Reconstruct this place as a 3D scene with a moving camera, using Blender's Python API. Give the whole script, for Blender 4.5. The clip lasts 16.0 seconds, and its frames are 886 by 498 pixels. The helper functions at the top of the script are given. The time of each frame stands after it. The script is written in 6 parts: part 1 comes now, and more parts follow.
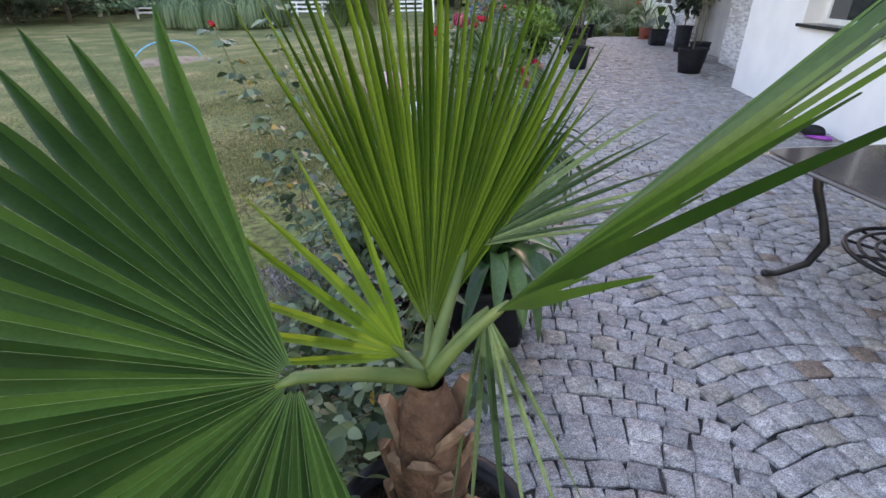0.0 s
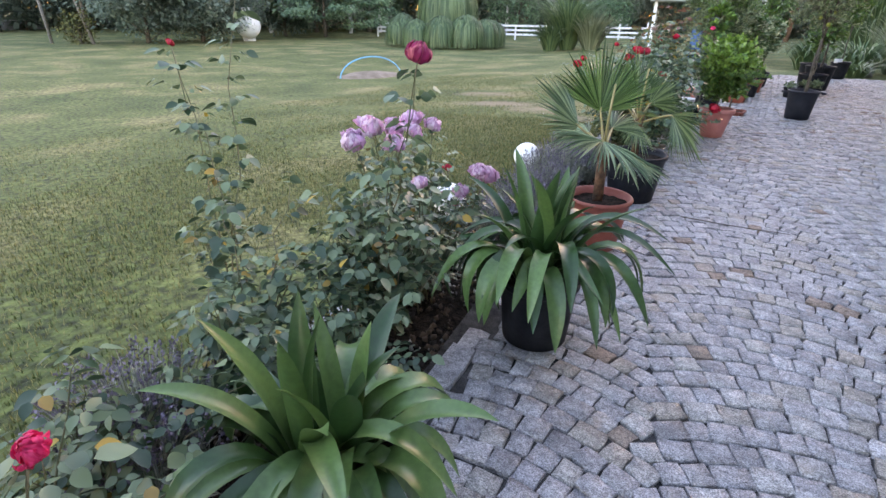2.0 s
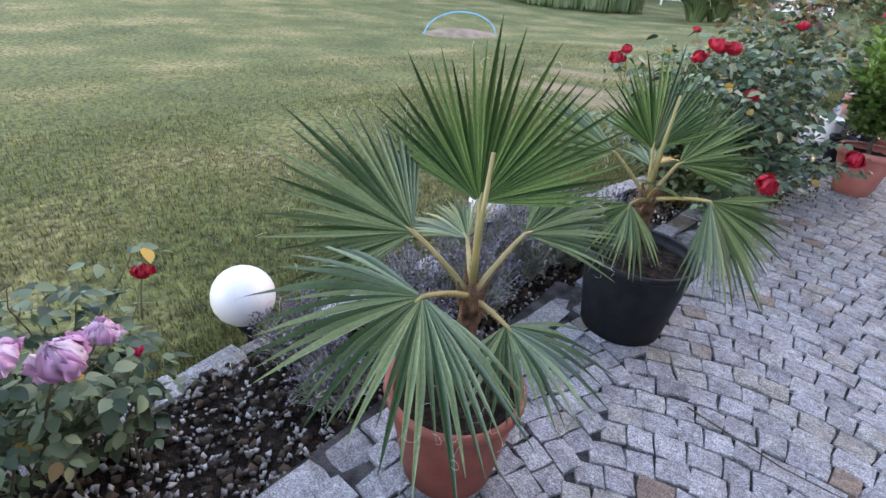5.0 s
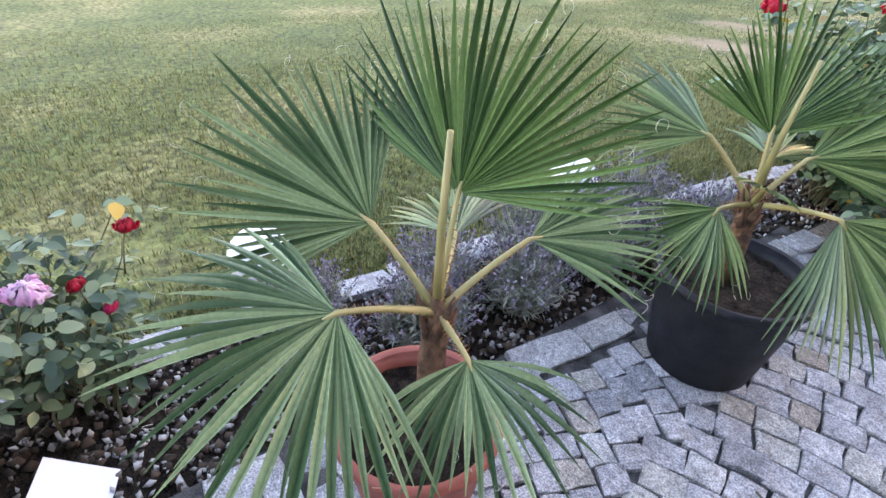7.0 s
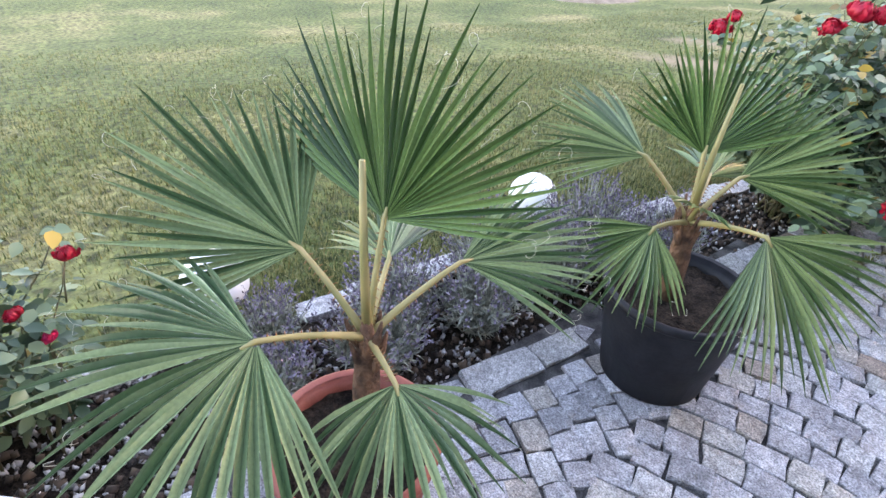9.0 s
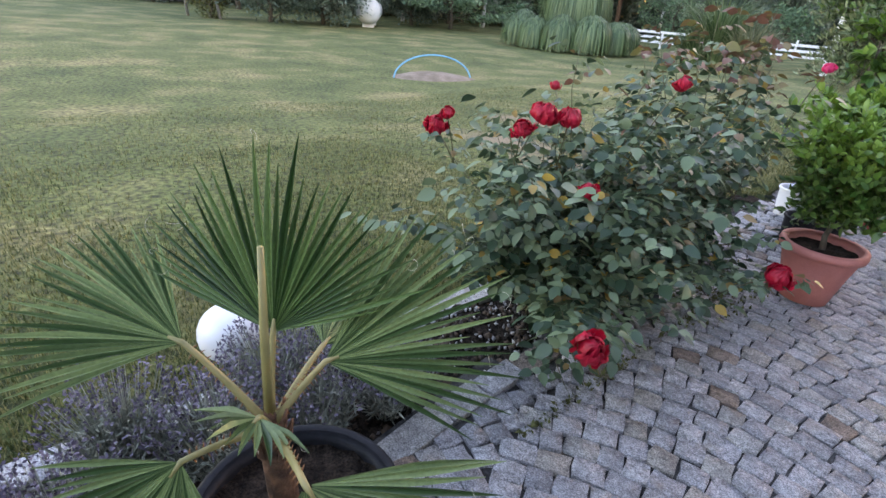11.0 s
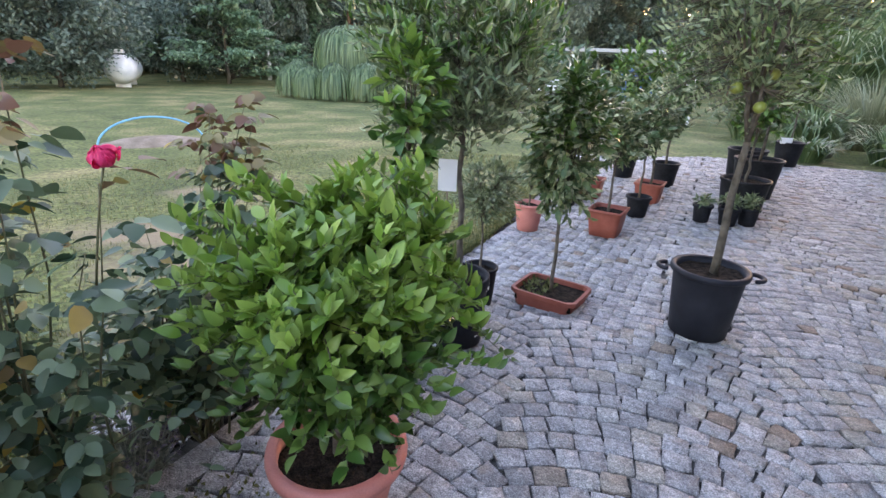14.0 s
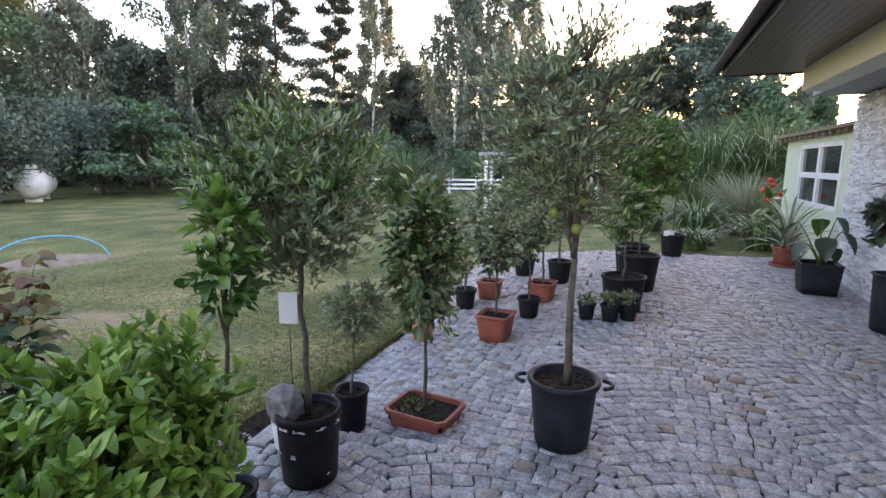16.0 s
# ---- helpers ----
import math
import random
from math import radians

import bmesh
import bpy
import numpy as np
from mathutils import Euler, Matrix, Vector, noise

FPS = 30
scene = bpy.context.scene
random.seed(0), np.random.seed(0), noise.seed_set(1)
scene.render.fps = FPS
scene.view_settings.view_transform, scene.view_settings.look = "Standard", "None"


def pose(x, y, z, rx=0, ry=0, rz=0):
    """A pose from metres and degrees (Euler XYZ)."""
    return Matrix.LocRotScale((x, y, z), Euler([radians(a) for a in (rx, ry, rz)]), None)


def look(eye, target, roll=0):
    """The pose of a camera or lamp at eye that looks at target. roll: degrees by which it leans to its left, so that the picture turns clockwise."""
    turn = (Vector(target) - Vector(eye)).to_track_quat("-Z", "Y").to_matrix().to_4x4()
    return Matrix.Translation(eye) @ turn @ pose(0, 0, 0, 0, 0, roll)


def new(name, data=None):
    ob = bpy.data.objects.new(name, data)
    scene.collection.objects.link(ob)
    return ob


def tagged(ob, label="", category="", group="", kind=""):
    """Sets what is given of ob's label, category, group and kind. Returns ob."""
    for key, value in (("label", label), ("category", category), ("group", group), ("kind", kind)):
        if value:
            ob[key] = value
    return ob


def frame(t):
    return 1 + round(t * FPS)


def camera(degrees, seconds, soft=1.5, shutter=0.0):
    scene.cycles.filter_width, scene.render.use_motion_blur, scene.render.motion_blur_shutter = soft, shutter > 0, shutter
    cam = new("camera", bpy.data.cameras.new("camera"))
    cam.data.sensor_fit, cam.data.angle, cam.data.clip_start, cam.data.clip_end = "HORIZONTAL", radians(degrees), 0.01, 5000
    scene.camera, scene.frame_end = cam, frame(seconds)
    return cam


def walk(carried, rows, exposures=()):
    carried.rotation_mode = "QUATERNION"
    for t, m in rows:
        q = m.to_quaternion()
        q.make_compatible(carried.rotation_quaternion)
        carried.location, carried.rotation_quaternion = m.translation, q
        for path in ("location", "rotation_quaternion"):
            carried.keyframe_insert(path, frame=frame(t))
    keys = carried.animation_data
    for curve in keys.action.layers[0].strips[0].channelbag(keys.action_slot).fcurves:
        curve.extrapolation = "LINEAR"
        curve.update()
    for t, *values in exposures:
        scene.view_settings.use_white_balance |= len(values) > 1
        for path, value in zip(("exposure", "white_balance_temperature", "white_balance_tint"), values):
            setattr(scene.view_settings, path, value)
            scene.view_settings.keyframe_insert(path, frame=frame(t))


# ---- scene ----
cam = camera(82.5, 16.0)
PATH = [
    (0, (0.063, 0.056, 1.475), (0.045, 1.833, 0.557), -0.2),
    (0.5, (0.423, 0.156, 1.42), (0.223, 1.922, 0.504), 0.8),
    (1, (0.658, 0.406, 1.43), (0.248, 2.141, 0.524), -0.2),
    (1.5, (0.768, 0.84, 1.434), (0.188, 2.537, 0.549), -0.2),
    (2, (0.908, 1.248, 1.451), (0.18, 2.905, 0.601), 0.9),
    (2.5, (1.008, 1.676, 1.522), (0.203, 3.31, 0.697), 1.7),
    (3, (1.022, 2.148, 1.551), (0.153, 3.749, 0.724), 2.4),
    (3.5, (1.042, 2.412, 1.531), (0.102, 3.967, 0.693), 3.9),
    (4, (1.21, 2.901, 1.509), (0.231, 4.402, 0.622), 3.7),
    (4.5, (1.183, 3.333, 1.487), (0.195, 4.794, 0.546), 4.1),
    (6.8, (1.22, 4.201, 1.408), (-0.09, 5.156, 0.237), 2.4),
    (7, (1.224, 4.191, 1.404), (-0.096, 5.133, 0.233), 2.2),
    (7.5, (1.218, 4.192, 1.413), (-0.104, 5.109, 0.225), 1.3),
    (8, (1.206, 4.192, 1.417), (-0.106, 5.119, 0.226), 1.1),
    (8.2, (1.211, 4.188, 1.424), (-0.107, 5.125, 0.247), 0.9),
    (10.3, (1.428, 4.835, 1.436), (0.159, 6.01, 0.431), 4.6),
    (10.5, (1.416, 4.95, 1.43), (0.172, 6.175, 0.454), 4.4),
    (11, (1.419, 5.329, 1.481), (0.294, 6.727, 0.597), 4.6),
    (11.5, (1.597, 5.743, 1.525), (0.707, 7.344, 0.722), 4.0),
    (12, (1.837, 6.247, 1.577), (1.248, 8.015, 0.851), 3.2),
    (12.5, (1.921, 6.742, 1.61), (1.517, 8.59, 0.963), 2.6),
    (13, (2.075, 7.08, 1.593), (1.597, 8.912, 0.947), 2.5),
    (13.5, (2.189, 7.388, 1.537), (1.606, 9.17, 0.84), 2.8),
    (14, (2.181, 7.754, 1.527), (1.531, 9.512, 0.83), 2.1),
    (14.5, (2.249, 7.933, 1.568), (1.635, 9.736, 0.959), 1.6),
    (15, (2.485, 7.927, 1.673), (1.944, 9.793, 1.198), 1.2),
    (15.5, (2.648, 7.926, 1.716), (2.158, 9.826, 1.332), 0.6),
    (16, (2.679, 7.917, 1.72), (2.212, 9.833, 1.386), 0.3),
]
EXPOSURES = [(t, stops, 7300 if t < 12 else 7200, 36.5) for t, stops in ((0, 3.72), (0.5, 3.67), (1.0, 4.19), (1.5, 4.02), (2.0, 4.09), (2.5, 3.90), (3.5, 3.93), (4.0, 4.05), (4.5, 4.04), (6.8, 4.52), (7.5, 4.64), (8.2, 4.78), (10.5, 4.12), (11.5, 3.93), (12.5, 4.02), (13.0, 4.06), (13.5, 4.13), (14.5, 4.2), (15.0, 3.95), (16, 3.72))]
walk(cam, [(t, look(eye, target, roll)) for t, eye, target, roll in PATH], EXPOSURES)

# ---- light ----
SUN_TURN, SUN_RISE = 24.0, 4.2
world = bpy.data.worlds.new("sky")
scene.world = world
world.use_nodes = True
wn = world.node_tree
sky = wn.nodes.new("ShaderNodeTexSky")
sky.sky_type, sky.sun_disc = "NISHITA", False
sky.sun_elevation, sky.sun_rotation = radians(SUN_RISE), radians(SUN_TURN)
sky.air_density, sky.dust_density, sky.ozone_density = 1.0, 1.3, 1.4
wn.nodes["Background"].inputs["Strength"].default_value = 0.15
wn.links.new(sky.outputs[0], wn.nodes["Background"].inputs[0])
sun_data = bpy.data.lights.new("sun", "SUN")
sun_data.energy, sun_data.angle, sun_data.color = 0.1, radians(12), (1.0, 0.78, 0.6)
sun = new("sun", sun_data)
sun_way = Vector((math.sin(radians(SUN_TURN)) * math.cos(radians(SUN_RISE)), math.cos(radians(SUN_TURN)) * math.cos(radians(SUN_RISE)), math.sin(radians(SUN_RISE))))
sun.matrix_world = look(sun_way * 60, (0, 0, 0))

# ---- materials ----


def material(name, colours, rough=0.6, scale=8.0, detail=6.0, bump=0.0, bump_scale=40.0, random_mix=0.0, island=False,
             metal=0.0, spec=0.5, fine=0.0, fine_scale=200.0, translucent=0.0, tint=None):
    """A surface whose colour wanders between two colours at a coarse and a fine scale, with relief."""
    m = bpy.data.materials.new(name)
    m.use_nodes = True
    n, l = m.node_tree.nodes, m.node_tree.links
    b = n["Principled BSDF"]
    b.inputs["Roughness"].default_value = rough
    b.inputs["Metallic"].default_value = metal
    b.inputs["Specular IOR Level"].default_value = spec
    geo = n.new("ShaderNodeTexCoord")
    co = geo.outputs["Object"]
    tex = n.new("ShaderNodeTexNoise")
    tex.inputs["Scale"].default_value, tex.inputs["Detail"].default_value = scale, detail
    l.new(co, tex.inputs["Vector"])
    ramp = n.new("ShaderNodeValToRGB")
    ramp.color_ramp.elements[0].position, ramp.color_ramp.elements[1].position = 0.32, 0.68
    ramp.color_ramp.elements[0].color = (*colours[0], 1)
    ramp.color_ramp.elements[1].color = (*colours[1], 1)
    if len(colours) > 2:
        e = ramp.color_ramp.elements.new(0.5)
        e.color = (*colours[2], 1)
    fac = tex.outputs["Fac"]
    if random_mix:
        src = n.new("ShaderNodeNewGeometry").outputs["Random Per Island"] if island else n.new("ShaderNodeObjectInfo").outputs["Random"]
        mix = n.new("ShaderNodeMix")
        mix.inputs[0].default_value = random_mix
        l.new(fac, mix.inputs[2])
        l.new(src, mix.inputs[3])
        fac = mix.outputs[0]
    l.new(fac, ramp.inputs[0])
    out = ramp.outputs[0]
    if fine:
        f = n.new("ShaderNodeTexNoise")
        f.inputs["Scale"].default_value, f.inputs["Detail"].default_value = fine_scale, 3.0
        l.new(co, f.inputs["Vector"])
        r2 = n.new("ShaderNodeMapRange")
        r2.inputs[1].default_value, r2.inputs[2].default_value = 0.3, 0.7
        r2.inputs[3].default_value, r2.inputs[4].default_value = 1 - fine, 1 + fine
        l.new(f.outputs["Fac"], r2.inputs[0])
        mul = n.new("ShaderNodeMix")
        mul.data_type, mul.blend_type = "RGBA", "MULTIPLY"
        mul.inputs[0].default_value = 1
        l.new(out, mul.inputs[6])
        l.new(r2.outputs[0], mul.inputs[7])
        out = mul.outputs[2]
    l.new(out, b.inputs["Base Color"])
    if bump:
        t2 = n.new("ShaderNodeTexNoise")
        t2.inputs["Scale"].default_value, t2.inputs["Detail"].default_value = bump_scale, 6
        l.new(co, t2.inputs["Vector"])
        bp = n.new("ShaderNodeBump")
        bp.inputs["Strength"].default_value, bp.inputs["Distance"].default_value = bump, 0.02
        l.new(t2.outputs["Fac"], bp.inputs["Height"])
        l.new(bp.outputs[0], b.inputs["Normal"])
    if translucent:
        tr = n.new("ShaderNodeBsdfTranslucent")
        l.new(out, tr.inputs["Color"])
        ms = n.new("ShaderNodeMixShader")
        ms.inputs[0].default_value = translucent
        l.new(b.outputs[0], ms.inputs[1])
        l.new(tr.outputs[0], ms.inputs[2])
        l.new(ms.outputs[0], n["Material Output"].inputs["Surface"])
    return m


def sett_material(name, island):
    """Split granite: grey stones with a salt-and-pepper grain, a few of them rusty."""
    m = bpy.data.materials.new(name)
    m.use_nodes = True
    n, l = m.node_tree.nodes, m.node_tree.links
    b = n["Principled BSDF"]
    b.inputs["Roughness"].default_value = 0.62
    co = n.new("ShaderNodeNewGeometry").outputs["Position"]
    src = n.new("ShaderNodeNewGeometry").outputs["Random Per Island"] if island else n.new("ShaderNodeObjectInfo").outputs["Random"]
    ramp = n.new("ShaderNodeValToRGB")
    stops = [(0.0, (0.228, 0.225, 0.233)), (0.25, (0.345, 0.340, 0.350)), (0.5, (0.285, 0.277, 0.282)), (0.72, (0.40, 0.393, 0.40)),
             (0.86, (0.33, 0.322, 0.305)), (0.968, (0.315, 0.285, 0.25)), (0.992, (0.225, 0.165, 0.128))]
    ramp.color_ramp.elements[0].position, ramp.color_ramp.elements[0].color = stops[0][0], (*stops[0][1], 1)
    ramp.color_ramp.elements[1].position, ramp.color_ramp.elements[1].color = stops[1][0], (*stops[1][1], 1)
    for p, c in stops[2:]:
        ramp.color_ramp.elements.new(p).color = (*c, 1)
    l.new(src, ramp.inputs[0])
    out = ramp.outputs[0]
    for scale, lo, hi, detail in ((9.0, 0.76, 1.20, 4.0), (190.0, 0.45, 1.55, 2.0), (45.0, 0.72, 1.28, 4.0)):
        t = n.new("ShaderNodeTexNoise")
        t.inputs["Scale"].default_value, t.inputs["Detail"].default_value = scale, detail
        l.new(co, t.inputs["Vector"])
        r = n.new("ShaderNodeMapRange")
        r.inputs[1].default_value, r.inputs[2].default_value, r.inputs[3].default_value, r.inputs[4].default_value = 0.32, 0.68, lo, hi
        l.new(t.outputs["Fac"], r.inputs[0])
        mul = n.new("ShaderNodeMix")
        mul.data_type, mul.blend_type = "RGBA", "MULTIPLY"
        mul.inputs[0].default_value = 1
        l.new(out, mul.inputs[6])
        l.new(r.outputs[0], mul.inputs[7])
        out = mul.outputs[2]
    # rusty stains that creep over single stones
    t = n.new("ShaderNodeTexNoise")
    t.inputs["Scale"].default_value, t.inputs["Detail"].default_value = 6.5, 7.0
    l.new(co, t.inputs["Vector"])
    r = n.new("ShaderNodeMapRange")
    r.inputs[1].default_value, r.inputs[2].default_value, r.inputs[3].default_value, r.inputs[4].default_value = 0.60, 0.74, 0.0, 0.6
    l.new(t.outputs["Fac"], r.inputs[0])
    stain = n.new("ShaderNodeMix")
    stain.data_type = "RGBA"
    l.new(r.outputs[0], stain.inputs[0])
    l.new(out, stain.inputs[6])
    stain.inputs[7].default_value = (0.27, 0.205, 0.15, 1)
    l.new(stain.outputs[2], b.inputs["Base Color"])
    bumps = None
    for scale, strength in ((26.0, 1.0), (110.0, 0.8)):
        t = n.new("ShaderNodeTexNoise")
        t.inputs["Scale"].default_value, t.inputs["Detail"].default_value = scale, 4
        l.new(co, t.inputs["Vector"])
        bp = n.new("ShaderNodeBump")
        bp.inputs["Strength"].default_value, bp.inputs["Distance"].default_value = strength, 0.012
        l.new(t.outputs["Fac"], bp.inputs["Height"])
        if bumps:
            l.new(bumps, bp.inputs["Normal"])
        bumps = bp.outputs[0]
    l.new(bumps, b.inputs["Normal"])
    return m


M_SETT = sett_material("granite_joined", True)
M_SETT_ONE = sett_material("granite_single", False)
M_SAND = material("joint_sand", ((0.02, 0.02, 0.02), (0.11, 0.105, 0.10)), 0.95, 12, spec=0.15, bump=0.5, bump_scale=90, fine=0.4)
M_SOIL = material("soil", ((0.008, 0.006, 0.005), (0.042, 0.031, 0.023)), 0.95, 25, spec=0.08, bump=1.0, bump_scale=60, fine=0.6, fine_scale=150)
M_MULCH = material("mulch", ((0.02, 0.014, 0.010), (0.085, 0.055, 0.035)), 0.9, 30, random_mix=0.7, island=True)
M_GRAVEL = material("bed_gravel", ((0.16, 0.15, 0.14), (0.5, 0.48, 0.46)), 0.9, 60, bump=0.4, random_mix=0.6, island=True)
M_GROUND = material("lawn_ground", ((0.054, 0.077, 0.017), (0.21, 0.182, 0.073), (0.100, 0.118, 0.031)), 0.95, 0.62, 14, bump=1.0, bump_scale=30, fine=0.75, fine_scale=16)
M_BLADE = material("lawn_blades", ((0.036, 0.062, 0.010), (0.232, 0.214, 0.078)), 0.6, 0.8, random_mix=0.62, island=True, translucent=0.3)
M_TERRA = material("terracotta", ((0.225, 0.05, 0.031), (0.30, 0.08, 0.053)), 0.6, 9, bump=0.12, bump_scale=60, fine=0.08)
M_TERRA_PINK = material("faded_terracotta", ((0.47, 0.155, 0.125), (0.56, 0.205, 0.17)), 0.6, 9, bump=0.1, bump_scale=60, fine=0.08)
M_BLACK = material("black_plastic", ((0.006, 0.0065, 0.009), (0.015, 0.016, 0.02)), 0.55, 14, spec=0.22, bump=0.06, bump_scale=70, fine=0.2, fine_scale=60)
M_ANTHR = material("anthracite_plastic", ((0.010, 0.011, 0.016), (0.022, 0.024, 0.032)), 0.55, 8, spec=0.22, bump=0.05)
M_WHITEP = material("white_plastic", ((0.72, 0.73, 0.75), (0.84, 0.84, 0.85)), 0.35, 5)
M_GLOBE = material("opal_globe", ((0.80, 0.80, 0.80), (0.88, 0.88, 0.88)), 0.3, 4)
M_DRIP = material("dried_paint", ((0.45, 0.45, 0.45), (0.75, 0.75, 0.75)), 0.8, 30)
M_PALM = material("palm_leaf", ((0.042, 0.088, 0.028), (0.215, 0.29, 0.118)), 0.3, 5, random_mix=0.6, island=True, translucent=0.15, fine=0.15, fine_scale=120)
M_PALM_BLUE = material("bluish_palm_leaf", ((0.042, 0.088, 0.036), (0.235, 0.31, 0.155)), 0.28, 5, random_mix=0.6, island=True, translucent=0.14, fine=0.15, fine_scale=120)
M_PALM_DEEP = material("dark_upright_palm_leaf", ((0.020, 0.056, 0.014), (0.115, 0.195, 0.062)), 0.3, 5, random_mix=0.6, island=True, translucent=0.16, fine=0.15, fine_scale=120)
M_PALM_DARK = material("deep_green_palm_leaf", ((0.016, 0.052, 0.008), (0.058, 0.135, 0.024)), 0.3, 5, random_mix=0.55, island=True, translucent=0.16, fine=0.15, fine_scale=120)
# brighter yellow-green copy: light from behind the centre leaf is in its colour
M_PALM_MID = material("backlit_palm_leaf", ((0.035, 0.088, 0.005), (0.15, 0.24, 0.018)), 0.36, 5, random_mix=0.55, island=True, translucent=0.22, fine=0.12, fine_scale=120)
M_PALM_EDGE = material("fresh_green_palm_leaf", ((0.014, 0.048, 0.006), (0.070, 0.145, 0.018)), 0.32, 5, random_mix=0.55, island=True, translucent=0.2, fine=0.12, fine_scale=120)
M_PALM_YOUNG = material("young_palm_leaf", ((0.17, 0.30, 0.022), (0.30, 0.42, 0.045)), 0.4, 5, random_mix=0.4, island=True, translucent=0.4)
M_PETIOLE = material("petiole", ((0.22, 0.20, 0.07), (0.34, 0.27, 0.11)), 0.5, 12)
M_PETIOLE_GREEN = material("green_petiole", ((0.06, 0.11, 0.02), (0.13, 0.17, 0.04)), 0.5, 12)
# rib colour carries the highlight that the fold ridges catch
M_RIB = material("rib_highlight", ((0.09, 0.15, 0.035), (0.16, 0.23, 0.07)), 0.4, 12)
M_THORN = material("thorn", ((0.20, 0.09, 0.03), (0.30, 0.13, 0.05)), 0.5, 30)
M_FIBRE = material("palm_fibre", ((0.055, 0.026, 0.014), (0.20, 0.10, 0.052)), 0.9, 25, bump=0.8, bump_scale=60)
M_BOOT = material("cut_leaf_base", ((0.10, 0.045, 0.024), (0.36, 0.22, 0.125)), 0.85, 30, bump=0.5, bump_scale=70, random_mix=0.4, island=True)
M_THREAD = material("leaf_thread", ((0.5, 0.46, 0.36), (0.68, 0.64, 0.52)), 0.7, 30)
M_STRAP = material("strap_leaf", ((0.018, 0.058, 0.016), (0.085, 0.165, 0.048)), 0.36, 6, spec=0.5, random_mix=0.6, translucent=0.10, fine=0.15, fine_scale=60)
M_ROSE_LEAF = material("rose_leaf", ((0.030, 0.067, 0.034), (0.154, 0.218, 0.114)), 0.42, 4, random_mix=0.75, island=True, translucent=0.18)
M_ROSE_YOUNG = material("young_rose_leaf", ((0.17, 0.075, 0.048), (0.20, 0.175, 0.055)), 0.5, 4, random_mix=0.6, island=True, translucent=0.2)
M_ROSE_YELLOW = material("yellowed_rose_leaf", ((0.45, 0.30, 0.05), (0.24, 0.16, 0.06)), 0.6, 14, random_mix=0.5, island=True, translucent=0.2)
M_CANE = material("rose_cane", ((0.07, 0.09, 0.035), (0.14, 0.11, 0.06)), 0.6, 20)
M_RED = material("red_petal", ((0.34, 0.004, 0.018), (0.60, 0.010, 0.040)), 0.5, 30, random_mix=0.5, island=True, translucent=0.25)
M_PINKRED = material("crimson_pink_petal", ((0.72, 0.015, 0.10), (0.86, 0.05, 0.19)), 0.5, 30, random_mix=0.5, island=True, translucent=0.25)
M_MAGENTA = material("faded_magenta_petal", ((0.30, 0.012, 0.08), (0.62, 0.15, 0.20)), 0.6, 60, random_mix=0.6, island=True, translucent=0.2)
M_LILAC = material("lilac_petal", ((0.66, 0.36, 0.55), (0.92, 0.74, 0.83)), 0.6, 40, random_mix=0.6, island=True, translucent=0.25)
M_CITRUS = material("citrus_leaf", ((0.036, 0.102, 0.018), (0.12, 0.215, 0.046)), 0.33, 3, random_mix=0.7, island=True, translucent=0.2)
M_CITRUS_NEW = material("young_citrus_leaf", ((0.12, 0.25, 0.032), (0.24, 0.37, 0.075)), 0.36, 3, random_mix=0.6, island=True, translucent=0.28)
M_OLIVE = material("grey_green_leaf", ((0.085, 0.132, 0.06), (0.27, 0.325, 0.175)), 0.36, 3, random_mix=0.7, island=True, translucent=0.2)
M_VARIEG = material("variegated_leaf", ((0.06, 0.12, 0.045), (0.42, 0.44, 0.26), (0.12, 0.18, 0.07)), 0.4, 40, random_mix=0.4, island=True, translucent=0.2)
M_BARK = material("bark", ((0.06, 0.048, 0.036), (0.15, 0.125, 0.095)), 0.9, 18, bump=0.7, bump_scale=40)
M_BIRCH = material("birch_bark", ((0.05, 0.05, 0.05), (0.62, 0.60, 0.57), (0.58, 0.57, 0.55)), 0.8, 2.2, bump=0.3)
M_PINEBARK = material("pine_bark", ((0.10, 0.055, 0.035), (0.20, 0.11, 0.07)), 0.9, 6, bump=0.7)
M_LAV = material("lavender_stem", ((0.15, 0.17, 0.13), (0.33, 0.34, 0.27)), 0.8, 10, random_mix=0.6, island=True)
M_LAVF = material("lavender_flower", ((0.085, 0.07, 0.10), (0.22, 0.19, 0.24)), 0.9, 30, random_mix=0.6, island=True)
# far foliage: distance haze is mixed into these lifted, blue-grey leaf colours
M_TREE = material("hazy_tree_leaf", ((0.088, 0.136, 0.106), (0.20, 0.262, 0.206)), 0.5, 0.4, random_mix=0.55, island=True, translucent=0.4)
M_TREE_LIGHT = material("hazy_light_tree_leaf", ((0.095, 0.182, 0.104), (0.22, 0.345, 0.20)), 0.5, 0.4, random_mix=0.55, island=True, translucent=0.42)
M_BIRCH_LEAF = material("hazy_birch_leaf", ((0.128, 0.172, 0.128), (0.262, 0.305, 0.236)), 0.5, 0.4, random_mix=0.55, island=True, translucent=0.42)
M_PINE = material("hazy_pine_needles", ((0.065, 0.095, 0.078), (0.135, 0.17, 0.135)), 0.55, 0.6, random_mix=0.55, island=True, translucent=0.25)
M_REED = material("ornamental_grass_leaf", ((0.065, 0.125, 0.055), (0.18, 0.26, 0.12)), 0.45, 1.2, random_mix=0.7, island=True, translucent=0.25)
M_STIPA = material("pale_feather_grass", ((0.16, 0.19, 0.11), (0.30, 0.32, 0.20)), 0.6, 1.5, random_mix=0.6, island=True, translucent=0.3)
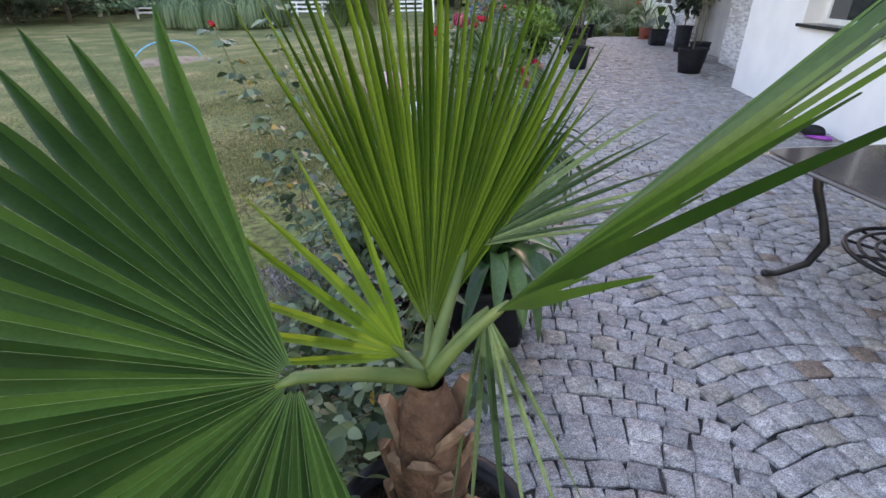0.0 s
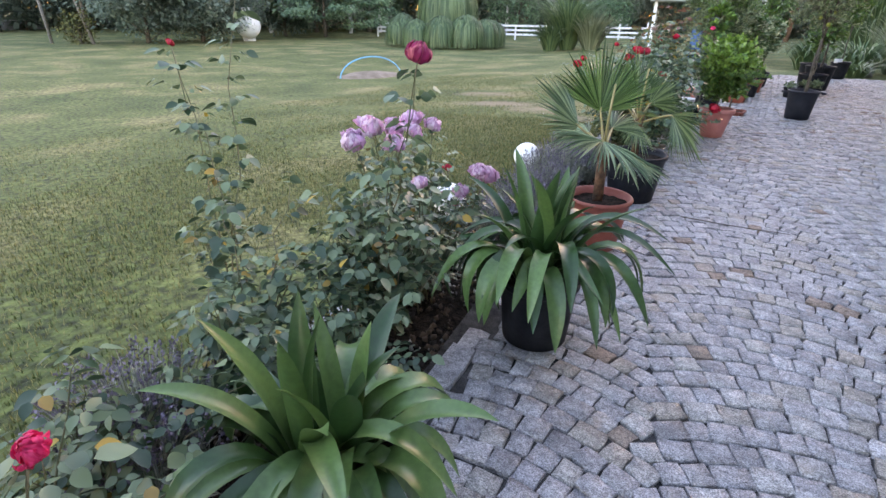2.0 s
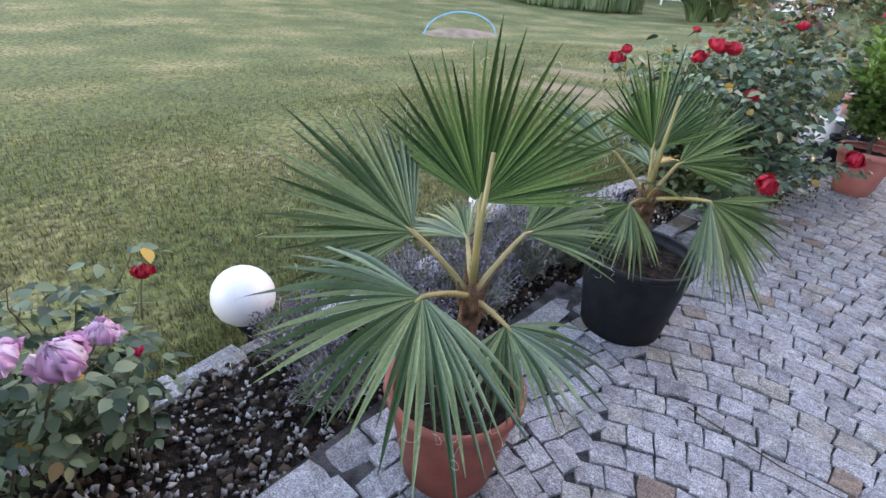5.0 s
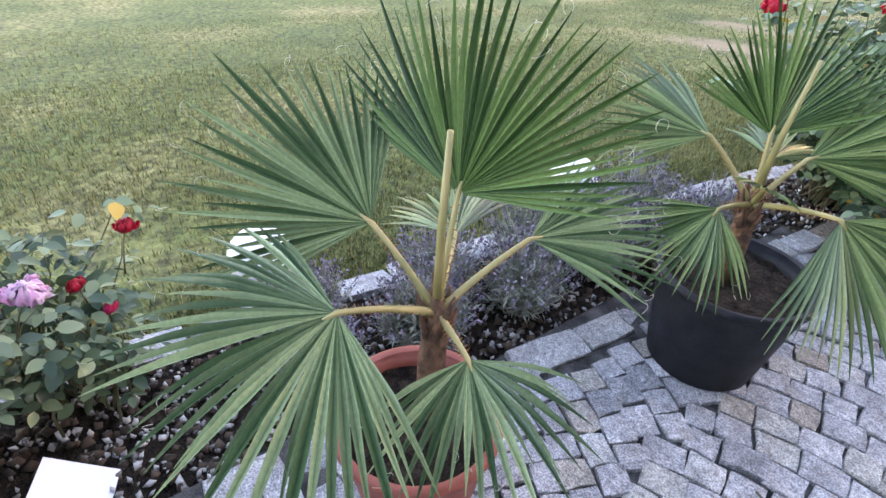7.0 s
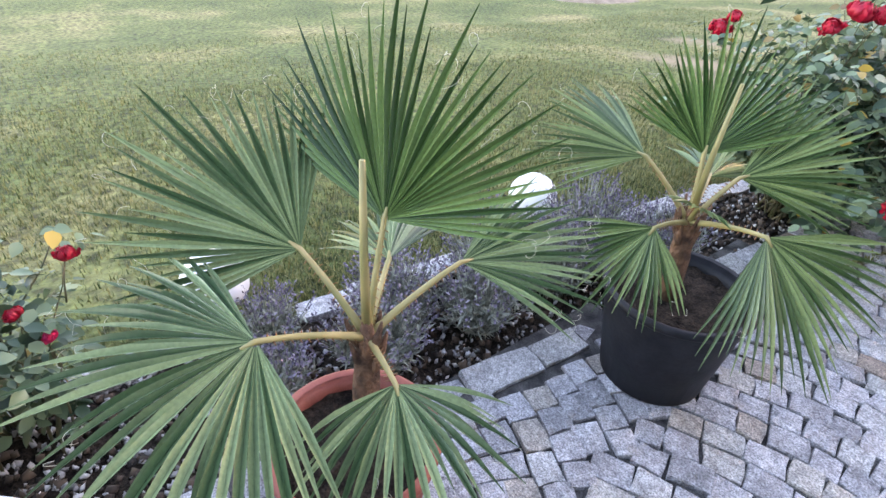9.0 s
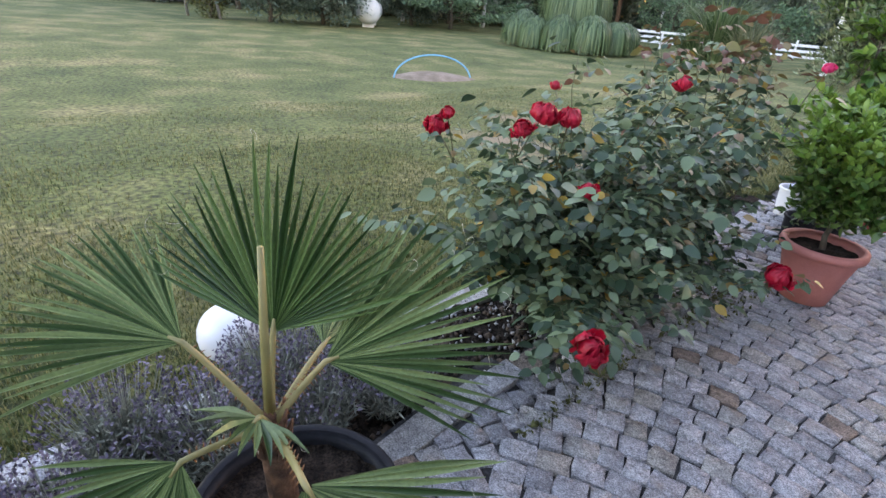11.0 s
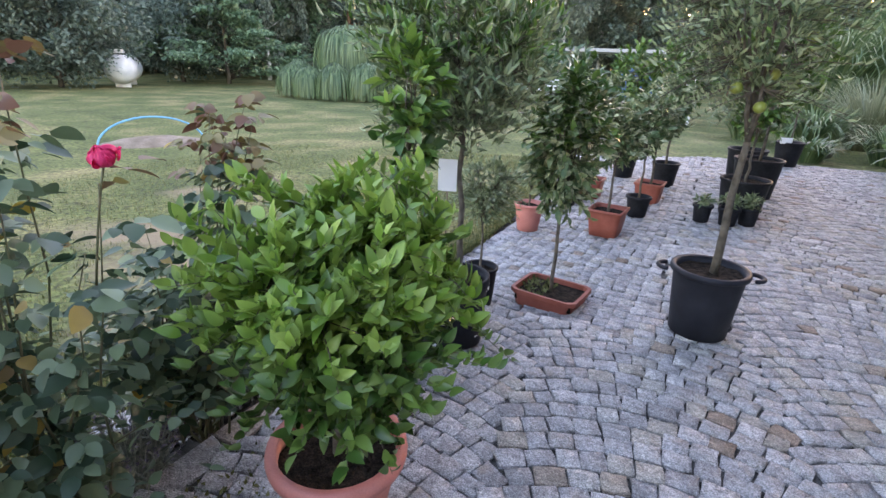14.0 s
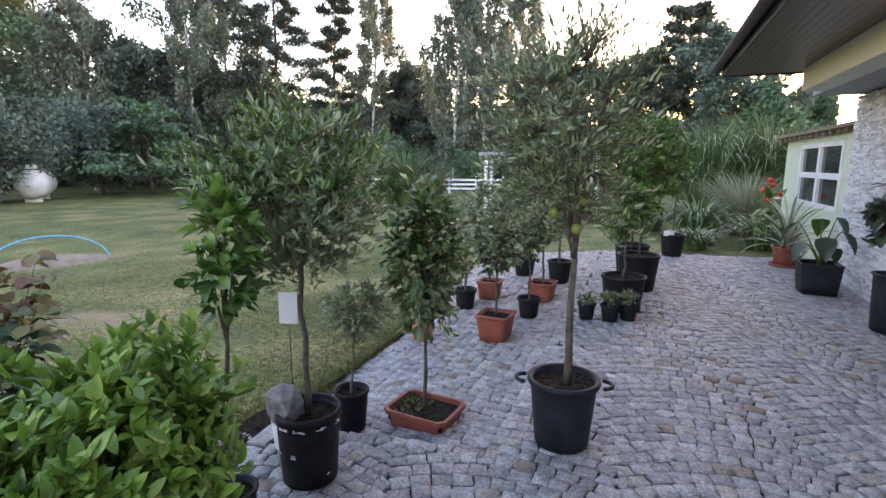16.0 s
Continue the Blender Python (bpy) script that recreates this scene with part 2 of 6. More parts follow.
M_RENDER = material("white_render", ((0.70, 0.71, 0.73), (0.79, 0.79, 0.80)), 0.85, 2.5, bump=0.15, bump_scale=150, fine=0.04)
M_CREAM = material("cream_render", ((0.68, 0.65, 0.52), (0.75, 0.72, 0.58)), 0.85, 3, bump=0.1, bump_scale=120, fine=0.04)
M_GREY = material("grey_render_and_shade", ((0.30, 0.30, 0.31), (0.37, 0.37, 0.38)), 0.85, 3, bump=0.1, bump_scale=120)
M_MINT = material("pale_green_paint", ((0.52, 0.58, 0.46), (0.61, 0.66, 0.54)), 0.6, 4, bump=0.05, fine=0.05)
M_STONE = material("stone_cladding", ((0.46, 0.46, 0.49), (0.76, 0.76, 0.79)), 0.8, 9, bump=0.5, bump_scale=40, random_mix=0.5, island=True)
M_SOFFIT = material("brown_soffit_wood", ((0.10, 0.055, 0.05), (0.175, 0.10, 0.088)), 0.34, 7, bump=0.1, random_mix=0.3, island=True)
M_GUTTER = material("brown_gutter", ((0.035, 0.028, 0.03), (0.07, 0.058, 0.06)), 0.35, 6)
M_ROOF = material("dark_roof", ((0.05, 0.035, 0.03), (0.09, 0.06, 0.05)), 0.7, 6, bump=0.2)
M_WOOD = material("weathered_wood", ((0.12, 0.085, 0.06), (0.25, 0.19, 0.14)), 0.8, 10, bump=0.3)
M_PAINTW = material("white_painted_wood", ((0.66, 0.67, 0.68), (0.80, 0.80, 0.80)), 0.5, 6, fine=0.05)
M_IRON = material("black_iron", ((0.010, 0.010, 0.011), (0.028, 0.025, 0.024)), 0.4, 20, metal=0.4, bump=0.15)
M_TABLETOP = material("brown_glass_tabletop", ((0.055, 0.048, 0.045), (0.085, 0.075, 0.07)), 0.12, 3, spec=0.7)
M_SILL = material("black_stone_sill", ((0.012, 0.013, 0.015), (0.03, 0.03, 0.034)), 0.25, 20)
M_GREENPOT = material("green_glaze", ((0.01, 0.12, 0.055), (0.02, 0.20, 0.09)), 0.3, 6)
M_PURPLE = material("purple_rubber", ((0.30, 0.04, 0.36), (0.42, 0.08, 0.46)), 0.5, 12)
M_HOSE = material("blue_pipe", ((0.08, 0.33, 0.52), (0.15, 0.44, 0.64)), 0.4, 8)
M_TANK = material("white_tank_paint", ((0.66, 0.67, 0.68), (0.80, 0.80, 0.80)), 0.4, 2.5, fine=0.05)
M_DIRT = material("bare_earth", ((0.16, 0.12, 0.085), (0.28, 0.22, 0.17)), 0.95, 3, bump=0.8, bump_scale=30, fine=0.3, fine_scale=60)
M_ROCK = material("field_stone", ((0.13, 0.12, 0.115), (0.30, 0.28, 0.27)), 0.9, 14, bump=0.7, bump_scale=35, fine=0.25)
M_FRUIT = material("green_yellow_fruit", ((0.14, 0.18, 0.03), (0.26, 0.28, 0.05)), 0.4, 20)
M_BLUE = material("blue_tarpaulin", ((0.02, 0.08, 0.26), (0.04, 0.14, 0.36)), 0.4, 6)
M_CANNA = material("canna_flower", ((0.55, 0.05, 0.02), (0.70, 0.12, 0.04)), 0.5, 20)
M_DARKLEAF = material("dark_leaf", ((0.018, 0.030, 0.020), (0.05, 0.075, 0.045)), 0.35, 4, random_mix=0.5, island=True)
M_MOSS = material("moss", ((0.07, 0.085, 0.025), (0.14, 0.14, 0.05)), 0.95, 30, random_mix=0.5, island=True)
M_FLOWERP = material("pale_yellow_petal", ((0.55, 0.50, 0.22), (0.66, 0.60, 0.35)), 0.6, 30, random_mix=0.5, island=True)
M_GLASS = bpy.data.materials.new("window_glass")
M_GLASS.use_nodes = True
M_GLASS.node_tree.nodes["Principled BSDF"].inputs["Base Color"].default_value = (0.03, 0.035, 0.04, 1)
M_GLASS.node_tree.nodes["Principled BSDF"].inputs["Roughness"].default_value = 0.04
M_GLASS.node_tree.nodes["Principled BSDF"].inputs["Specular IOR Level"].default_value = 0.8

# ---- builders ----
RNG = np.random.default_rng(7)


def unit(v):
    v = np.asarray(v, float)
    return v / max(np.linalg.norm(v), 1e-9)


class Geo:
    """Collects vertices and faces of one mesh."""

    def __init__(self):
        self.v, self.f = [], []

    def add(self, verts, faces):
        o = len(self.v)
        self.v.extend([tuple(map(float, p)) for p in verts])
        self.f.extend([tuple(i + o for i in q) for q in faces])
        return self

    def tube(self, pts, radii, n=6, cap=True):
        pts = [np.asarray(p, float) for p in pts]
        if np.isscalar(radii):
            radii = [radii] * len(pts)
        verts, faces, ref = [], [], None
        for i, p in enumerate(pts):
            d = unit(pts[min(i + 1, len(pts) - 1)] - pts[max(i - 1, 0)])
            if ref is None:
                ref = np.cross(d, (0.31, 0.2, 0.93))
                if np.linalg.norm(ref) < 0.1:
                    ref = np.cross(d, (1, 0, 0))
            x = unit(ref - d * np.dot(ref, d))
            y = np.cross(d, x)
            ref = x
            for k in range(n):
                a = 2 * math.pi * k / n
                verts.append(p + radii[i] * (math.cos(a) * x + math.sin(a) * y))
        for i in range(len(pts) - 1):
            for k in range(n):
                k2 = (k + 1) % n
                faces.append((i * n + k, i * n + k2, (i + 1) * n + k2, (i + 1) * n + k))
        if cap:
            faces.append(tuple(range(n - 1, -1, -1)))
            faces.append(tuple((len(pts) - 1) * n + k for k in range(n)))
        return self.add(verts, faces)

    def lathe(self, profile, n=32, centre=(0, 0, 0), square=0.0, close=False):
        """profile: (radius, height) from outside bottom on; square > 0 pulls the round towards a square."""
        verts, faces = [], []
        for r, z in profile:
            for k in range(n):
                a = 2 * math.pi * (k + 0.5) / n
                c, s = math.cos(a), math.sin(a)
                q = 1 + square * (1 / max(abs(c), abs(s)) - 1)
                verts.append((centre[0] + r * c * q, centre[1] + r * s * q, centre[2] + z))
        for i in range(len(profile) - 1):
            for k in range(n):
                k2 = (k + 1) % n
                faces.append((i * n + k, i * n + k2, (i + 1) * n + k2, (i + 1) * n + k))
        if close:
            faces.append(tuple(range(n - 1, -1, -1)))
        return self.add(verts, faces)

    def box(self, lo, hi, bevel=0.0):
        bm = bmesh.new()
        c = [(a + b) / 2 for a, b in zip(lo, hi)]
        s = [b - a for a, b in zip(lo, hi)]
        bmesh.ops.create_cube(bm, size=1, matrix=Matrix.Translation(c) @ Matrix.Diagonal((*s, 1)))
        if bevel:
            bmesh.ops.bevel(bm, geom=bm.edges[:], offset=bevel, segments=2, affect="EDGES", profile=0.7)
        bm.verts.index_update()
        self.add([v.co for v in bm.verts], [[v.index for v in f.verts] for f in bm.faces])
        bm.free()
        return self

    def ball(self, c, r, n=12, squash=(1, 1, 1), rough=0.0, seed=0):
        bm = bmesh.new()
        bmesh.ops.create_icosphere(bm, subdivisions=3 if n > 10 else 2, radius=1)
        bm.verts.index_update()
        vs = []
        for v in bm.verts:
            k = 1 + rough * noise.noise(v.co * 1.7 + Vector((seed, seed * 2, 0)))
            vs.append((c[0] + r * squash[0] * k * v.co.x, c[1] + r * squash[1] * k * v.co.y, c[2] + r * squash[2] * k * v.co.z))
        self.add(vs, [[v.index for v in f.verts] for f in bm.faces])
        bm.free()
        return self


def link(name, verts, faces, mat, parent=None, label="", smooth=False):
    me = bpy.data.meshes.new(name)
    me.from_pydata(verts, [], faces)
    me.update()
    me.materials.append(mat)
    if smooth:
        me.polygons.foreach_set("use_smooth", [True] * len(me.polygons))
    ob = new(name, me)
    ob.parent = parent
    if label:
        tagged(ob, label)
    return ob


def part(name, geo, mat, parent=None, label="", smooth=True):
    return link(name, geo.v, geo.f, mat, parent, label, smooth)


def thing(name, at, label, category, group="", turn=0.0, kind=""):
    e = new(name)
    e.empty_display_size = 0.1
    e.matrix_basis = pose(*at, 0, 0, turn)
    return tagged(e, label, category, group, kind)


def cloud(name, tv, tf, pos, mats, mat, parent=None, label="", smooth=False):
    """One mesh of many copies of a small template, each with its own turn and size."""
    pos, mats = np.asarray(pos, float), np.asarray(mats, float)
    n, k = len(pos), len(tv)
    v = np.einsum("nij,kj->nki", mats, np.asarray(tv, float)) + pos[:, None, :]
    tf = np.asarray(tf)
    f = (tf[None] + (np.arange(n) * k)[:, None, None]).reshape(-1, tf.shape[1])
    me = bpy.data.meshes.new(name)
    me.vertices.add(n * k)
    me.vertices.foreach_set("co", v.reshape(-1).astype(np.float32))
    me.loops.add(f.size)
    me.loops.foreach_set("vertex_index", f.reshape(-1).astype(np.int32))
    me.polygons.add(len(f))
    me.polygons.foreach_set("loop_start", (np.arange(len(f)) * f.shape[1]).astype(np.int32))
    me.update(calc_edges=True)
    me.validate()
    me.materials.append(mat)
    if smooth:
        me.polygons.foreach_set("use_smooth", [True] * len(me.polygons))
    ob = new(name, me)
    ob.parent = parent
    if label:
        tagged(ob, label)
    return ob


def leaf_template(width=0.4, fold=0.12, curl=0.15, rows=4, blunt=0.5):
    """A leaf of length 1 along y, folded at its midrib and curled down at its tip."""
    v, f = [], []
    for i in range(rows + 1):
        t = i / rows
        w = width / 2 * (math.sin(math.pi * t ** (0.85 - 0.25 * blunt)) ** 0.8 if 0 < t < 1 else 0.03)
        z = -curl * t * t
        v += [(-w, t, z + fold * w * 2), (0, t, z), (w, t, z + fold * w * 2)]
    for i in range(rows):
        a = 3 * i
        f += [(a, a + 1, a + 4, a + 3), (a + 1, a + 2, a + 5, a + 4)]
    return v, f


def small_leaf(width=0.5, fold=0.15):
    return [(0, 0, 0), (-width / 2, 0.45, fold * width), (0, 1, -0.08), (width / 2, 0.45, fold * width), (0, 0.5, 0)], [(0, 4, 2, 1), (0, 3, 2, 4)]


LEAF_CITRUS = leaf_template(0.50, 0.18, 0.22, 5, 0.25)
LEAF_OLIVE = leaf_template(0.27, 0.2, 0.15, 3)
LEAF_ROSE = leaf_template(0.66, 0.10, 0.16, 5, 0.2)
LEAF_FAR = small_leaf(0.55)
LEAF_DIST = ([(0, 0, 0), (-0.28, 0.45, 0.1), (0, 1, -0.1), (0.28, 0.45, 0.1)], [(0, 3, 2, 1)])
LEAF_TUFT = ([(0, 0, 0), (-0.14, 0.5, 0.07), (0, 1, 0), (0.14, 0.5, 0.07)], [(0, 3, 2, 1)])
LEAF_NEEDLE = small_leaf(0.16, 0.3)


def frames(d, up, sizes, roll=0.6, rng=RNG):
    """Turns whose y follows d and whose z leans to up, with some random roll; scaled."""
    d = np.asarray(d, float)
    d = d / np.linalg.norm(d, axis=1, keepdims=True)
    up = np.asarray(up, float) + rng.normal(0, roll, d.shape)
    x = np.cross(d, up)
    x /= np.maximum(np.linalg.norm(x, axis=1, keepdims=True), 1e-6)
    z = np.cross(x, d)
    return np.stack([x, d, z], axis=2) * np.asarray(sizes).reshape(-1, 1, 1)


def bend(a, b, sag=0.0, n=5, wobble=0.0, rng=RNG):
    a, b = np.asarray(a, float), np.asarray(b, float)
    out = []
    for i in range(n + 1):
        t = i / n
        p = a + (b - a) * t
        p = p + np.array((0, 0, sag * 4 * t * (1 - t))) + (rng.normal(0, wobble, 3) if 0 < i < n else 0)
        out.append(p)
    return out


def spread(n, rng, power=0.45):
    """Points in the unit ball, thicker near its surface."""
    d = rng.normal(size=(n, 3))
    d /= np.linalg.norm(d, axis=1, keepdims=True)
    return d * (rng.random((n, 1)) ** power)


def crown(parent, base, trunk_top, centre, radii, twigs, per, size, leaf, mat, seed, bark=M_BARK, trunk_r=0.016, mains=7,
          new_mat=None, new_share=0.15, up=0.5, lump=0.3, foot=0.0):
    """Trunk, boughs and twigs as one mesh each, and a crown of single leaves set along the twigs."""
    rng = np.random.default_rng(seed)
    base, top, centre, radii = (np.asarray(q, float) for q in (base, trunk_top, centre, radii))
    g = Geo()
    tp = bend(base, top, 0, 6, trunk_r * 0.5, rng)
    g.tube(tp, [trunk_r * (1.25 - 0.45 * i / 6) for i in range(7)], 8)
    boughs = []
    for i in range(mains):
        d = spread(1, rng, 0.2)[0]
        d[2] = abs(d[2]) * 0.8 + 0.15 - 0.5 * (i % 3 == 0)
        tip = centre + radii * d * 0.62
        start = tp[5 + i % 2]
        line = bend(start, tip, 0.04 * radii[2], 5, 0.02 * radii[0], rng)
        boughs.append(line)
        g.tube(line, [trunk_r * (0.6 - 0.4 * k / 5) for k in range(6)], 5)
    tips = spread(twigs, rng, 0.38)
    bumps = np.array([1 + lump * noise.noise(Vector(t) * 2.1 + Vector((seed, 0, 0))) for t in tips])[:, None]
    tips = centre + radii * tips * bumps
    flat = np.array([p for b in boughs for p in b[2:]])
    lp, ld, lu = [], [], []
    for t in tips:
        s = flat[np.argmin(((flat - t) ** 2).sum(1))]
        reach = t - s
        g.tube([s, s + reach * 0.55 + np.array((0, 0, 0.02)), t], [trunk_r * 0.16, trunk_r * 0.12, trunk_r * 0.07], 3, False)
        out = unit(unit(reach) + np.array((0, 0, up)) + 0.6 * unit(t - centre))
        for k in range(per):
            a = (k + 0.5) / per
            lp.append(s + reach * (0.35 + 0.65 * a))
            ld.append(out * 0.9 + rng.normal(0, 0.42, 3))
            lu.append(unit(t - centre) * 0.8 + np.array((0, 0, 0.8)))
    part("trunk", g, bark, parent)
    lp, ld, lu = np.array(lp), np.array(ld), np.array(lu)
    sz = size * rng.uniform(0.6, 1.2, len(lp))
    m = frames(ld, lu, sz, 0.35, rng)
    if new_mat:
        young = (lp[:, 2] > np.percentile(lp[:, 2], 45)) & (rng.random(len(lp)) < new_share * 2)
        tagged(cloud("young_leaves", *leaf, lp[young], m[young], new_mat, parent, "pale new leaves", True), kind="stuff")
        lp, m = lp[~young], m[~young]
    tagged(cloud("leaves", *leaf, lp, m, mat, parent, "", True), kind="stuff")
    return tips


def pot(parent, h, r_top, r_base, mat, rim=0.02, lip=0.03, soil=0.04, square=0.0, n=36, ribs=0, label=""):
    g = Geo()
    prof = [(r_base * 0.9, 0.0), (r_base, 0.006), (r_base + (r_top - r_base) * 0.5, h * 0.5), (r_top - 0.004, h - lip - 0.006), (r_top - 0.002, h - lip)]
    inner = [(r_top - 0.012, h - 0.004), (r_top - 0.018, h - soil), (r_top - 0.03, h - soil - 0.03)]
    g.lathe(prof + inner, n, square=square, close=True)
    body = part("pot", g, mat, parent, label)
    g = Geo()
    g.lathe([(r_top - 0.003, h - lip), (r_top + rim * 0.8, h - lip + 0.002), (r_top + rim, h - lip * 0.5), (r_top + rim * 0.8, h - 0.002), (r_top, h + 0.002), (r_top - 0.012, h - 0.003)], n, square=square)
    part("rim", g, mat, body)
    g = Geo()
    rr = r_top - 0.014
    rings, faces = [(0, 0, h - soil + 0.008)], []
    for j in range(1, 5):
        for k in range(n):
            a = 2 * math.pi * (k + 0.5) / n
            c, s = math.cos(a), math.sin(a)
            q = 1 + square * (1 / max(abs(c), abs(s)) - 1)
            x, y = rr * j / 4 * c * q, rr * j / 4 * s * q
            rings.append((x, y, h - soil + 0.012 * noise.noise(Vector((x * 25 + r_top * 90, y * 25, h)))))
    for k in range(n):
        faces.append((0, 1 + k, 1 + (k + 1) % n))
        for j in range(3):
            a, b = 1 + j * n + k, 1 + j * n + (k + 1) % n
            faces.append((a, a + n, b + n, b))
    g.add(rings, faces)
    part("soil", g, M_SOIL, parent, "dark potting soil")
    return body


def handles(body, h, r, mat):
    for s in (-1, 1):
        g = Geo()
        pts = []
        for k in range(9):
            a = math.pi * k / 8
            pts.append((s * (r + 0.012 + 0.055 * math.sin(a)), -0.06 * math.cos(a), h - 0.03))
        g.tube(pts, 0.013, 8)
        part("handle", g, mat, body)


def fan_leaf(parent, hub, along, facing, radius, half, segments, mat, seed, droop=0.1, split=0.5, fold=0.35, root=None,
             petiole=M_PETIOLE, pet_r=0.009, thorns=True, threads=0, cup=0.0, uneven=0.12, ribs=False):
    """A palmate palm leaf: folded segments that are joined to about half their length, on a thorny stalk."""
    rng = np.random.default_rng(seed)
    hub = np.asarray(hub, float)
    d = unit(along)
    nrm = unit(np.asarray(facing, float) - d * np.dot(facing, d))
    side = np.cross(d, nrm)
    g, rg_ = Geo(), Geo()
    half = radians(half)
    da = 2 * half / segments
    rows = [0.03, 0.2, 0.38, split, split + (1 - split) * 0.3, split + (1 - split) * 0.62, split + (1 - split) * 0.85, 1.0]
    tips = []
    for i in range(segments):
        a = -half + da * (i + 0.5)
        u = d * math.cos(a) + side * math.sin(a)
        w = side * math.cos(a) - d * math.sin(a)
        ln = radius * (1 - 0.22 * (a / half) ** 2) * (1 + rng.normal(0, uneven * 0.5))
        sag = droop * rng.uniform(0.5, 1.5)
        twist = rng.normal(0, 0.04)
        verts, faces = [], []
        for q in rows:
            r = q * ln
            wid = r * math.tan(da / 2)
            if q > split:
                wid = split * ln * math.tan(da / 2) * (1 - ((q - split) / (1 - split)) ** 1.4) * 0.95 + 0.0006
            c = hub + u * r + nrm * (cup * r * r / radius) - np.array((0, 0, 1)) * sag * ln * q ** 2.5 + w * twist * ln * max(0, q - split) ** 1.5
            lift = nrm * wid * 2 * fold
            verts += [c - w * wid + lift, c, c + w * wid + lift]
        for k in range(len(rows) - 1):
            o = 3 * k
            faces += [(o, o + 1, o + 4, o + 3), (o + 1, o + 2, o + 5, o + 4)]
        g.add(verts, faces)
        tips.append((verts[-2], u, w, verts[-8]))
        if ribs:
            rg_.tube([np.asarray(v) - nrm * 0.0006 for v in verts[1::3]], [0.0013, 0.0012, 0.0011, 0.0010, 0.0008, 0.0006, 0.0005, 0.0003], 4, False)
    leaf = part("leaf", g, mat, parent, smooth=False)
    # raised midribs, with the highlight along each fold put into their pale colour
    if ribs:
        tagged(part("rib", rg_, M_RIB, leaf, "raised leaf ribs, coloured pale as fold highlights"), kind="stuff")
    if root is not None:
        g = Geo()
        root = np.asarray(root, float)
        line = bend(root, hub, 0.04 * np.linalg.norm(hub - root), 6)
        g.tube(line + [hub + d * 0.03], [pet_r * 1.5, pet_r * 1.3, pet_r * 1.15, pet_r * 1.05, pet_r, pet_r * 0.9, pet_r * 0.85, pet_r * 0.4], 6)
        st = part("petiole", g, petiole, leaf)
        if thorns:
            g = Geo()
            for k in range(24):
                t = 0.08 + 0.86 * k / 24
                p = root + (hub - root) * t + np.array((0, 0, 0.04 * np.linalg.norm(hub - root) * 4 * t * (1 - t)))
                w = unit(np.cross(hub - root, nrm)) * (1 if k % 2 else -1)
                g.tube([p + w * pet_r * 0.9, p + w * (pet_r + 0.009) - unit(hub - root) * 0.003], [0.0022, 0.0004], 4)
            tagged(part("thorn", g, M_THORN, leaf), kind="stuff")
    if threads:
        g = Geo()
        for k in range(threads):
            tip, u, w, back = tips[rng.integers(len(tips))]
            p = np.asarray(back if k % 2 else tip, float)
            v = unit(np.asarray(u) + rng.normal(0, 0.5, 3))
            pts = [p]
            curl = unit(rng.normal(size=3))
            for s in range(7):
                v = unit(v + np.cross(curl, v) * rng.uniform(0.3, 0.9) + np.array((0, 0, -0.12)))
                p = p + v * radius * 0.019
                pts.append(p)
            g.tube(pts, 0.0004, 3, False)
        tagged(part("threads", g, M_THREAD, leaf, "pale curly fibres"), kind="stuff")
    return leaf


def strap(parent, base, az, length, width, lift, bendy, mat, seed, crest=None):
    """One arching strap leaf; crest says how far along it turns over."""
    rng = np.random.default_rng(seed)
    p = np.asarray(base, float)
    el = lift
    h = np.array((math.cos(az), math.sin(az), 0))
    sd = np.array((-math.sin(az), math.cos(az), 0))
    n = 14
    sway = rng.normal(0, 0.025)
    verts, faces = [], []
    for i in range(n + 1):
        t = i / n
        w = width / 2 * (0.55 + 0.45 * math.sin(min(1, t * 2.2) * math.pi / 2)) * (1 - max(0, (t - 0.60) / 0.40) ** 2.0) + 0.001
        u = h * math.cos(el) + np.array((0, 0, 1)) * math.sin(el)
        nn = -h * math.sin(el) + np.array((0, 0, 1)) * math.cos(el)
        verts += [p - sd * w + nn * w * 0.4, p - sd * w * 0.5 + nn * w * 0.12, p, p + sd * w * 0.5 + nn * w * 0.12, p + sd * w + nn * w * 0.4]
        p = p + u * length / n + sd * sway * length / n * t * 3
        el -= bendy / n * ((0.15 + 2.1 * t) if crest is None else (0.12 + 2.35 * math.exp(-((t - crest) / 0.26) ** 2)))
    for i in range(n):
        for k in range(4):
            a = 5 * i + k
            faces.append((a, a + 1, a + 6, a + 5))
    return part("leaf", Geo().add(verts, faces), mat, parent)


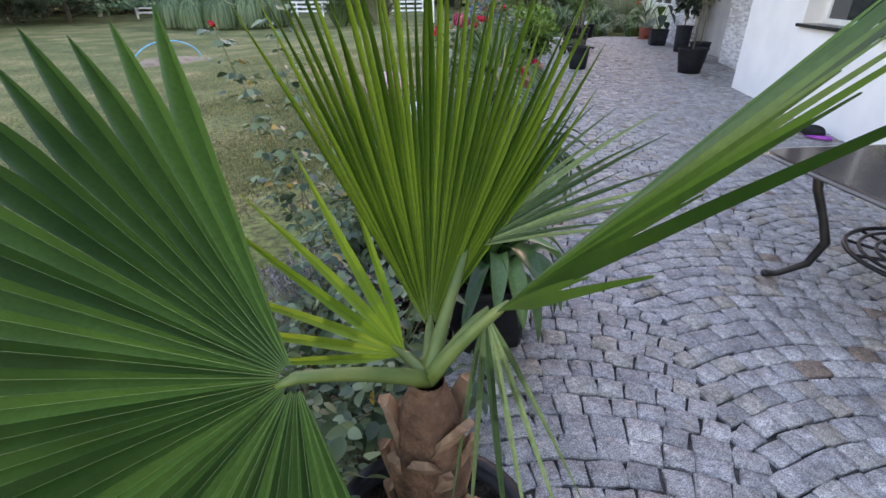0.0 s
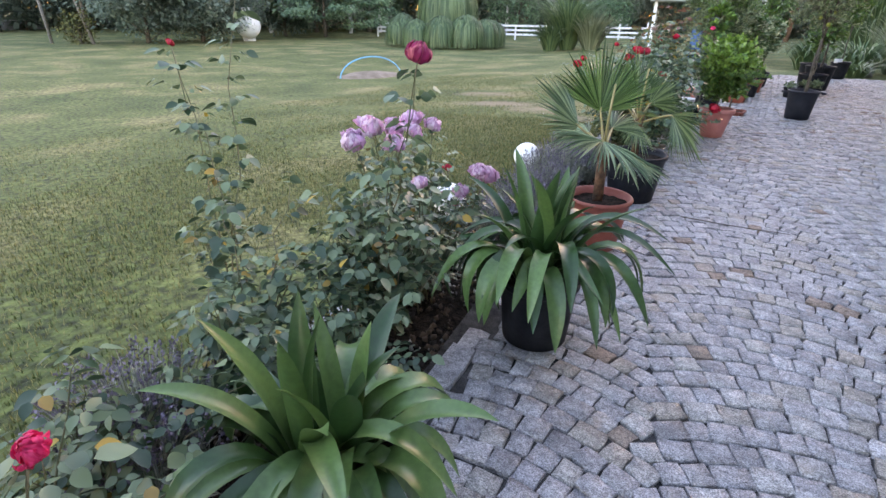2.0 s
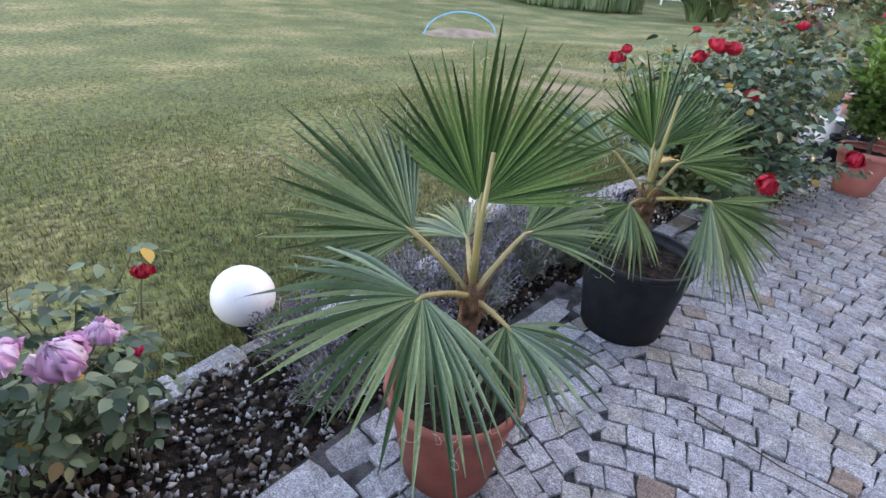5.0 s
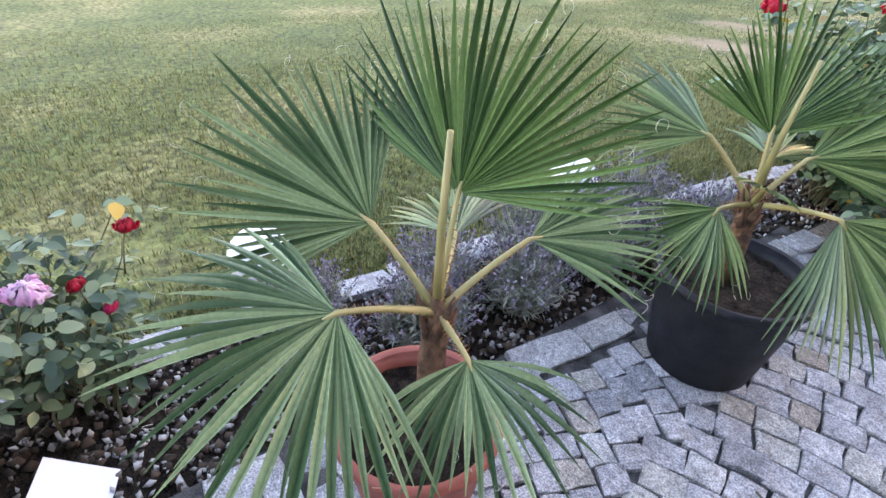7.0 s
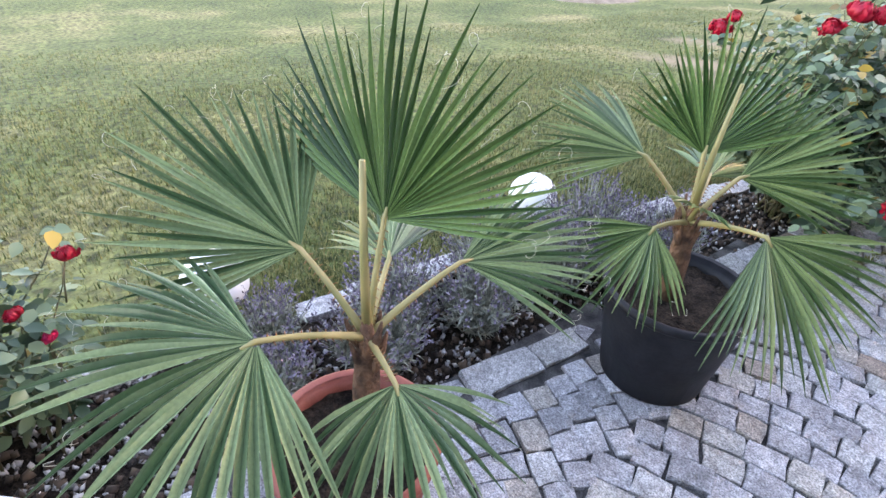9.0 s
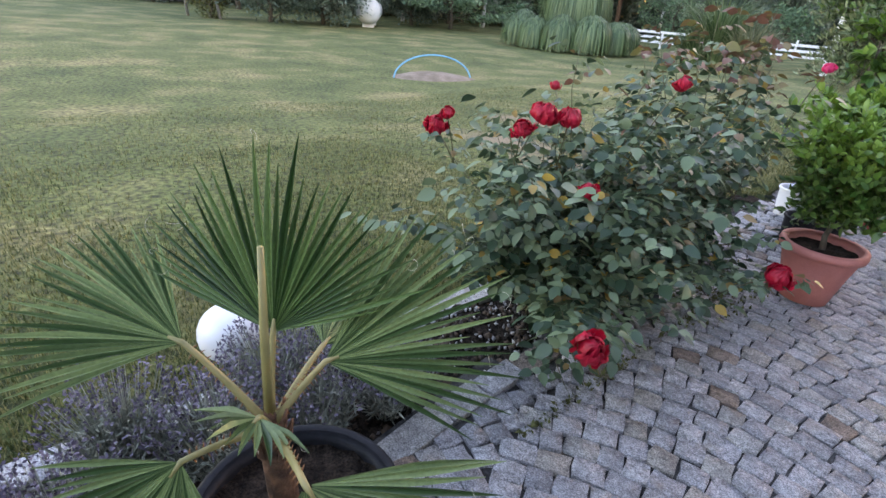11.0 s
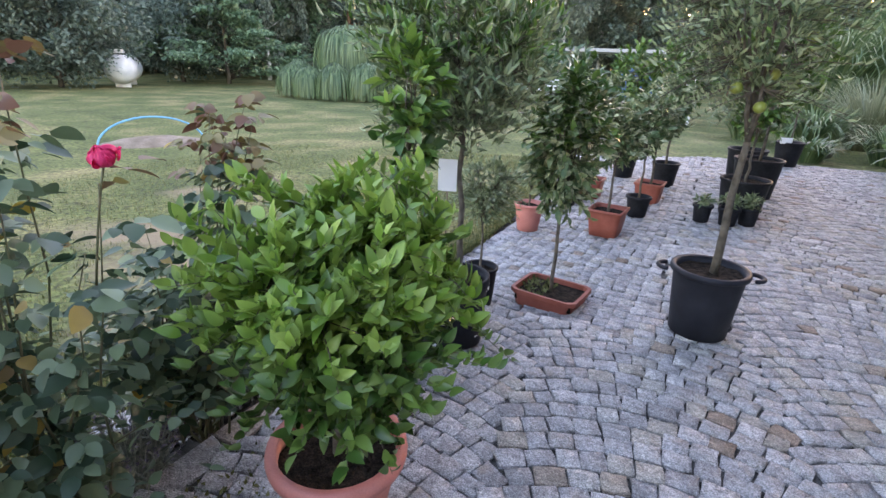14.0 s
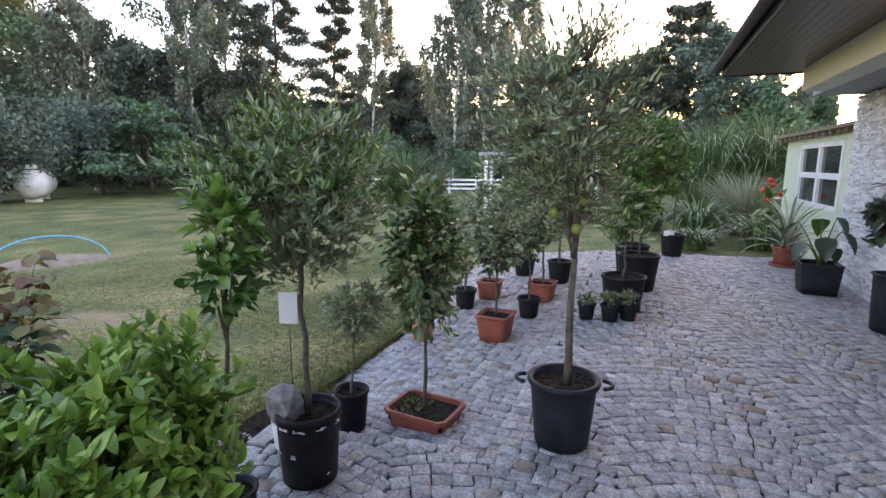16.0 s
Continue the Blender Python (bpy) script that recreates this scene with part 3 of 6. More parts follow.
def blossom(parent, at, size, mat, seed, label="", lean=(0, 0, 1), name="flower", ragged=1.0):
    """A rose: rings of cupped petals round a tight heart."""
    rng = np.random.default_rng(seed)
    lean = unit(lean)
    ax = unit(np.cross(lean, (0.3, 1, 0.1)))
    ay = np.cross(lean, ax)
    at = np.asarray(at, float)
    g = Geo()
    squash = rng.uniform(0.8, 1.15)
    for ring, (count, rad, top) in enumerate(((3, 0.20, 0.02), (5, 0.36, 0.10), (6, 0.50, 0.22), (7, 0.64, 0.42), (8, 0.80, 0.55), (8, 0.98, 0.85))):
        count = int(count * (1 + 0.5 * (ragged - 1)))
        for k in range(count):
            a = 2 * math.pi * (k + 0.5 * (ring % 2)) / count + rng.normal(0, 0.3)
            tp = top + rng.normal(0, 0.2 * ragged)
            half = math.pi / count * rng.uniform(1.1, 1.6)
            rr_ = size * 0.5 * rad * rng.uniform(0.82, 1.15)
            wave, turn = rng.uniform(0, 6.28), rng.normal(0, 0.25)
            verts, faces = [], []
            for i in range(6):
                t = i / 5
                th = 2.5 + (tp - 2.5) * t
                flare = 1 + (0.26 * max(0, t - 0.6) / 0.4 if ring > 1 else 0.1 * t)
                for q in (-1, -0.6, -0.2, 0.2, 0.6, 1):
                    b = a + half * (q + turn * t) * (0.45 + 0.55 * math.sin(math.pi * min(1, 0.15 + t * 0.75)))
                    r = rr_ * flare * (1 + 0.08 * abs(q) + 0.13 * t * math.sin(4.5 * q + wave)) + rng.normal(0, size * 0.014 * ragged)
                    dip = 0.16 * rr_ * q * q * t + 0.06 * size * t * math.sin(5 * q + wave)
                    out = ax * math.cos(b) + ay * math.sin(b)
                    verts.append(at + out * r * math.sin(th) + lean * (size * squash * (0.38 + 0.05 * math.sin(7 * a)) * math.cos(th) - dip))
            for i in range(5):
                for q in range(5):
                    o = 6 * i + q
                    faces.append((o, o + 1, o + 7, o + 6))
            g.add(verts, faces)
    return part(name, g, mat, parent, label)


def rose_bush(name, root, canes, label, group="", leaf_size=0.045, leaves_per=9, seed=0, flowers=(), young=0.0, yellow=0.022, spread_leaf=1.0, kind=""):
    """Canes from near the root to the given tips, with leaves of five leaflets, and roses where given: (place, size, material, label)."""
    rng = np.random.default_rng(seed)
    root = np.asarray(root, float)
    e = thing(name, root, label, "rose bush", group)
    lp, ld, lu, tone = [], [], [], []
    for tip in canes:
        tip = np.asarray(tip, float) - root
        foot = np.array((rng.normal(0, 0.05), rng.normal(0, 0.05), 0))
        side = unit(np.array((tip[0], tip[1], 0.02)))
        line = bend(foot, tip, 0.10 * np.linalg.norm(tip[:2]), 8, 0.012, rng)
        g = Geo()
        g.tube(line, [0.0058 - 0.0045 * k / 8 for k in range(9)], 5)
        for k in range(2, 9):
            for s in range(1):
                p = line[k] + rng.normal(0, 0.006, 3)
                v = unit(rng.normal(size=3) + np.array((0, 0, -0.2)))
                g.tube([line[k], line[k] + v * 0.008], [0.0018, 0.0003], 3, False)
        part("cane", g, M_CANE, e)
        for k in range(leaves_per):
            t = 0.22 + 0.78 * (k + rng.random()) / leaves_per
            i = min(int(t * 8), 7)
            p = line[i] + (line[i + 1] - line[i]) * (t * 8 - i)
            a = k * 2.4 + rng.normal(0, 0.4)
            out = unit(np.array((math.cos(a), math.sin(a), 0.35)))
            reach = rng.uniform(0.05, 0.13) * spread_leaf
            q = p + out * reach
            lean = unit(out * 0.7 + np.array((0, 0, 0.9)))
            sd = np.cross(out, (0, 0, 1))
            for off, dirn, sz in ((0.0, out + np.array((0, 0, -0.35)), 1.1), (-0.35, sd + out * 0.5, 0.95), (-0.35, -sd + out * 0.5, 0.95), (-0.75, sd + out * 0.3, 0.8), (-0.75, -sd + out * 0.3, 0.8)):
                lp.append(q + out * off * reach * 0.9)
                ld.append(dirn + rng.normal(0, 0.16, 3) + np.array((0, 0, -0.30)))
                lu.append(lean)
                tone.append((sz, rng.random(), t))
    lp, ld, lu, tone = np.array(lp), np.array(ld), np.array(lu), np.array(tone)
    m = frames(ld, lu, leaf_size * tone[:, 0] * rng.uniform(0.7, 1.3, len(lp)), 0.42, rng)
    is_young = (tone[:, 2] > 0.84) & (tone[:, 1] < young) & (lp[:, 2] > 0.85 * lp[:, 2].max() - 0.1)
    is_yellow = (tone[:, 1] > 1 - yellow) & ~is_young
    rest = ~(is_young | is_yellow)
    tagged(cloud("leaves", *LEAF_ROSE, lp[rest], m[rest], M_ROSE_LEAF, e, "", True), kind="stuff")
    if is_young.any():
        tagged(cloud("young_leaves", *LEAF_ROSE, lp[is_young], m[is_young], M_ROSE_YOUNG, e, "reddish new leaves", True), kind="stuff")
    if is_yellow.any():
        tagged(cloud("yellow_leaves", *LEAF_ROSE, lp[is_yellow], m[is_yellow], M_ROSE_YELLOW, e, "yellowed leaves", True), kind="stuff")
    for k, (at, size, mat, lab) in enumerate(flowers):
        at = np.asarray(at, float) - root
        fl = blossom(e, at, size, mat, seed * 31 + k, lab, (rng.normal(0, 0.35) + 0.25, rng.normal(0, 0.35) - 0.3, 1), ragged=2.2 if mat in (M_MAGENTA, M_LILAC) else 1.3)
        near = min(canes, key=lambda c: np.linalg.norm(np.asarray(c) - root - at))
        s = (np.asarray(near, float) - root) * 0.8
        g = Geo()
        g.tube(bend(s, at - np.array((0, 0, size * 0.1)), 0.02, 4), [0.003, 0.0028, 0.0025, 0.0025, 0.003], 5)
        part("stem", g, M_CANE, fl)
    return e

# ---- the ground: terrace, strip, bed, lawn ----


def line_at(pts, y):
    ys = [p[1] for p in pts]
    return float(np.interp(y, ys, [p[0] for p in pts]))


EDGE = ((-0.20, -6.0), (-0.05, 0.5), (0.08, 2.0), (0.20, 4.2), (0.30, 5.1), (0.37, 5.8), (0.47, 6.9), (0.62, 8.2), (0.72, 9.5), (0.82, 10.8))
LAWN = ((-1.1, -6.0), (-0.85, 0.5), (-0.62, 2.4), (-0.50, 3.4), (-0.42, 4.2), (-0.31, 5.4), (-0.12, 6.6), (0.05, 7.6), (0.30, 9.2), (0.52, 10.5), (0.70, 11.2))
STRIP_L = ((0.72, 10.7), (0.88, 12.1), (0.98, 13.2), (1.02, 15.0), (1.05, 18.6))
STRIP_R = ((2.36, 10.7), (2.78, 13.6), (3.33, 18.0), (3.40, 18.6))
STEP_Y, FAR_Y = 10.72, 18.55


def in_strip(x, y):
    return y > STEP_Y and line_at(STRIP_L, y) < x < line_at(STRIP_R, y)


def paved_z(x, y):
    z = 0.008 * noise.noise(Vector((x * 0.8, y * 0.8, 3)))
    if y > STEP_Y and x < line_at(STRIP_R, y):
        a, b = line_at(STRIP_L, y), line_at(STRIP_R, y)
        z -= 0.17 * min(1.0, max(0.0, (b - x) / (b - a))) ** 0.8
    return z


def smooth01(t):
    t = min(1.0, max(0.0, t))
    return t * t * (3 - 2 * t)


def ground_z(x, y):
    edge = line_at(LAWN, y) if y < 11.2 else line_at(STRIP_L, y)
    d = edge - x
    if y > FAR_Y and x > 0:
        d = 0.05
    far = max(0.0, y - FAR_Y)
    if d < 0:
        return -0.40
    rise = 0.0 if y < 10 else 0.06 * smooth01((y - 10) / 3)
    z = -0.09 - rise - 0.43 * smooth01(d / 10.5) - (0.35 * smooth01(far / 14) if x > 0 else 0)
    return z + 0.025 * noise.noise(Vector((x * 0.35, y * 0.35, 0))) * smooth01(d / 2)


xs = sorted(set(np.round(np.concatenate([np.linspace(-420, -60, 13), np.linspace(-60, -14, 24), np.arange(-14, -2, 0.5), np.arange(-2, 4.0, 0.1), np.arange(4, 14, 0.5), np.linspace(14, 60, 20), np.linspace(60, 420, 13)]), 3)))
ys = sorted(set(np.round(np.concatenate([np.linspace(-420, -40, 10), np.linspace(-40, -6, 12), np.arange(-6, 19.5, 0.25), np.arange(19.5, 40, 0.6), np.linspace(40, 80, 20), np.linspace(80, 420, 12)]), 3)))
gv = [(x, y, ground_z(x, y)) for y in ys for x in xs]
nx = len(xs)
gf = [(j * nx + i, j * nx + i + 1, (j + 1) * nx + i + 1, (j + 1) * nx + i) for j in range(len(ys) - 1) for i in range(nx - 1)]

def bare_patches(m, spots):
    """Worn, straw-coloured earth where the turf is thin, with ragged edges."""
    n, l = m.node_tree.nodes, m.node_tree.links
    b = n["Principled BSDF"]
    base = b.inputs["Base Color"].links[0].from_socket
    co = n.new("ShaderNodeNewGeometry").outputs["Position"]
    rag = n.new("ShaderNodeTexNoise")
    rag.inputs["Scale"].default_value, rag.inputs["Detail"].default_value = 2.6, 8.0
    l.new(co, rag.inputs["Vector"])
    total = None
    for x, y, rx, ry in spots:
        mp = n.new("ShaderNodeMapping")
        mp.vector_type = "TEXTURE"
        mp.inputs["Location"].default_value, mp.inputs["Scale"].default_value = (x, y, -0.2), (rx * 1.5, ry * 1.5, 9)
        l.new(co, mp.inputs["Vector"])
        ln = n.new("ShaderNodeVectorMath")
        ln.operation = "LENGTH"
        l.new(mp.outputs[0], ln.inputs[0])
        r = n.new("ShaderNodeMapRange")
        r.inputs[1].default_value, r.inputs[2].default_value, r.inputs[3].default_value, r.inputs[4].default_value = 0.2, 1.1, 1.0, 0.0
        l.new(ln.outputs["Value"], r.inputs[0])
        if total:
            mx = n.new("ShaderNodeMath")
            mx.operation = "MAXIMUM"
            l.new(total, mx.inputs[0])
            l.new(r.outputs[0], mx.inputs[1])
            total = mx.outputs[0]
        else:
            total = r.outputs[0]
    mul = n.new("ShaderNodeMath")
    mul.operation = "MULTIPLY"
    l.new(total, mul.inputs[0])
    l.new(rag.outputs["Fac"], mul.inputs[1])
    edge = n.new("ShaderNodeMapRange")
    edge.inputs[1].default_value, edge.inputs[2].default_value = 0.15, 0.48
    edge.inputs[4].default_value = 0.85
    l.new(mul.outputs[0], edge.inputs[0])
    mix = n.new("ShaderNodeMix")
    mix.data_type = "RGBA"
    l.new(edge.outputs[0], mix.inputs[0])
    l.new(base, mix.inputs[6])
    mix.inputs[7].default_value = (0.25, 0.185, 0.115, 1)
    l.new(mix.outputs[2], b.inputs["Base Color"])


DRY = ((-2.35, 11.15, 1.0, 0.5), (-1.25, 10.5, 0.7, 0.45), (-0.55, 9.75, 0.5, 0.35), (-3.1, 13.0, 0.9, 0.4))
bare_patches(M_GROUND, DRY)
ground = tagged(link("ground", gv, gf, M_GROUND, None, smooth=True), "mown summer lawn, green with dry patches", "lawn", kind="structure")

# bed of sand under the setts
bx, by = np.arange(-0.3, 8.01, 0.1), np.arange(-6, 18.61, 0.1)
bv, bf, keep = [], [], {}
for j, y in enumerate(by):
    for i, x in enumerate(bx):
        bv.append((x, y, paved_z(x, y) - 0.019))
for j in range(len(by) - 1):
    for i in range(len(bx) - 1):
        cx, cy = bx[i] + 0.05, by[j] + 0.05
        lo = line_at(EDGE, cy) if cy < STEP_Y else line_at(STRIP_L, cy)
        if cx > lo - 0.03:
            a = j * len(bx) + i
            bf.append((a, a + 1, a + len(bx) + 1, a + len(bx)))
pavement = tagged(link("pavement", bv, bf, M_SAND, None, smooth=True), "terrace of grey granite setts in arched rows", "paving", kind="structure")


# setts: rows of stones laid in arcs over the terrace, in straight courses on the strip
def sett_mesh(rng, wear=0.035):
    """A split stone of unit size, its top uneven and its edges worn."""
    ring = []
    for sx, sy in ((-1, -1), (0, -1.02), (1, -1), (1.02, 0), (1, 1), (0, 1.02), (-1, 1), (-1.02, 0)):
        ring.append((0.5 * sx * (1 + rng.normal(-0.01, 0.055)), 0.5 * sy * (1 + rng.normal(-0.01, 0.055))))
    v = [(x * 0.97, y * 0.97, -0.45) for x, y in ring]
    v += [(x, y, -0.06 + rng.normal(0, 0.02)) for x, y in ring]
    v += [(x * (1 - wear), y * (1 - wear), -0.01 + rng.normal(0, 0.028)) for x, y in ring]
    v.append((rng.normal(0, 0.1), rng.normal(0, 0.1), 0.01 + rng.normal(0, 0.04)))
    f = []
    for o in (0, 8):
        for k in range(8):
            k2 = (k + 1) % 8
            f += [(o + k, o + k2, o + 8 + k2), (o + k, o + 8 + k2, o + 8 + k)]
    f += [(16 + k, 16 + (k + 1) % 8, 24) for k in range(8)]
    return v, f


srng = np.random.default_rng(11)
SETTS = [sett_mesh(srng) for _ in range(24)]
ARC, RISE, PITCH = 1.25, 0.17, 0.108
stones = []
for row in range(-64, 186):
    x = -0.6 + srng.uniform(-0.05, 0.05)
    while x < 7.4:
        w = srng.uniform(0.088, 0.138)
        cx = x + w / 2
        s = ((cx + 0.2 * row * PITCH * 0.35) / ARC) % 1.0 * 2 - 1
        y = row * PITCH + RISE * (1 - s * s) + srng.normal(0, 0.004)
        slope = -2 * s * RISE / (ARC / 2)
        x += w * math.cos(math.atan(slope)) * 1.0
        lo = line_at(EDGE, y) + 0.15
        if not (lo < cx < 7.0 and -5 < y < FAR_Y - 0.06):
            continue
        if y > STEP_Y - 0.05 and cx < line_at(STRIP_R, y) - 0.005:
            continue
        if cx > 3.75 + 0.139 * y and y < 9.2:
            continue
        stones.append((cx, y, math.atan(slope) + srng.normal(0, 0.05), w - 0.006, PITCH * math.cos(math.atan(slope)) * srng.uniform(0.91, 0.97), srng.normal(0, 0.0026)))
for row in range(0, 90):
    for col in range(0, 34):
        y = STEP_Y + 0.06 + row * 0.104 + (0.05 if col % 2 else 0)
        if y > FAR_Y - 0.06:
            continue
        x = line_at(STRIP_R, y) - 0.05 - col * 0.100
        if x > line_at(STRIP_L, y) + 0.02:
            stones.append((x + srng.normal(0, 0.003), y + srng.normal(0, 0.004), srng.normal(0, 0.04) - 0.1, 0.097 * srng.uniform(0.94, 1.03), 0.101 * srng.uniform(0.93, 1.03), srng.normal(0, 0.0035)))
# the terrace's own margin along the strip's head
for k in range(16):
    x = 0.92 + 0.1 * k
    stones.append((x, STEP_Y - 0.035 + srng.normal(0, 0.006), srng.normal(0, 0.06), 0.093, 0.094, 0.0))


def sett_matrix(s):
    x, y, a, w, d, lift = s
    z = paved_z(x, y) + lift
    return pose(x, y, z, srng.normal(0, 1.3), srng.normal(0, 1.3), math.degrees(a)) @ Matrix.Diagonal((w, d, 0.09, 1))


# ---- the bed between terrace and lawn ----
bed_v, bed_f = [], []
bys = np.arange(-4.0, 11.01, 0.12)
for j, y in enumerate(bys):
    a, b = line_at(LAWN, y) - 0.02, line_at(EDGE, y) + 0.04
    for i in range(9):
        x = a + (b - a) * i / 8
        bed_v.append((x, y, -0.055 + 0.035 * noise.noise(Vector((x * 5, y * 5, 1))) + 0.012 * noise.noise(Vector((x * 22, y * 22, 4)))))
for j in range(len(bys) - 1):
    for i in range(8):
        a = j * 9 + i
        bed_f.append((a, a + 1, a + 10, a + 9))
bed = tagged(link("flower_bed", bed_v, bed_f, M_SOIL, None, smooth=True), "narrow flower bed of dark soil along the terrace", "flower bed", kind="structure")
grng = np.random.default_rng(5)
gp, gm = [], []
for k in range(9000):
    y = grng.uniform(0.5, 10.6)
    a, b = line_at(LAWN, y), line_at(EDGE, y)
    dens = 0.12 + 0.7 * math.exp(-((y - 3.95) / 0.35) ** 2) + 0.6 * math.exp(-((y - 5.0) / 0.45) ** 2) + 0.5 * noise.noise(Vector((y * 1.3, 0.5, 9)))
    if grng.random() > dens:
        continue
    x = a + (b - a) * grng.random()
    gp.append((x, y, -0.045 + 0.035 * noise.noise(Vector((x * 5, y * 5, 1)))))
    sz = grng.uniform(0.008, 0.022)
    gm.append(np.array(Euler(grng.uniform(0, 6, 3)).to_matrix()) * sz * np.array([1, 0.8, 0.6]))
chip = [(1, 0, 0), (0.2, 0.9, 0.1), (-0.9, 0.3, 0), (-0.4, -0.9, 0), (0, 0, 0.8), (0, 0, -0.8)]
chipf = [(0, 1, 4), (1, 2, 4), (2, 3, 4), (3, 0, 4), (1, 0, 5), (2, 1, 5), (3, 2, 5), (0, 3, 5)]
tagged(cloud("gravel", chip, chipf, gp, gm, M_GRAVEL, bed), "pale gravel scattered over the bed", kind="stuff")
# clods and dead leaves on the soil
gp, gm = [], []
for k in range(3800):
    y = grng.uniform(0.5, 10.6)
    a, b = line_at(LAWN, y), line_at(EDGE, y)
    x = a + (b - a) * grng.random()
    gp.append((x, y, -0.05 + 0.035 * noise.noise(Vector((x * 5, y * 5, 1)))))
    gm.append(np.array(Euler(grng.uniform(0, 6, 3)).to_matrix()) * grng.uniform(0.008, 0.03))
tagged(cloud("bark_mulch", chip, chipf, gp, gm, M_MULCH, bed), "brown bark chips and dead leaves", kind="stuff")


# ---- grass blades ----
def dry_at(x, y):
    """How bare the lawn is at a place, 0 to 1."""
    return max(math.exp(-(((x - a) / c) ** 2 + ((y - b) / d) ** 2) * (1 + 0.8 * noise.noise(Vector((x * 2.2, y * 2.2, 5))))) for a, b, c, d in DRY)


def lawn_blades(count, lo, hi, size, seed):
    rng = np.random.default_rng(seed)
    pos, mats = [], []
    while len(pos) < count:
        y = rng.uniform(lo[1], hi[1])
        x = (line_at(LAWN, y) if y < 11.2 else line_at(STRIP_L, y)) - 0.01 - (hi[0] - lo[0]) * rng.random() ** 2.6
        if noise.noise(Vector((x * 0.5, y * 0.5, 7))) < -0.45 * rng.random() - 0.1:
            continue
        if rng.random() < dry_at(x, y) * 1.1:
            continue
        pos.append((x, y, ground_z(x, y) - 0.004))
        a = rng.uniform(0, 6.28)
        tilt = rng.normal(0, 0.55)
        mats.append(np.array((Matrix.Rotation(a, 3, "Z") @ Matrix.Rotation(tilt, 3, "X"))) * size * rng.uniform(0.5, 1.3))
    return pos, mats


blade = [(-0.09, 0, 0), (0.09, 0, 0), (0.05, 0.18, 0.6), (-0.05, 0.18, 0.6), (0, 0.5, 1.0)]
bladef = [(0, 1, 2), (0, 2, 3), (3, 2, 4)]
pos, mats = lawn_blades(190000, (-7.5, -1.0), (0, 17.5), 0.036, 21)
more = lawn_blades(110000, (-4.2, 2.6), (0, 9.5), 0.034, 22)
pos, mats = pos + more[0], mats + more[1]
tagged(cloud("grass", blade, bladef, pos, mats, M_BLADE), "short green grass blades of the lawn", "grass", kind="stuff")

# kerb stones along both sides of the bed
krng = np.random.default_rng(3)
kerb = tagged(new("kerb"), "long rough granite kerb stones along the bed", "kerb", kind="structure")
KERB_MESH = []
for v, f in SETTS[:5]:
    me = bpy.data.meshes.new("kerb_stone")
    me.from_pydata(v, [], f)
    me.materials.append(M_SETT_ONE)
    KERB_MESH.append(me)
for pts, inset, width, top, y0, y1 in ((EDGE, 0.075, 0.13, 0.0, 0.9, 10.6), (LAWN, -0.02, 0.14, -0.035, 0.4, 10.4)):
    y = y0
    while y < y1:
        ln = krng.uniform(0.16, 0.36)
        x = line_at(pts, y + ln / 2) + inset
        slope = line_at(pts, y + ln) - line_at(pts, y)
        ob = new("kerb_stone", KERB_MESH[krng.integers(5)])
        ob.parent = kerb
        ob.matrix_basis = pose(x, y + ln / 2, top + krng.normal(0, 0.01), krng.normal(0, 2.5), krng.normal(0, 4), -math.degrees(math.atan2(slope, ln))) @ Matrix.Diagonal((width * krng.uniform(0.85, 1.1), ln - 0.012, 0.14, 1))
        y += ln

# ---- the house ----
HOUSE = 8.0


def hp(u, v, z=0.0):
    """A place on the house's own axes: u along its front, v away from the terrace."""
    a = radians(HOUSE)
    return (v * math.cos(a) + u * math.sin(a), u * math.cos(a) - v * math.sin(a), z)


def house_part(name, lo, hi, mat, parent, bevel=0.004, label=""):
    """A box between two (u, v, z) corners."""
    g = Geo().box((lo[1], lo[0], lo[2]), (hi[1], hi[0], hi[2]), bevel)
    return part(name, g, mat, parent, label, smooth=False)


house = thing("house", (0, 0, 0), "single-storey white rendered house with a wooden eave", "house", turn=-HOUSE)
wall = house_part("wall", (-5.0, 3.5, -0.4), (2.9, 3.8, 3.0), M_RENDER, house, label="smooth white rendered wall")
house_part("wall", (2.9, 3.5, -0.4), (7.6, 3.8, 1.03), M_RENDER, house)
house_part("wall", (2.9, 3.5, 2.35), (7.6, 3.8, 3.0), M_RENDER, house)
house_part("wall", (7.6, 3.5, -0.4), (9.35, 3.8, 3.0), M_RENDER, house)
house_part("wall", (9.05, 3.8, -0.4), (9.35, 4.32, 3.0), M_RENDER, house)
house_part("window_sill", (2.85, 3.44, 1.03), (7.65, 3.72, 1.07), M_SILL, house, 0.006, "black polished stone sill")
wf = house_part("window_frame", (2.9, 3.72, 1.07), (7.6, 3.78, 1.13), M_PAINTW, house, 0.006)
house_part("window_frame", (2.9, 3.72, 2.29), (7.6, 3.78, 2.35), M_PAINTW, house, 0.006)
for k in range(4):
    house_part("window_frame", (2.9 + 1.54 * k, 3.72, 1.13), (2.98 + 1.54 * k, 3.78, 2.29), M_PAINTW, house, 0.006)
for k in range(3):
    house_part("pane", (2.98 + 1.54 * k, 3.745, 1.13), (4.44 + 1.54 * k, 3.755, 2.29), M_GLASS, house, 0.0)
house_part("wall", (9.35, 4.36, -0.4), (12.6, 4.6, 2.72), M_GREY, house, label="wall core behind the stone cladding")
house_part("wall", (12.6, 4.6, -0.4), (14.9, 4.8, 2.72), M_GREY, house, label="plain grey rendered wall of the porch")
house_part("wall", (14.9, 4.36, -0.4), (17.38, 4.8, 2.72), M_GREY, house)
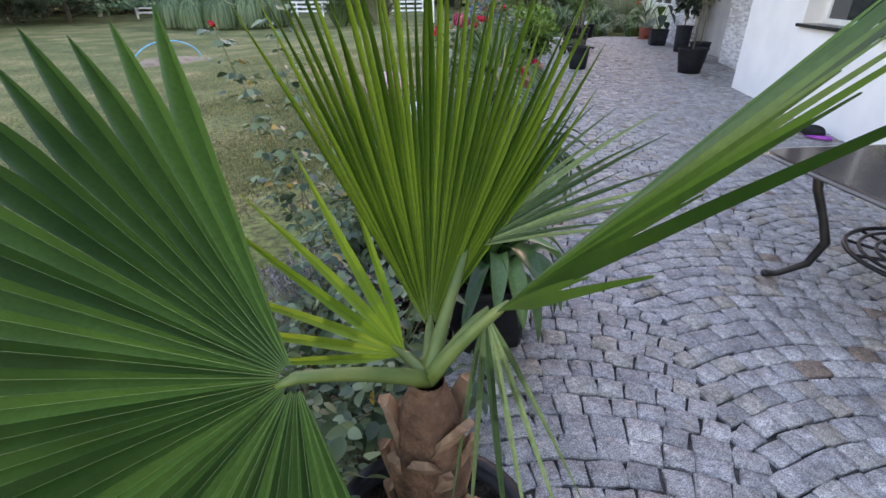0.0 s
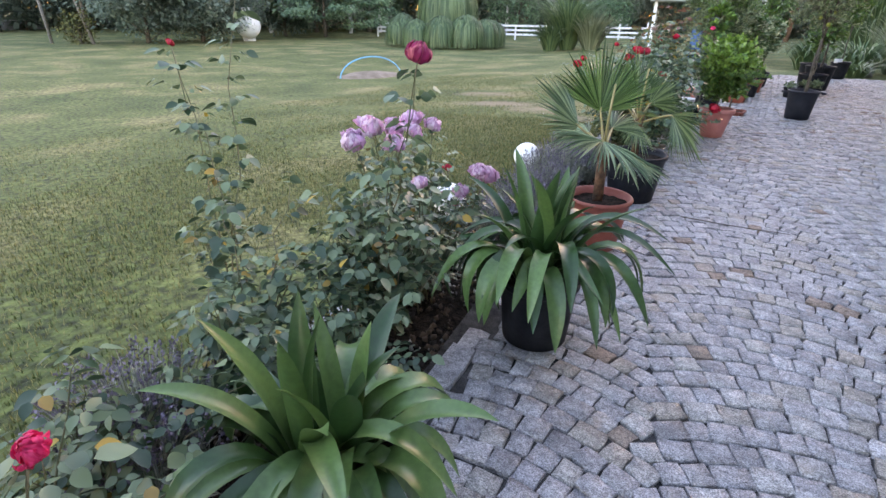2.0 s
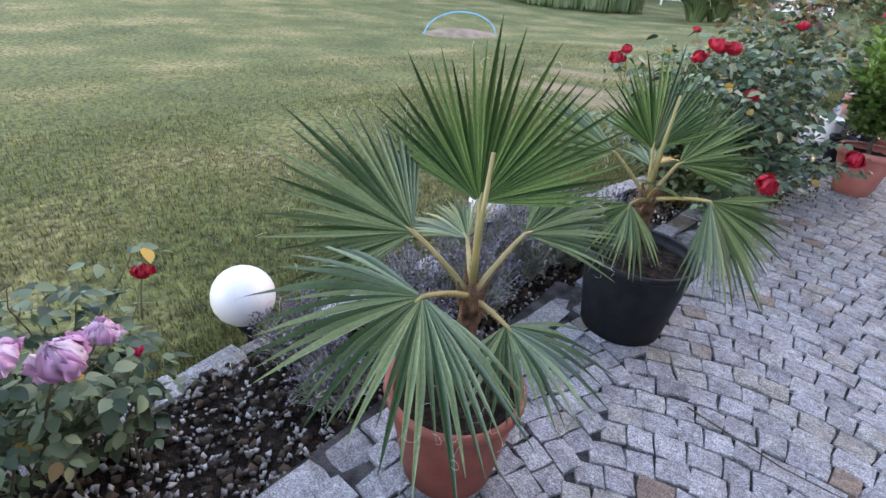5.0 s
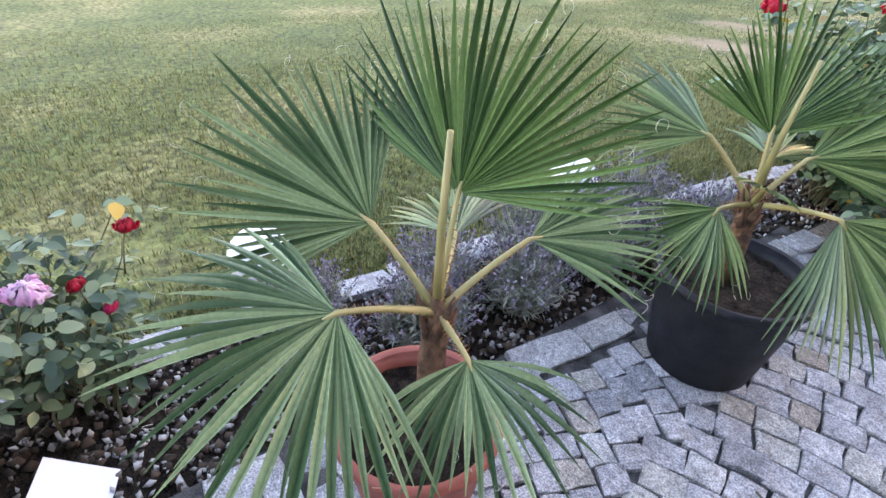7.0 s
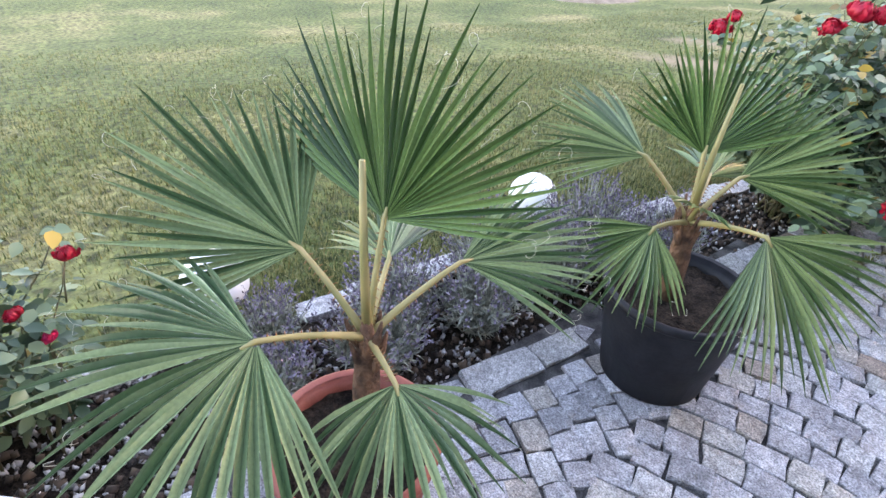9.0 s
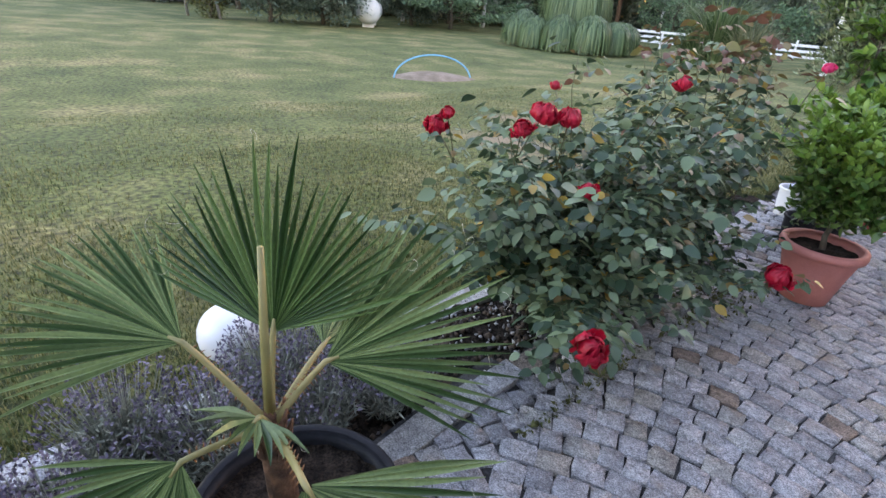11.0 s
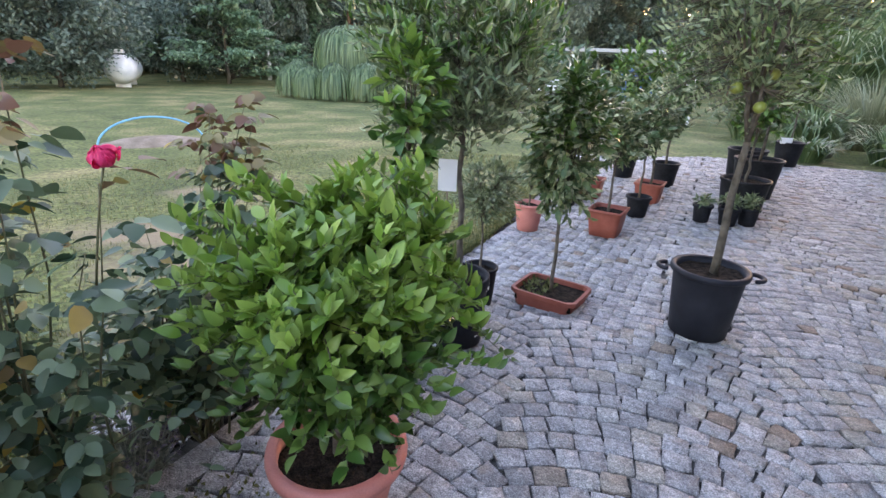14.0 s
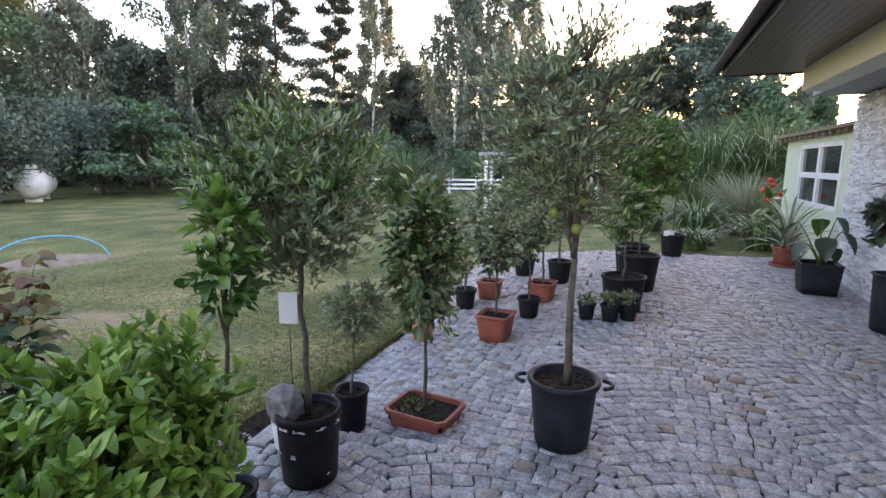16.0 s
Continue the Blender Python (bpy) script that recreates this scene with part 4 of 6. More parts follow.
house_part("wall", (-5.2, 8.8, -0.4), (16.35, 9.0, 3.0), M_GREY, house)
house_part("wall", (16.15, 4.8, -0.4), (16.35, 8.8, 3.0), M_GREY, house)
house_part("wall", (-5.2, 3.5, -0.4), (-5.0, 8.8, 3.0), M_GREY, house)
house_part("beam", (9.35, 3.45, 2.72), (16.72, 3.75, 3.02), M_CREAM, house, 0.006, "cream rendered beam over the porch")
# ceiling in grey: the shade under the beam is put into its colour
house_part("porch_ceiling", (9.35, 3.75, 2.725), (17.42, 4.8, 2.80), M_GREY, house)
srn = np.random.default_rng(8)
for u0, u1 in ((9.36, 12.6), (14.9, 17.40)):
    clad = Geo()
    z = 0.0
    while z < 2.70:
        h = float(srn.uniform(0.02, 0.038))
        u = u0 - srn.uniform(0, 0.15)
        while u < u1:
            ln = float(srn.uniform(0.08, 0.27))
            a, b = max(u, u0), min(u + ln - 0.003, u1)
            if b - a > 0.02:
                v = 4.30 + float(srn.uniform(-0.012, 0.012))
                clad.box((v, a, z), (4.37, b, min(z + h - 0.003, 2.715)))
            u += ln
        z += h
    part("stone_cladding", clad, M_STONE, house, "split white and grey stone strips", smooth=False)
# soffit boards, fascia, gutter, roof
for k in range(12):
    sof = Geo().box((2.52 + k * 0.0815, -5.2, 3.02), (2.52 + k * 0.0815 + 0.0775, 17.0, 3.04))
    part("soffit_board", sof, M_SOFFIT, house, "dark brown varnished board under the eave", smooth=False)
house_part("fascia", (-5.2, 2.49, 3.0), (17.05, 2.52, 3.18), M_GUTTER, house)
house_part("fascia", (17.02, 2.52, 3.0), (17.05, 6.5, 3.18), M_GUTTER, house)
prof = [(math.cos(math.pi * (1 + k / 10)) * 0.065, math.sin(math.pi * (1 + k / 10)) * 0.065) for k in range(11)]
prof += [(c * 0.92, s * 0.92) for c, s in reversed(prof)]
gv_, gf_ = [], []
for u in (-5.2, 17.1):
    gv_ += [(2.42 + a, u, 3.14 + b) for a, b in prof]
npf = len(prof)
gf_ = [(k, (k + 1) % npf, npf + (k + 1) % npf, npf + k) for k in range(npf)] + [tuple(range(npf)), tuple(range(2 * npf - 1, npf - 1, -1))]
part("gutter", Geo().add(gv_, gf_), M_GUTTER, house, "half-round brown rain gutter")
roof = Geo().add([(2.45, -5.3, 3.17), (2.45, 17.1, 3.17), (6.4, 13.5, 4.4), (6.4, -5.3, 4.4), (9.5, 17.1, 3.17), (9.5, -5.3, 3.17),
                  (2.45, -5.3, 3.24), (2.45, 17.1, 3.24), (6.4, 13.5, 4.47), (6.4, -5.3, 4.47), (9.5, 17.1, 3.24), (9.5, -5.3, 3.24)],
                 [(0, 1, 2, 3), (3, 2, 4, 5), (1, 4, 2), (6, 9, 8, 7), (9, 11, 10, 8), (7, 8, 10), (0, 6, 7, 1), (1, 7, 10, 4), (0, 3, 9, 6), (3, 5, 11, 9), (4, 10, 11, 5)])
part("roof", roof, M_ROOF, house, "dark hipped roof", smooth=False)

# annex with the white window
annex = thing("annex", (0, 0, 0), "low pale green annex with a white mullioned window", "outbuilding", turn=-HOUSE)
A0, A1, AV = 17.3, 22.6, 4.62
W0, W1, Z0, Z1 = 18.75, 21.35, 0.92, 2.14
house_part("wall", (A0, AV, -0.5), (A1, AV + 0.2, Z0), M_MINT, annex)
house_part("wall", (A0, AV, Z1), (A1, AV + 0.2, 2.28), M_MINT, annex)
house_part("wall", (A0, AV, Z0), (W0, AV + 0.2, Z1), M_MINT, annex)
house_part("wall", (W1, AV, Z0), (A1, AV + 0.2, Z1), M_MINT, annex)
house_part("wall", (A1 - 0.2, AV + 0.2, -0.5), (A1, AV + 4, 2.28), M_MINT, annex)
house_part("wall", (A0, AV + 3.8, -0.5), (A1 - 0.2, AV + 4, 2.28), M_MINT, annex)
house_part("roof", (A0 - 0.1, AV - 0.22, 2.33), (A1 + 0.2, AV + 4.2, 2.39), M_WOOD, annex, label="flat weathered board roof")
for k in range(14):
    u = A0 + 0.1 + k * 0.39
    house_part("rafter", (u, AV - 0.16, 2.26), (u + 0.17, AV + 0.02, 2.33), M_WOOD, annex)
win = house_part("window_frame", (W0, AV - 0.02, Z0), (W1, AV + 0.08, Z0 + 0.08), M_PAINTW, annex, 0.005, "white painted window frame")
house_part("window_frame", (W0, AV - 0.02, Z1 - 0.08), (W1, AV + 0.08, Z1), M_PAINTW, annex, 0.005)
mid = (W0 + W1) / 2
for a in (W0, mid - 0.07, W1 - 0.09):
    house_part("window_frame", (a, AV - 0.02, Z0 + 0.08), (a + (0.14 if a == mid - 0.07 else 0.09), AV + 0.08, Z1 - 0.08), M_PAINTW, annex, 0.005)
house_part("window_frame", (W0 + 0.09, AV - 0.016, 1.47), (W1 - 0.09, AV + 0.076, 1.58), M_PAINTW, annex, 0.005)
for a, b in ((W0 + 0.09, mid - 0.07), (mid + 0.07, W1 - 0.09)):
    for c, d in ((Z0 + 0.08, 1.47), (1.58, Z1 - 0.08)):
        house_part("pane", (a, AV + 0.03, c), (b, AV + 0.04, d), M_GLASS, annex, 0)

# things on the sill
p = hp(5.85, 3.55, 1.07)
sp = thing("flower_pot", p, "small glazed green flower pot on the window sill", "flower pot")
pot(sp, 0.16, 0.085, 0.06, M_GREENPOT, 0.006, 0.02)
p = hp(5.45, 3.57, 1.07)
sp = thing("flower_box", p, "white flower box with pale yellow flowers on the sill", "flower box", turn=-HOUSE)
part("box", Geo().box((-0.08, -0.22, 0), (0.08, 0.22, 0.14), 0.012), M_WHITEP, sp)
rg = np.random.default_rng(4)
for k in range(26):
    blossom(sp, (rg.uniform(-0.08, 0.08), rg.uniform(-0.24, 0.24), 0.17 + rg.uniform(0, 0.1)), 0.06, M_FLOWERP, 900 + k, name="flower")
cl = rg.uniform(-1, 1, (90, 3)) * np.array((0.09, 0.25, 0.05)) + np.array((0, 0, 0.18))
cloud("leaves", *LEAF_ROSE, cl, frames(rg.normal(size=(90, 3)), np.tile((0, 0, 1), (90, 1)), np.full(90, 0.05), 0.5, rg), M_ROSE_LEAF, sp)
sh = thing("garden_shoe", (4.05, 5.55, 0.002), "black and purple rubber garden shoe standing by the wall", "shoe", turn=35)
part("upper", Geo().ball((0, 0.02, 0.075), 0.1, squash=(0.55, 1.3, 0.72), rough=0.15), M_BLACK, sh)
part("sole", Geo().ball((0, -0.04, 0.03), 0.1, squash=(0.6, 1.5, 0.28)), M_PURPLE, sh, "purple lining")

# ---- the garden table ----
tab = thing("garden_table", (2.38, 2.16, 0), "black wrought-iron garden table with a dark glossy top", "table", turn=6)
g = Geo()
ov = []
for k in range(40):
    a = 2 * math.pi * k / 40
    c, s = math.cos(a), math.sin(a)
    ov.append((0.62 * np.sign(c) * abs(c) ** 0.2, 0.62 * np.sign(s) * abs(s) ** 0.2))
tv = [(x * q, y * q, z) for q, z in ((0.94, 0.69), (0.99, 0.692), (1.0, 0.702), (0.99, 0.712), (0.955, 0.715)) for x, y in ov]
tf = [(r * 40 + k, r * 40 + (k + 1) % 40, (r + 1) * 40 + (k + 1) % 40, (r + 1) * 40 + k) for r in range(4) for k in range(40)]
tf += [tuple(range(39, -1, -1)), tuple(range(160, 200))]
part("tabletop", Geo().add(tv, tf), M_TABLETOP, tab, smooth=False)
for sx in (-1, 1):
    for sy in (-1, 1):
        g = Geo()
        pts = [(sx * 0.40, sy * 0.42, 0.69), (sx * 0.375, sy * 0.40, 0.55), (sx * 0.33, sy * 0.35, 0.40), (sx * 0.30, sy * 0.32, 0.28), (sx * 0.33, sy * 0.35, 0.14), (sx * 0.41, sy * 0.43, 0.04), (sx * 0.45, sy * 0.47, 0.02)]
        g.tube(pts, [0.026, 0.024, 0.021, 0.024, 0.021, 0.018, 0.022], 8)
        leg = part("leg", g, M_IRON, tab)
        part("foot", Geo().ball((sx * 0.45, sy * 0.47, 0.021), 0.026, 8, (1, 1, 0.8)), M_IRON, leg)
SHELF = 0.325
shelf = part("lower_shelf", Geo().tube([(0.37 * math.cos(2 * math.pi * k / 28), 0.37 * math.sin(2 * math.pi * k / 28), SHELF) for k in range(29)], 0.012, 6, False), M_IRON, tab, "round scrolled iron shelf")
for r in (0.08, 0.16, 0.24, 0.31):
    part("ring", Geo().tube([(r * math.cos(2 * math.pi * k / 28), r * math.sin(2 * math.pi * k / 28), SHELF) for k in range(29)], 0.009, 6, False), M_IRON, shelf)
for k in range(12):
    a = 2 * math.pi * k / 12
    part("scroll", Geo().tube([(0.05 * math.cos(a), 0.05 * math.sin(a), SHELF - 0.006), (0.2 * math.cos(a + 0.4), 0.2 * math.sin(a + 0.4), SHELF - 0.006), (0.37 * math.cos(a + 0.2), 0.37 * math.sin(a + 0.2), SHELF - 0.006)], 0.009, 6), M_IRON, shelf)

# ---- fan palms ----
PALMS = "potted fan palms"
# the large one beside which the walk starts
pm = thing("fan_palm", (0.03, 0.72, 0), "large fan palm with a fibrous trunk in a black pot", "palm", PALMS)
pot(pm, 0.47, 0.21, 0.17, M_BLACK)
g = Geo()
g.lathe([(0.062, 0.42), (0.072, 0.52), (0.066, 0.60), (0.078, 0.68), (0.066, 0.74), (0.05, 0.82), (0.028, 0.88)], 18)
part("trunk", g, M_FIBRE, pm, "brown trunk wrapped in leaf fibre", smooth=True)
brng = np.random.default_rng(15)
for k in range(20):
    a, z = k * 2.4, 0.46 + 0.0165 * k
    r, wd, ln, out = 0.062 - 0.0008 * k, brng.uniform(0.030, 0.042), brng.uniform(0.075, 0.12), brng.uniform(0.022, 0.05)
    c, s_ = math.cos(a), math.sin(a)
    rows = [(0.0, 1.0, 0.0), (0.35, 0.92, 0.25), (0.7, 0.7, 0.65), (1.0, 0.42, 1.0)]
    bv_, bf_ = [], []
    for t, w_, o in rows:
        for q in (-1, -0.4, 0.4, 1):
            rad = r + out * o + 0.010 * (1 - q * q)
            bv_.append((rad * c - q * wd * w_ * s_, rad * s_ + q * wd * w_ * c, z + ln * t - 0.012 * abs(q) * t))
        for q in (1, -1):
            rad = r + out * o - 0.010
            bv_.append((rad * c - q * wd * w_ * 0.8 * s_, rad * s_ + q * wd * w_ * 0.8 * c, z + ln * t * 0.94))
    for t in range(3):
        for q in range(6):
            bf_.append((6 * t + q, 6 * t + (q + 1) % 6, 6 * t + 6 + (q + 1) % 6, 6 * t + 6 + q))
    bf_.append(tuple(range(18, 24)))
    part("leaf_base", Geo().add(bv_, bf_), M_BOOT, pm, "cut and peeling old leaf base", smooth=False)
O = np.array((0.03, 0.72, 0.0))
cr = np.array((0, 0, 0.86))


def palm0(hub, along, facing, radius, half, segs, mat, seed, **kw):
    fan_leaf(pm, np.array(hub) - O, along, facing, radius, half, segs, mat, seed, root=cr + np.array((0, 0, 0.02)), petiole=M_PETIOLE_GREEN, pet_r=0.011, thorns=False, **kw)


RT, UP, FW = np.array((1.0, 0, 0)), np.array((0, 0.459, 0.888)), np.array((0, 0.888, -0.459))


def aim(deg, depth=0.0):
    return RT * math.cos(radians(deg)) + UP * math.sin(radians(deg)) + FW * depth


palm0((-0.15, 0.60, 0.99), aim(205, -0.05), -FW + 0.15 * UP, 0.80, 94, 34, M_PALM_DARK, 1, droop=0.02, split=0.66, fold=0.7, ribs=True)
palm0((0.03, 0.82, 0.91), aim(88, 0.10), np.array((0.42, -0.85, 0.35)), 0.82, 36, 42, M_PALM_MID, 2, droop=0.02, split=0.56, fold=1.0, ribs=True, threads=8, uneven=0.2)
palm0((0.14, 0.72, 1.02), np.array((0.575, -0.228, 0.785)), np.array((0.66, -0.47, -0.59)), 0.66, 50, 52, M_PALM_EDGE, 3, droop=0.05, split=0.52, fold=0.8, uneven=0.2)
palm0((-0.01, 0.76, 0.90), aim(146, 0.05), -FW + 0.3 * UP, 0.44, 44, 7, M_PALM_YOUNG, 4, droop=0.03, split=0.22, fold=0.45)
palm0((0.13, 0.80, 0.97), aim(-82, -0.05), -FW, 0.46, 24, 6, M_PALM, 5, droop=0.05, split=0.20, fold=0.4)
palm0((0.10, 0.94, 1.02), aim(52, 0.45), -FW + 0.5 * UP, 0.54, 46, 24, M_PALM, 6, droop=0.05, split=0.36, fold=0.5, uneven=0.25, threads=8)


def fan_palm(at, h, r_top, r_base, pot_mat, label, leaves, root_z, mat, seed, threads, pot_label):
    e = thing("fan_palm", at, label, "palm", PALMS)
    pot(e, h, r_top, r_base, pot_mat, 0.012, 0.028, 0.05, label=pot_label)
    o = np.array(at, float)
    root = np.array(root_z) - o
    g = Geo()
    g.tube([(root[0] * 0.6, root[1] * 0.6, h - 0.06), (root[0] * 0.8, root[1] * 0.8, (h + root[2]) / 2), tuple(root - np.array((0, 0, 0.03))), tuple(root + np.array((0, 0, 0.05)))], [0.034, 0.034, 0.028, 0.010], 10)
    rr = np.random.default_rng(seed)
    for k in range(10):
        a = k * 2.4
        b = root - np.array((0, 0, 0.12 - 0.01 * k))
        g.tube([b, b + np.array((0.03 * math.cos(a), 0.03 * math.sin(a), 0.05)), b + np.array((0.045 * math.cos(a), 0.045 * math.sin(a), 0.11))], [0.013, 0.011, 0.003], 6)
    part("trunk", g, M_FIBRE, e, "short reddish-brown fibrous trunk")
    for k, (hub, along, facing, radius, half, segs, droop) in enumerate(leaves):
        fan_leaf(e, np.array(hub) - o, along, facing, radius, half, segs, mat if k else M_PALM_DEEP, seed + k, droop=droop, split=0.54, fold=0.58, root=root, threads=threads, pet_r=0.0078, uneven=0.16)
    # a bare cut stalk in the middle
    g = Geo()
    g.tube([root, root + np.array((0.0, 0.005, 0.22)), root + np.array((0.01, 0.01, 0.43))], [0.012, 0.009, 0.006], 6)
    part("cut_stalk", g, M_PETIOLE, e, "upright cut leaf stalk")
    return e


fan_palm((0.568, 4.60, 0), 0.36, 0.205, 0.15, M_TERRA, "bluish fan palm in a terracotta pot", [
    ((0.477, 4.758, 0.873), (0.04, 0.22, 0.90), (0.45, -0.86, 0.22), 0.43, 76, 38, 0.01),
    ((0.375, 4.601, 0.797), (-0.52, -0.52, 0.54), (0.82, -0.22, 0.50), 0.41, 66, 30, 0.03),
    ((0.558, 4.432, 0.757), (0.05, -0.93, -0.04), (0.28, -0.06, 0.95), 0.41, 92, 36, 0.16),
    ((0.672, 4.66, 0.60), (0.80, -0.30, -0.10), (0.35, -0.10, 0.93), 0.29, 76, 24, 0.20),
    ((0.55, 4.92, 0.74), (0.38, 0.88, 0.14), (0.35, -0.35, 0.85), 0.34, 50, 22, 0.08),
    ((0.42, 4.80, 0.72), (-0.60, 0.35, 0.05), (0.45, -0.45, 0.75), 0.28, 56, 20, 0.10),
], (0.545, 4.665, 0.63), M_PALM_BLUE, 100, 26, "terracotta plastic pot")
fan_palm((0.70, 5.76, 0), 0.40, 0.24, 0.185, M_BLACK, "fan palm with drooping leaves in a black tub", [
    ((0.623, 5.78, 0.84), (-0.06, 0.20, 0.95), (0.60, -0.70, 0.34), 0.36, 70, 34, 0.01),
    ((0.70, 5.69, 0.72), (0.45, -0.62, 0.30), (0.25, 0.10, 0.95), 0.13, 80, 12, 0.10),
    ((0.52, 5.64, 0.83), (-0.74, -0.50, 0.30), (0.30, -0.35, 0.88), 0.36, 50, 24, 0.06),
    ((0.66, 5.55, 0.68), (0.06, -0.72, -0.60), (0.62, -0.52, 0.58), 0.27, 66, 24, 0.08),
    ((0.91, 5.65, 0.745), (0.64, 0.12, -0.70), (0.66, -0.48, 0.58), 0.40, 66, 30, 0.06),
    ((0.723, 5.835, 0.79), (0.50, 0.79, 0.30), (0.60, -0.58, 0.52), 0.42, 48, 26, 0.04),
    ((0.60, 5.92, 0.72), (-0.30, 0.85, 0.10), (0.2, -0.3, 0.9), 0.28, 54, 20, 0.10),
], (0.668, 5.73, 0.64), M_PALM, 200, 6, "black plastic tub")

# ---- strap-leaved plants ----
STRAPS = "strap-leaved plants in black pots"


def strap_plant(at, label, square, seed, upright, outer, r_top, r_base, h, size, wide):
    """A tuft: broad leaves standing in the middle, longer ones arching over the rim and hanging beside the pot."""
    e = thing("strap_leaf_plant", at, label, "potted plant", STRAPS, turn=12)
    pot(e, h, r_top, r_base, M_BLACK, 0.008, 0.03, 0.03, square=square, n=32, label="black plastic pot")
    rng = np.random.default_rng(seed)
    for k in range(upright + outer):
        az = k * 2.399 + rng.normal(0, 0.25)
        heart = (0.045, 0.02) if k % 2 else (-0.045, -0.02)
        if k < upright:
            q = (k + 0.5) / upright
            r, lift, arch = 0.012 + 0.02 * q, 1.50 - 0.34 * q + rng.normal(0, 0.06), 0.22 + 1.15 * q * q + rng.normal(0, 0.12)
            length = size * rng.uniform(0.70, 0.95)
        else:
            q = (k - upright + 0.5) / outer
            r, lift, arch = 0.035 + 0.03 * q, 1.38 - 0.36 * q + rng.normal(0, 0.09), 1.80 + 0.42 * q + rng.normal(0, 0.22)
            length = size * rng.uniform(0.70, 1.04)
        base = (heart[0] + r * math.cos(az), heart[1] + r * math.sin(az), h - 0.025)
        strap(e, base, az, length, wide * rng.uniform(0.8, 1.15), lift, max(0.05, arch), M_STRAP, seed * 100 + k, None if k < upright else rng.uniform(0.34, 0.5))
    return e


strap_plant((0.24, 2.03, 0), "glossy strap-leaved plant in a square black pot", 0.85, 1, 14, 40, 0.168, 0.145, 0.33, 0.58, 0.068)
strap_plant((0.48, 3.36, 0), "glossy strap-leaved plant in a round black pot", 0.0, 2, 17, 54, 0.185, 0.155, 0.33, 0.69, 0.069)

# ---- the other pots and their trees ----
TREES = "potted citrus trees"
e = thing("citrus_bush", (1.43, 8.87, 0), "round dense citrus bush in a faded terracotta pot", "potted tree", TREES)
pot(e, 0.365, 0.205, 0.132, M_TERRA_PINK, 0.022, 0.05, 0.05, label="faded terracotta pot with a thick rim")
crown(e, (0, 0, 0.32), (-0.02, 0.05, 0.55), (0.03, 0.05, 0.84), (0.41, 0.41, 0.39), 800, 12, 0.060, LEAF_CITRUS, M_CITRUS, 31, new_mat=M_CITRUS_NEW, new_share=0.42, trunk_r=0.014, mains=12, up=1.7, lump=0.6)

e = thing("citrus_tree", (1.36, 10.24, 0), "young citrus tree in a paint-splashed black pot", "potted tree", TREES)
b = pot(e, 0.41, 0.172, 0.148, M_BLACK, 0.006, 0.05, 0.05, label="black pot with white paint drips")
rg = np.random.default_rng(77)
for k in range(46):
    a = rg.uniform(0, 6.28)
    z = 0.352 + rg.normal(0, 0.004) if k < 36 else rg.uniform(0.0, 0.25)
    r = 0.1805 if z > 0.3 else 0.1485 + 0.024 * z / 0.41 + 0.002
    w, hh = rg.uniform(0.008, 0.03), rg.uniform(0.004, 0.012)
    da = w / r
    g = Geo().add([(r * math.cos(a), r * math.sin(a), z), (r * math.cos(a + da), r * math.sin(a + da), z + rg.normal(0, 0.003)), (r * math.cos(a + da), r * math.sin(a + da), z + hh), (r * math.cos(a), r * math.sin(a), z + hh * 1.3)], [(0, 1, 2, 3)])
    part("paint_drip", g, M_DRIP, b, "white dried paint splash")
crown(e, (0.0, 0, 0.34), (-0.03, 0.02, 1.28), (-0.06, 0.03, 1.55), (0.53, 0.53, 0.52), 760, 12, 0.062, LEAF_OLIVE, M_OLIVE, 32, new_mat=M_CITRUS, new_share=0.25, trunk_r=0.015, mains=11, up=1.7, lump=0.5)
tagl = thing("paper_label", (1.28, 10.22, 0.88), "white paper plant label hanging from a stake", "label", turn=10)
part("sheet", Geo().box((-0.05, -0.001, 0), (0.05, 0.001, 0.17), 0.0008), M_WHITEP, tagl, smooth=False)
part("stake", Geo().tube([(0, 0.006, -0.52), (0, 0.006, 0.16)], 0.005, 6), M_WOOD, tagl)
rk = thing("rock", (1.27, 10.20, 0.355), "rough grey stone lying in the black pot", "stone")
part("stone", Geo().ball((-0.02, -0.01, 0.075), 0.115, 10, (0.85, 0.75, 1.1), 0.5, 3), M_ROCK, rk, smooth=False)

e = thing("citrus_tree", (2.71, 10.95, 0), "tall airy citrus tree in a large black tub", "potted tree", TREES)
b = pot(e, 0.43, 0.205, 0.165, M_ANTHR, 0.018, 0.035, 0.04, label="large black tub with two handles")
handles(b, 0.43, 0.222, M_ANTHR)
crown(e, (0.02, 0, 0.36), (0.02, 0, 1.32), (-0.06, -0.02, 1.90), (0.54, 0.54, 0.70), 850, 9, 0.055, LEAF_OLIVE, M_OLIVE, 33, trunk_r=0.02, mains=14, up=1.8, lump=0.6)
for k, q in enumerate(((0.03, -0.12, 1.36), (0.06, -0.1, 1.52), (-0.1, -0.15, 1.45), (0.2, -0.05, 1.7))):
    part("fruit", Geo().ball(q, 0.032, 8), M_FRUIT, e, "small green citrus fruit")

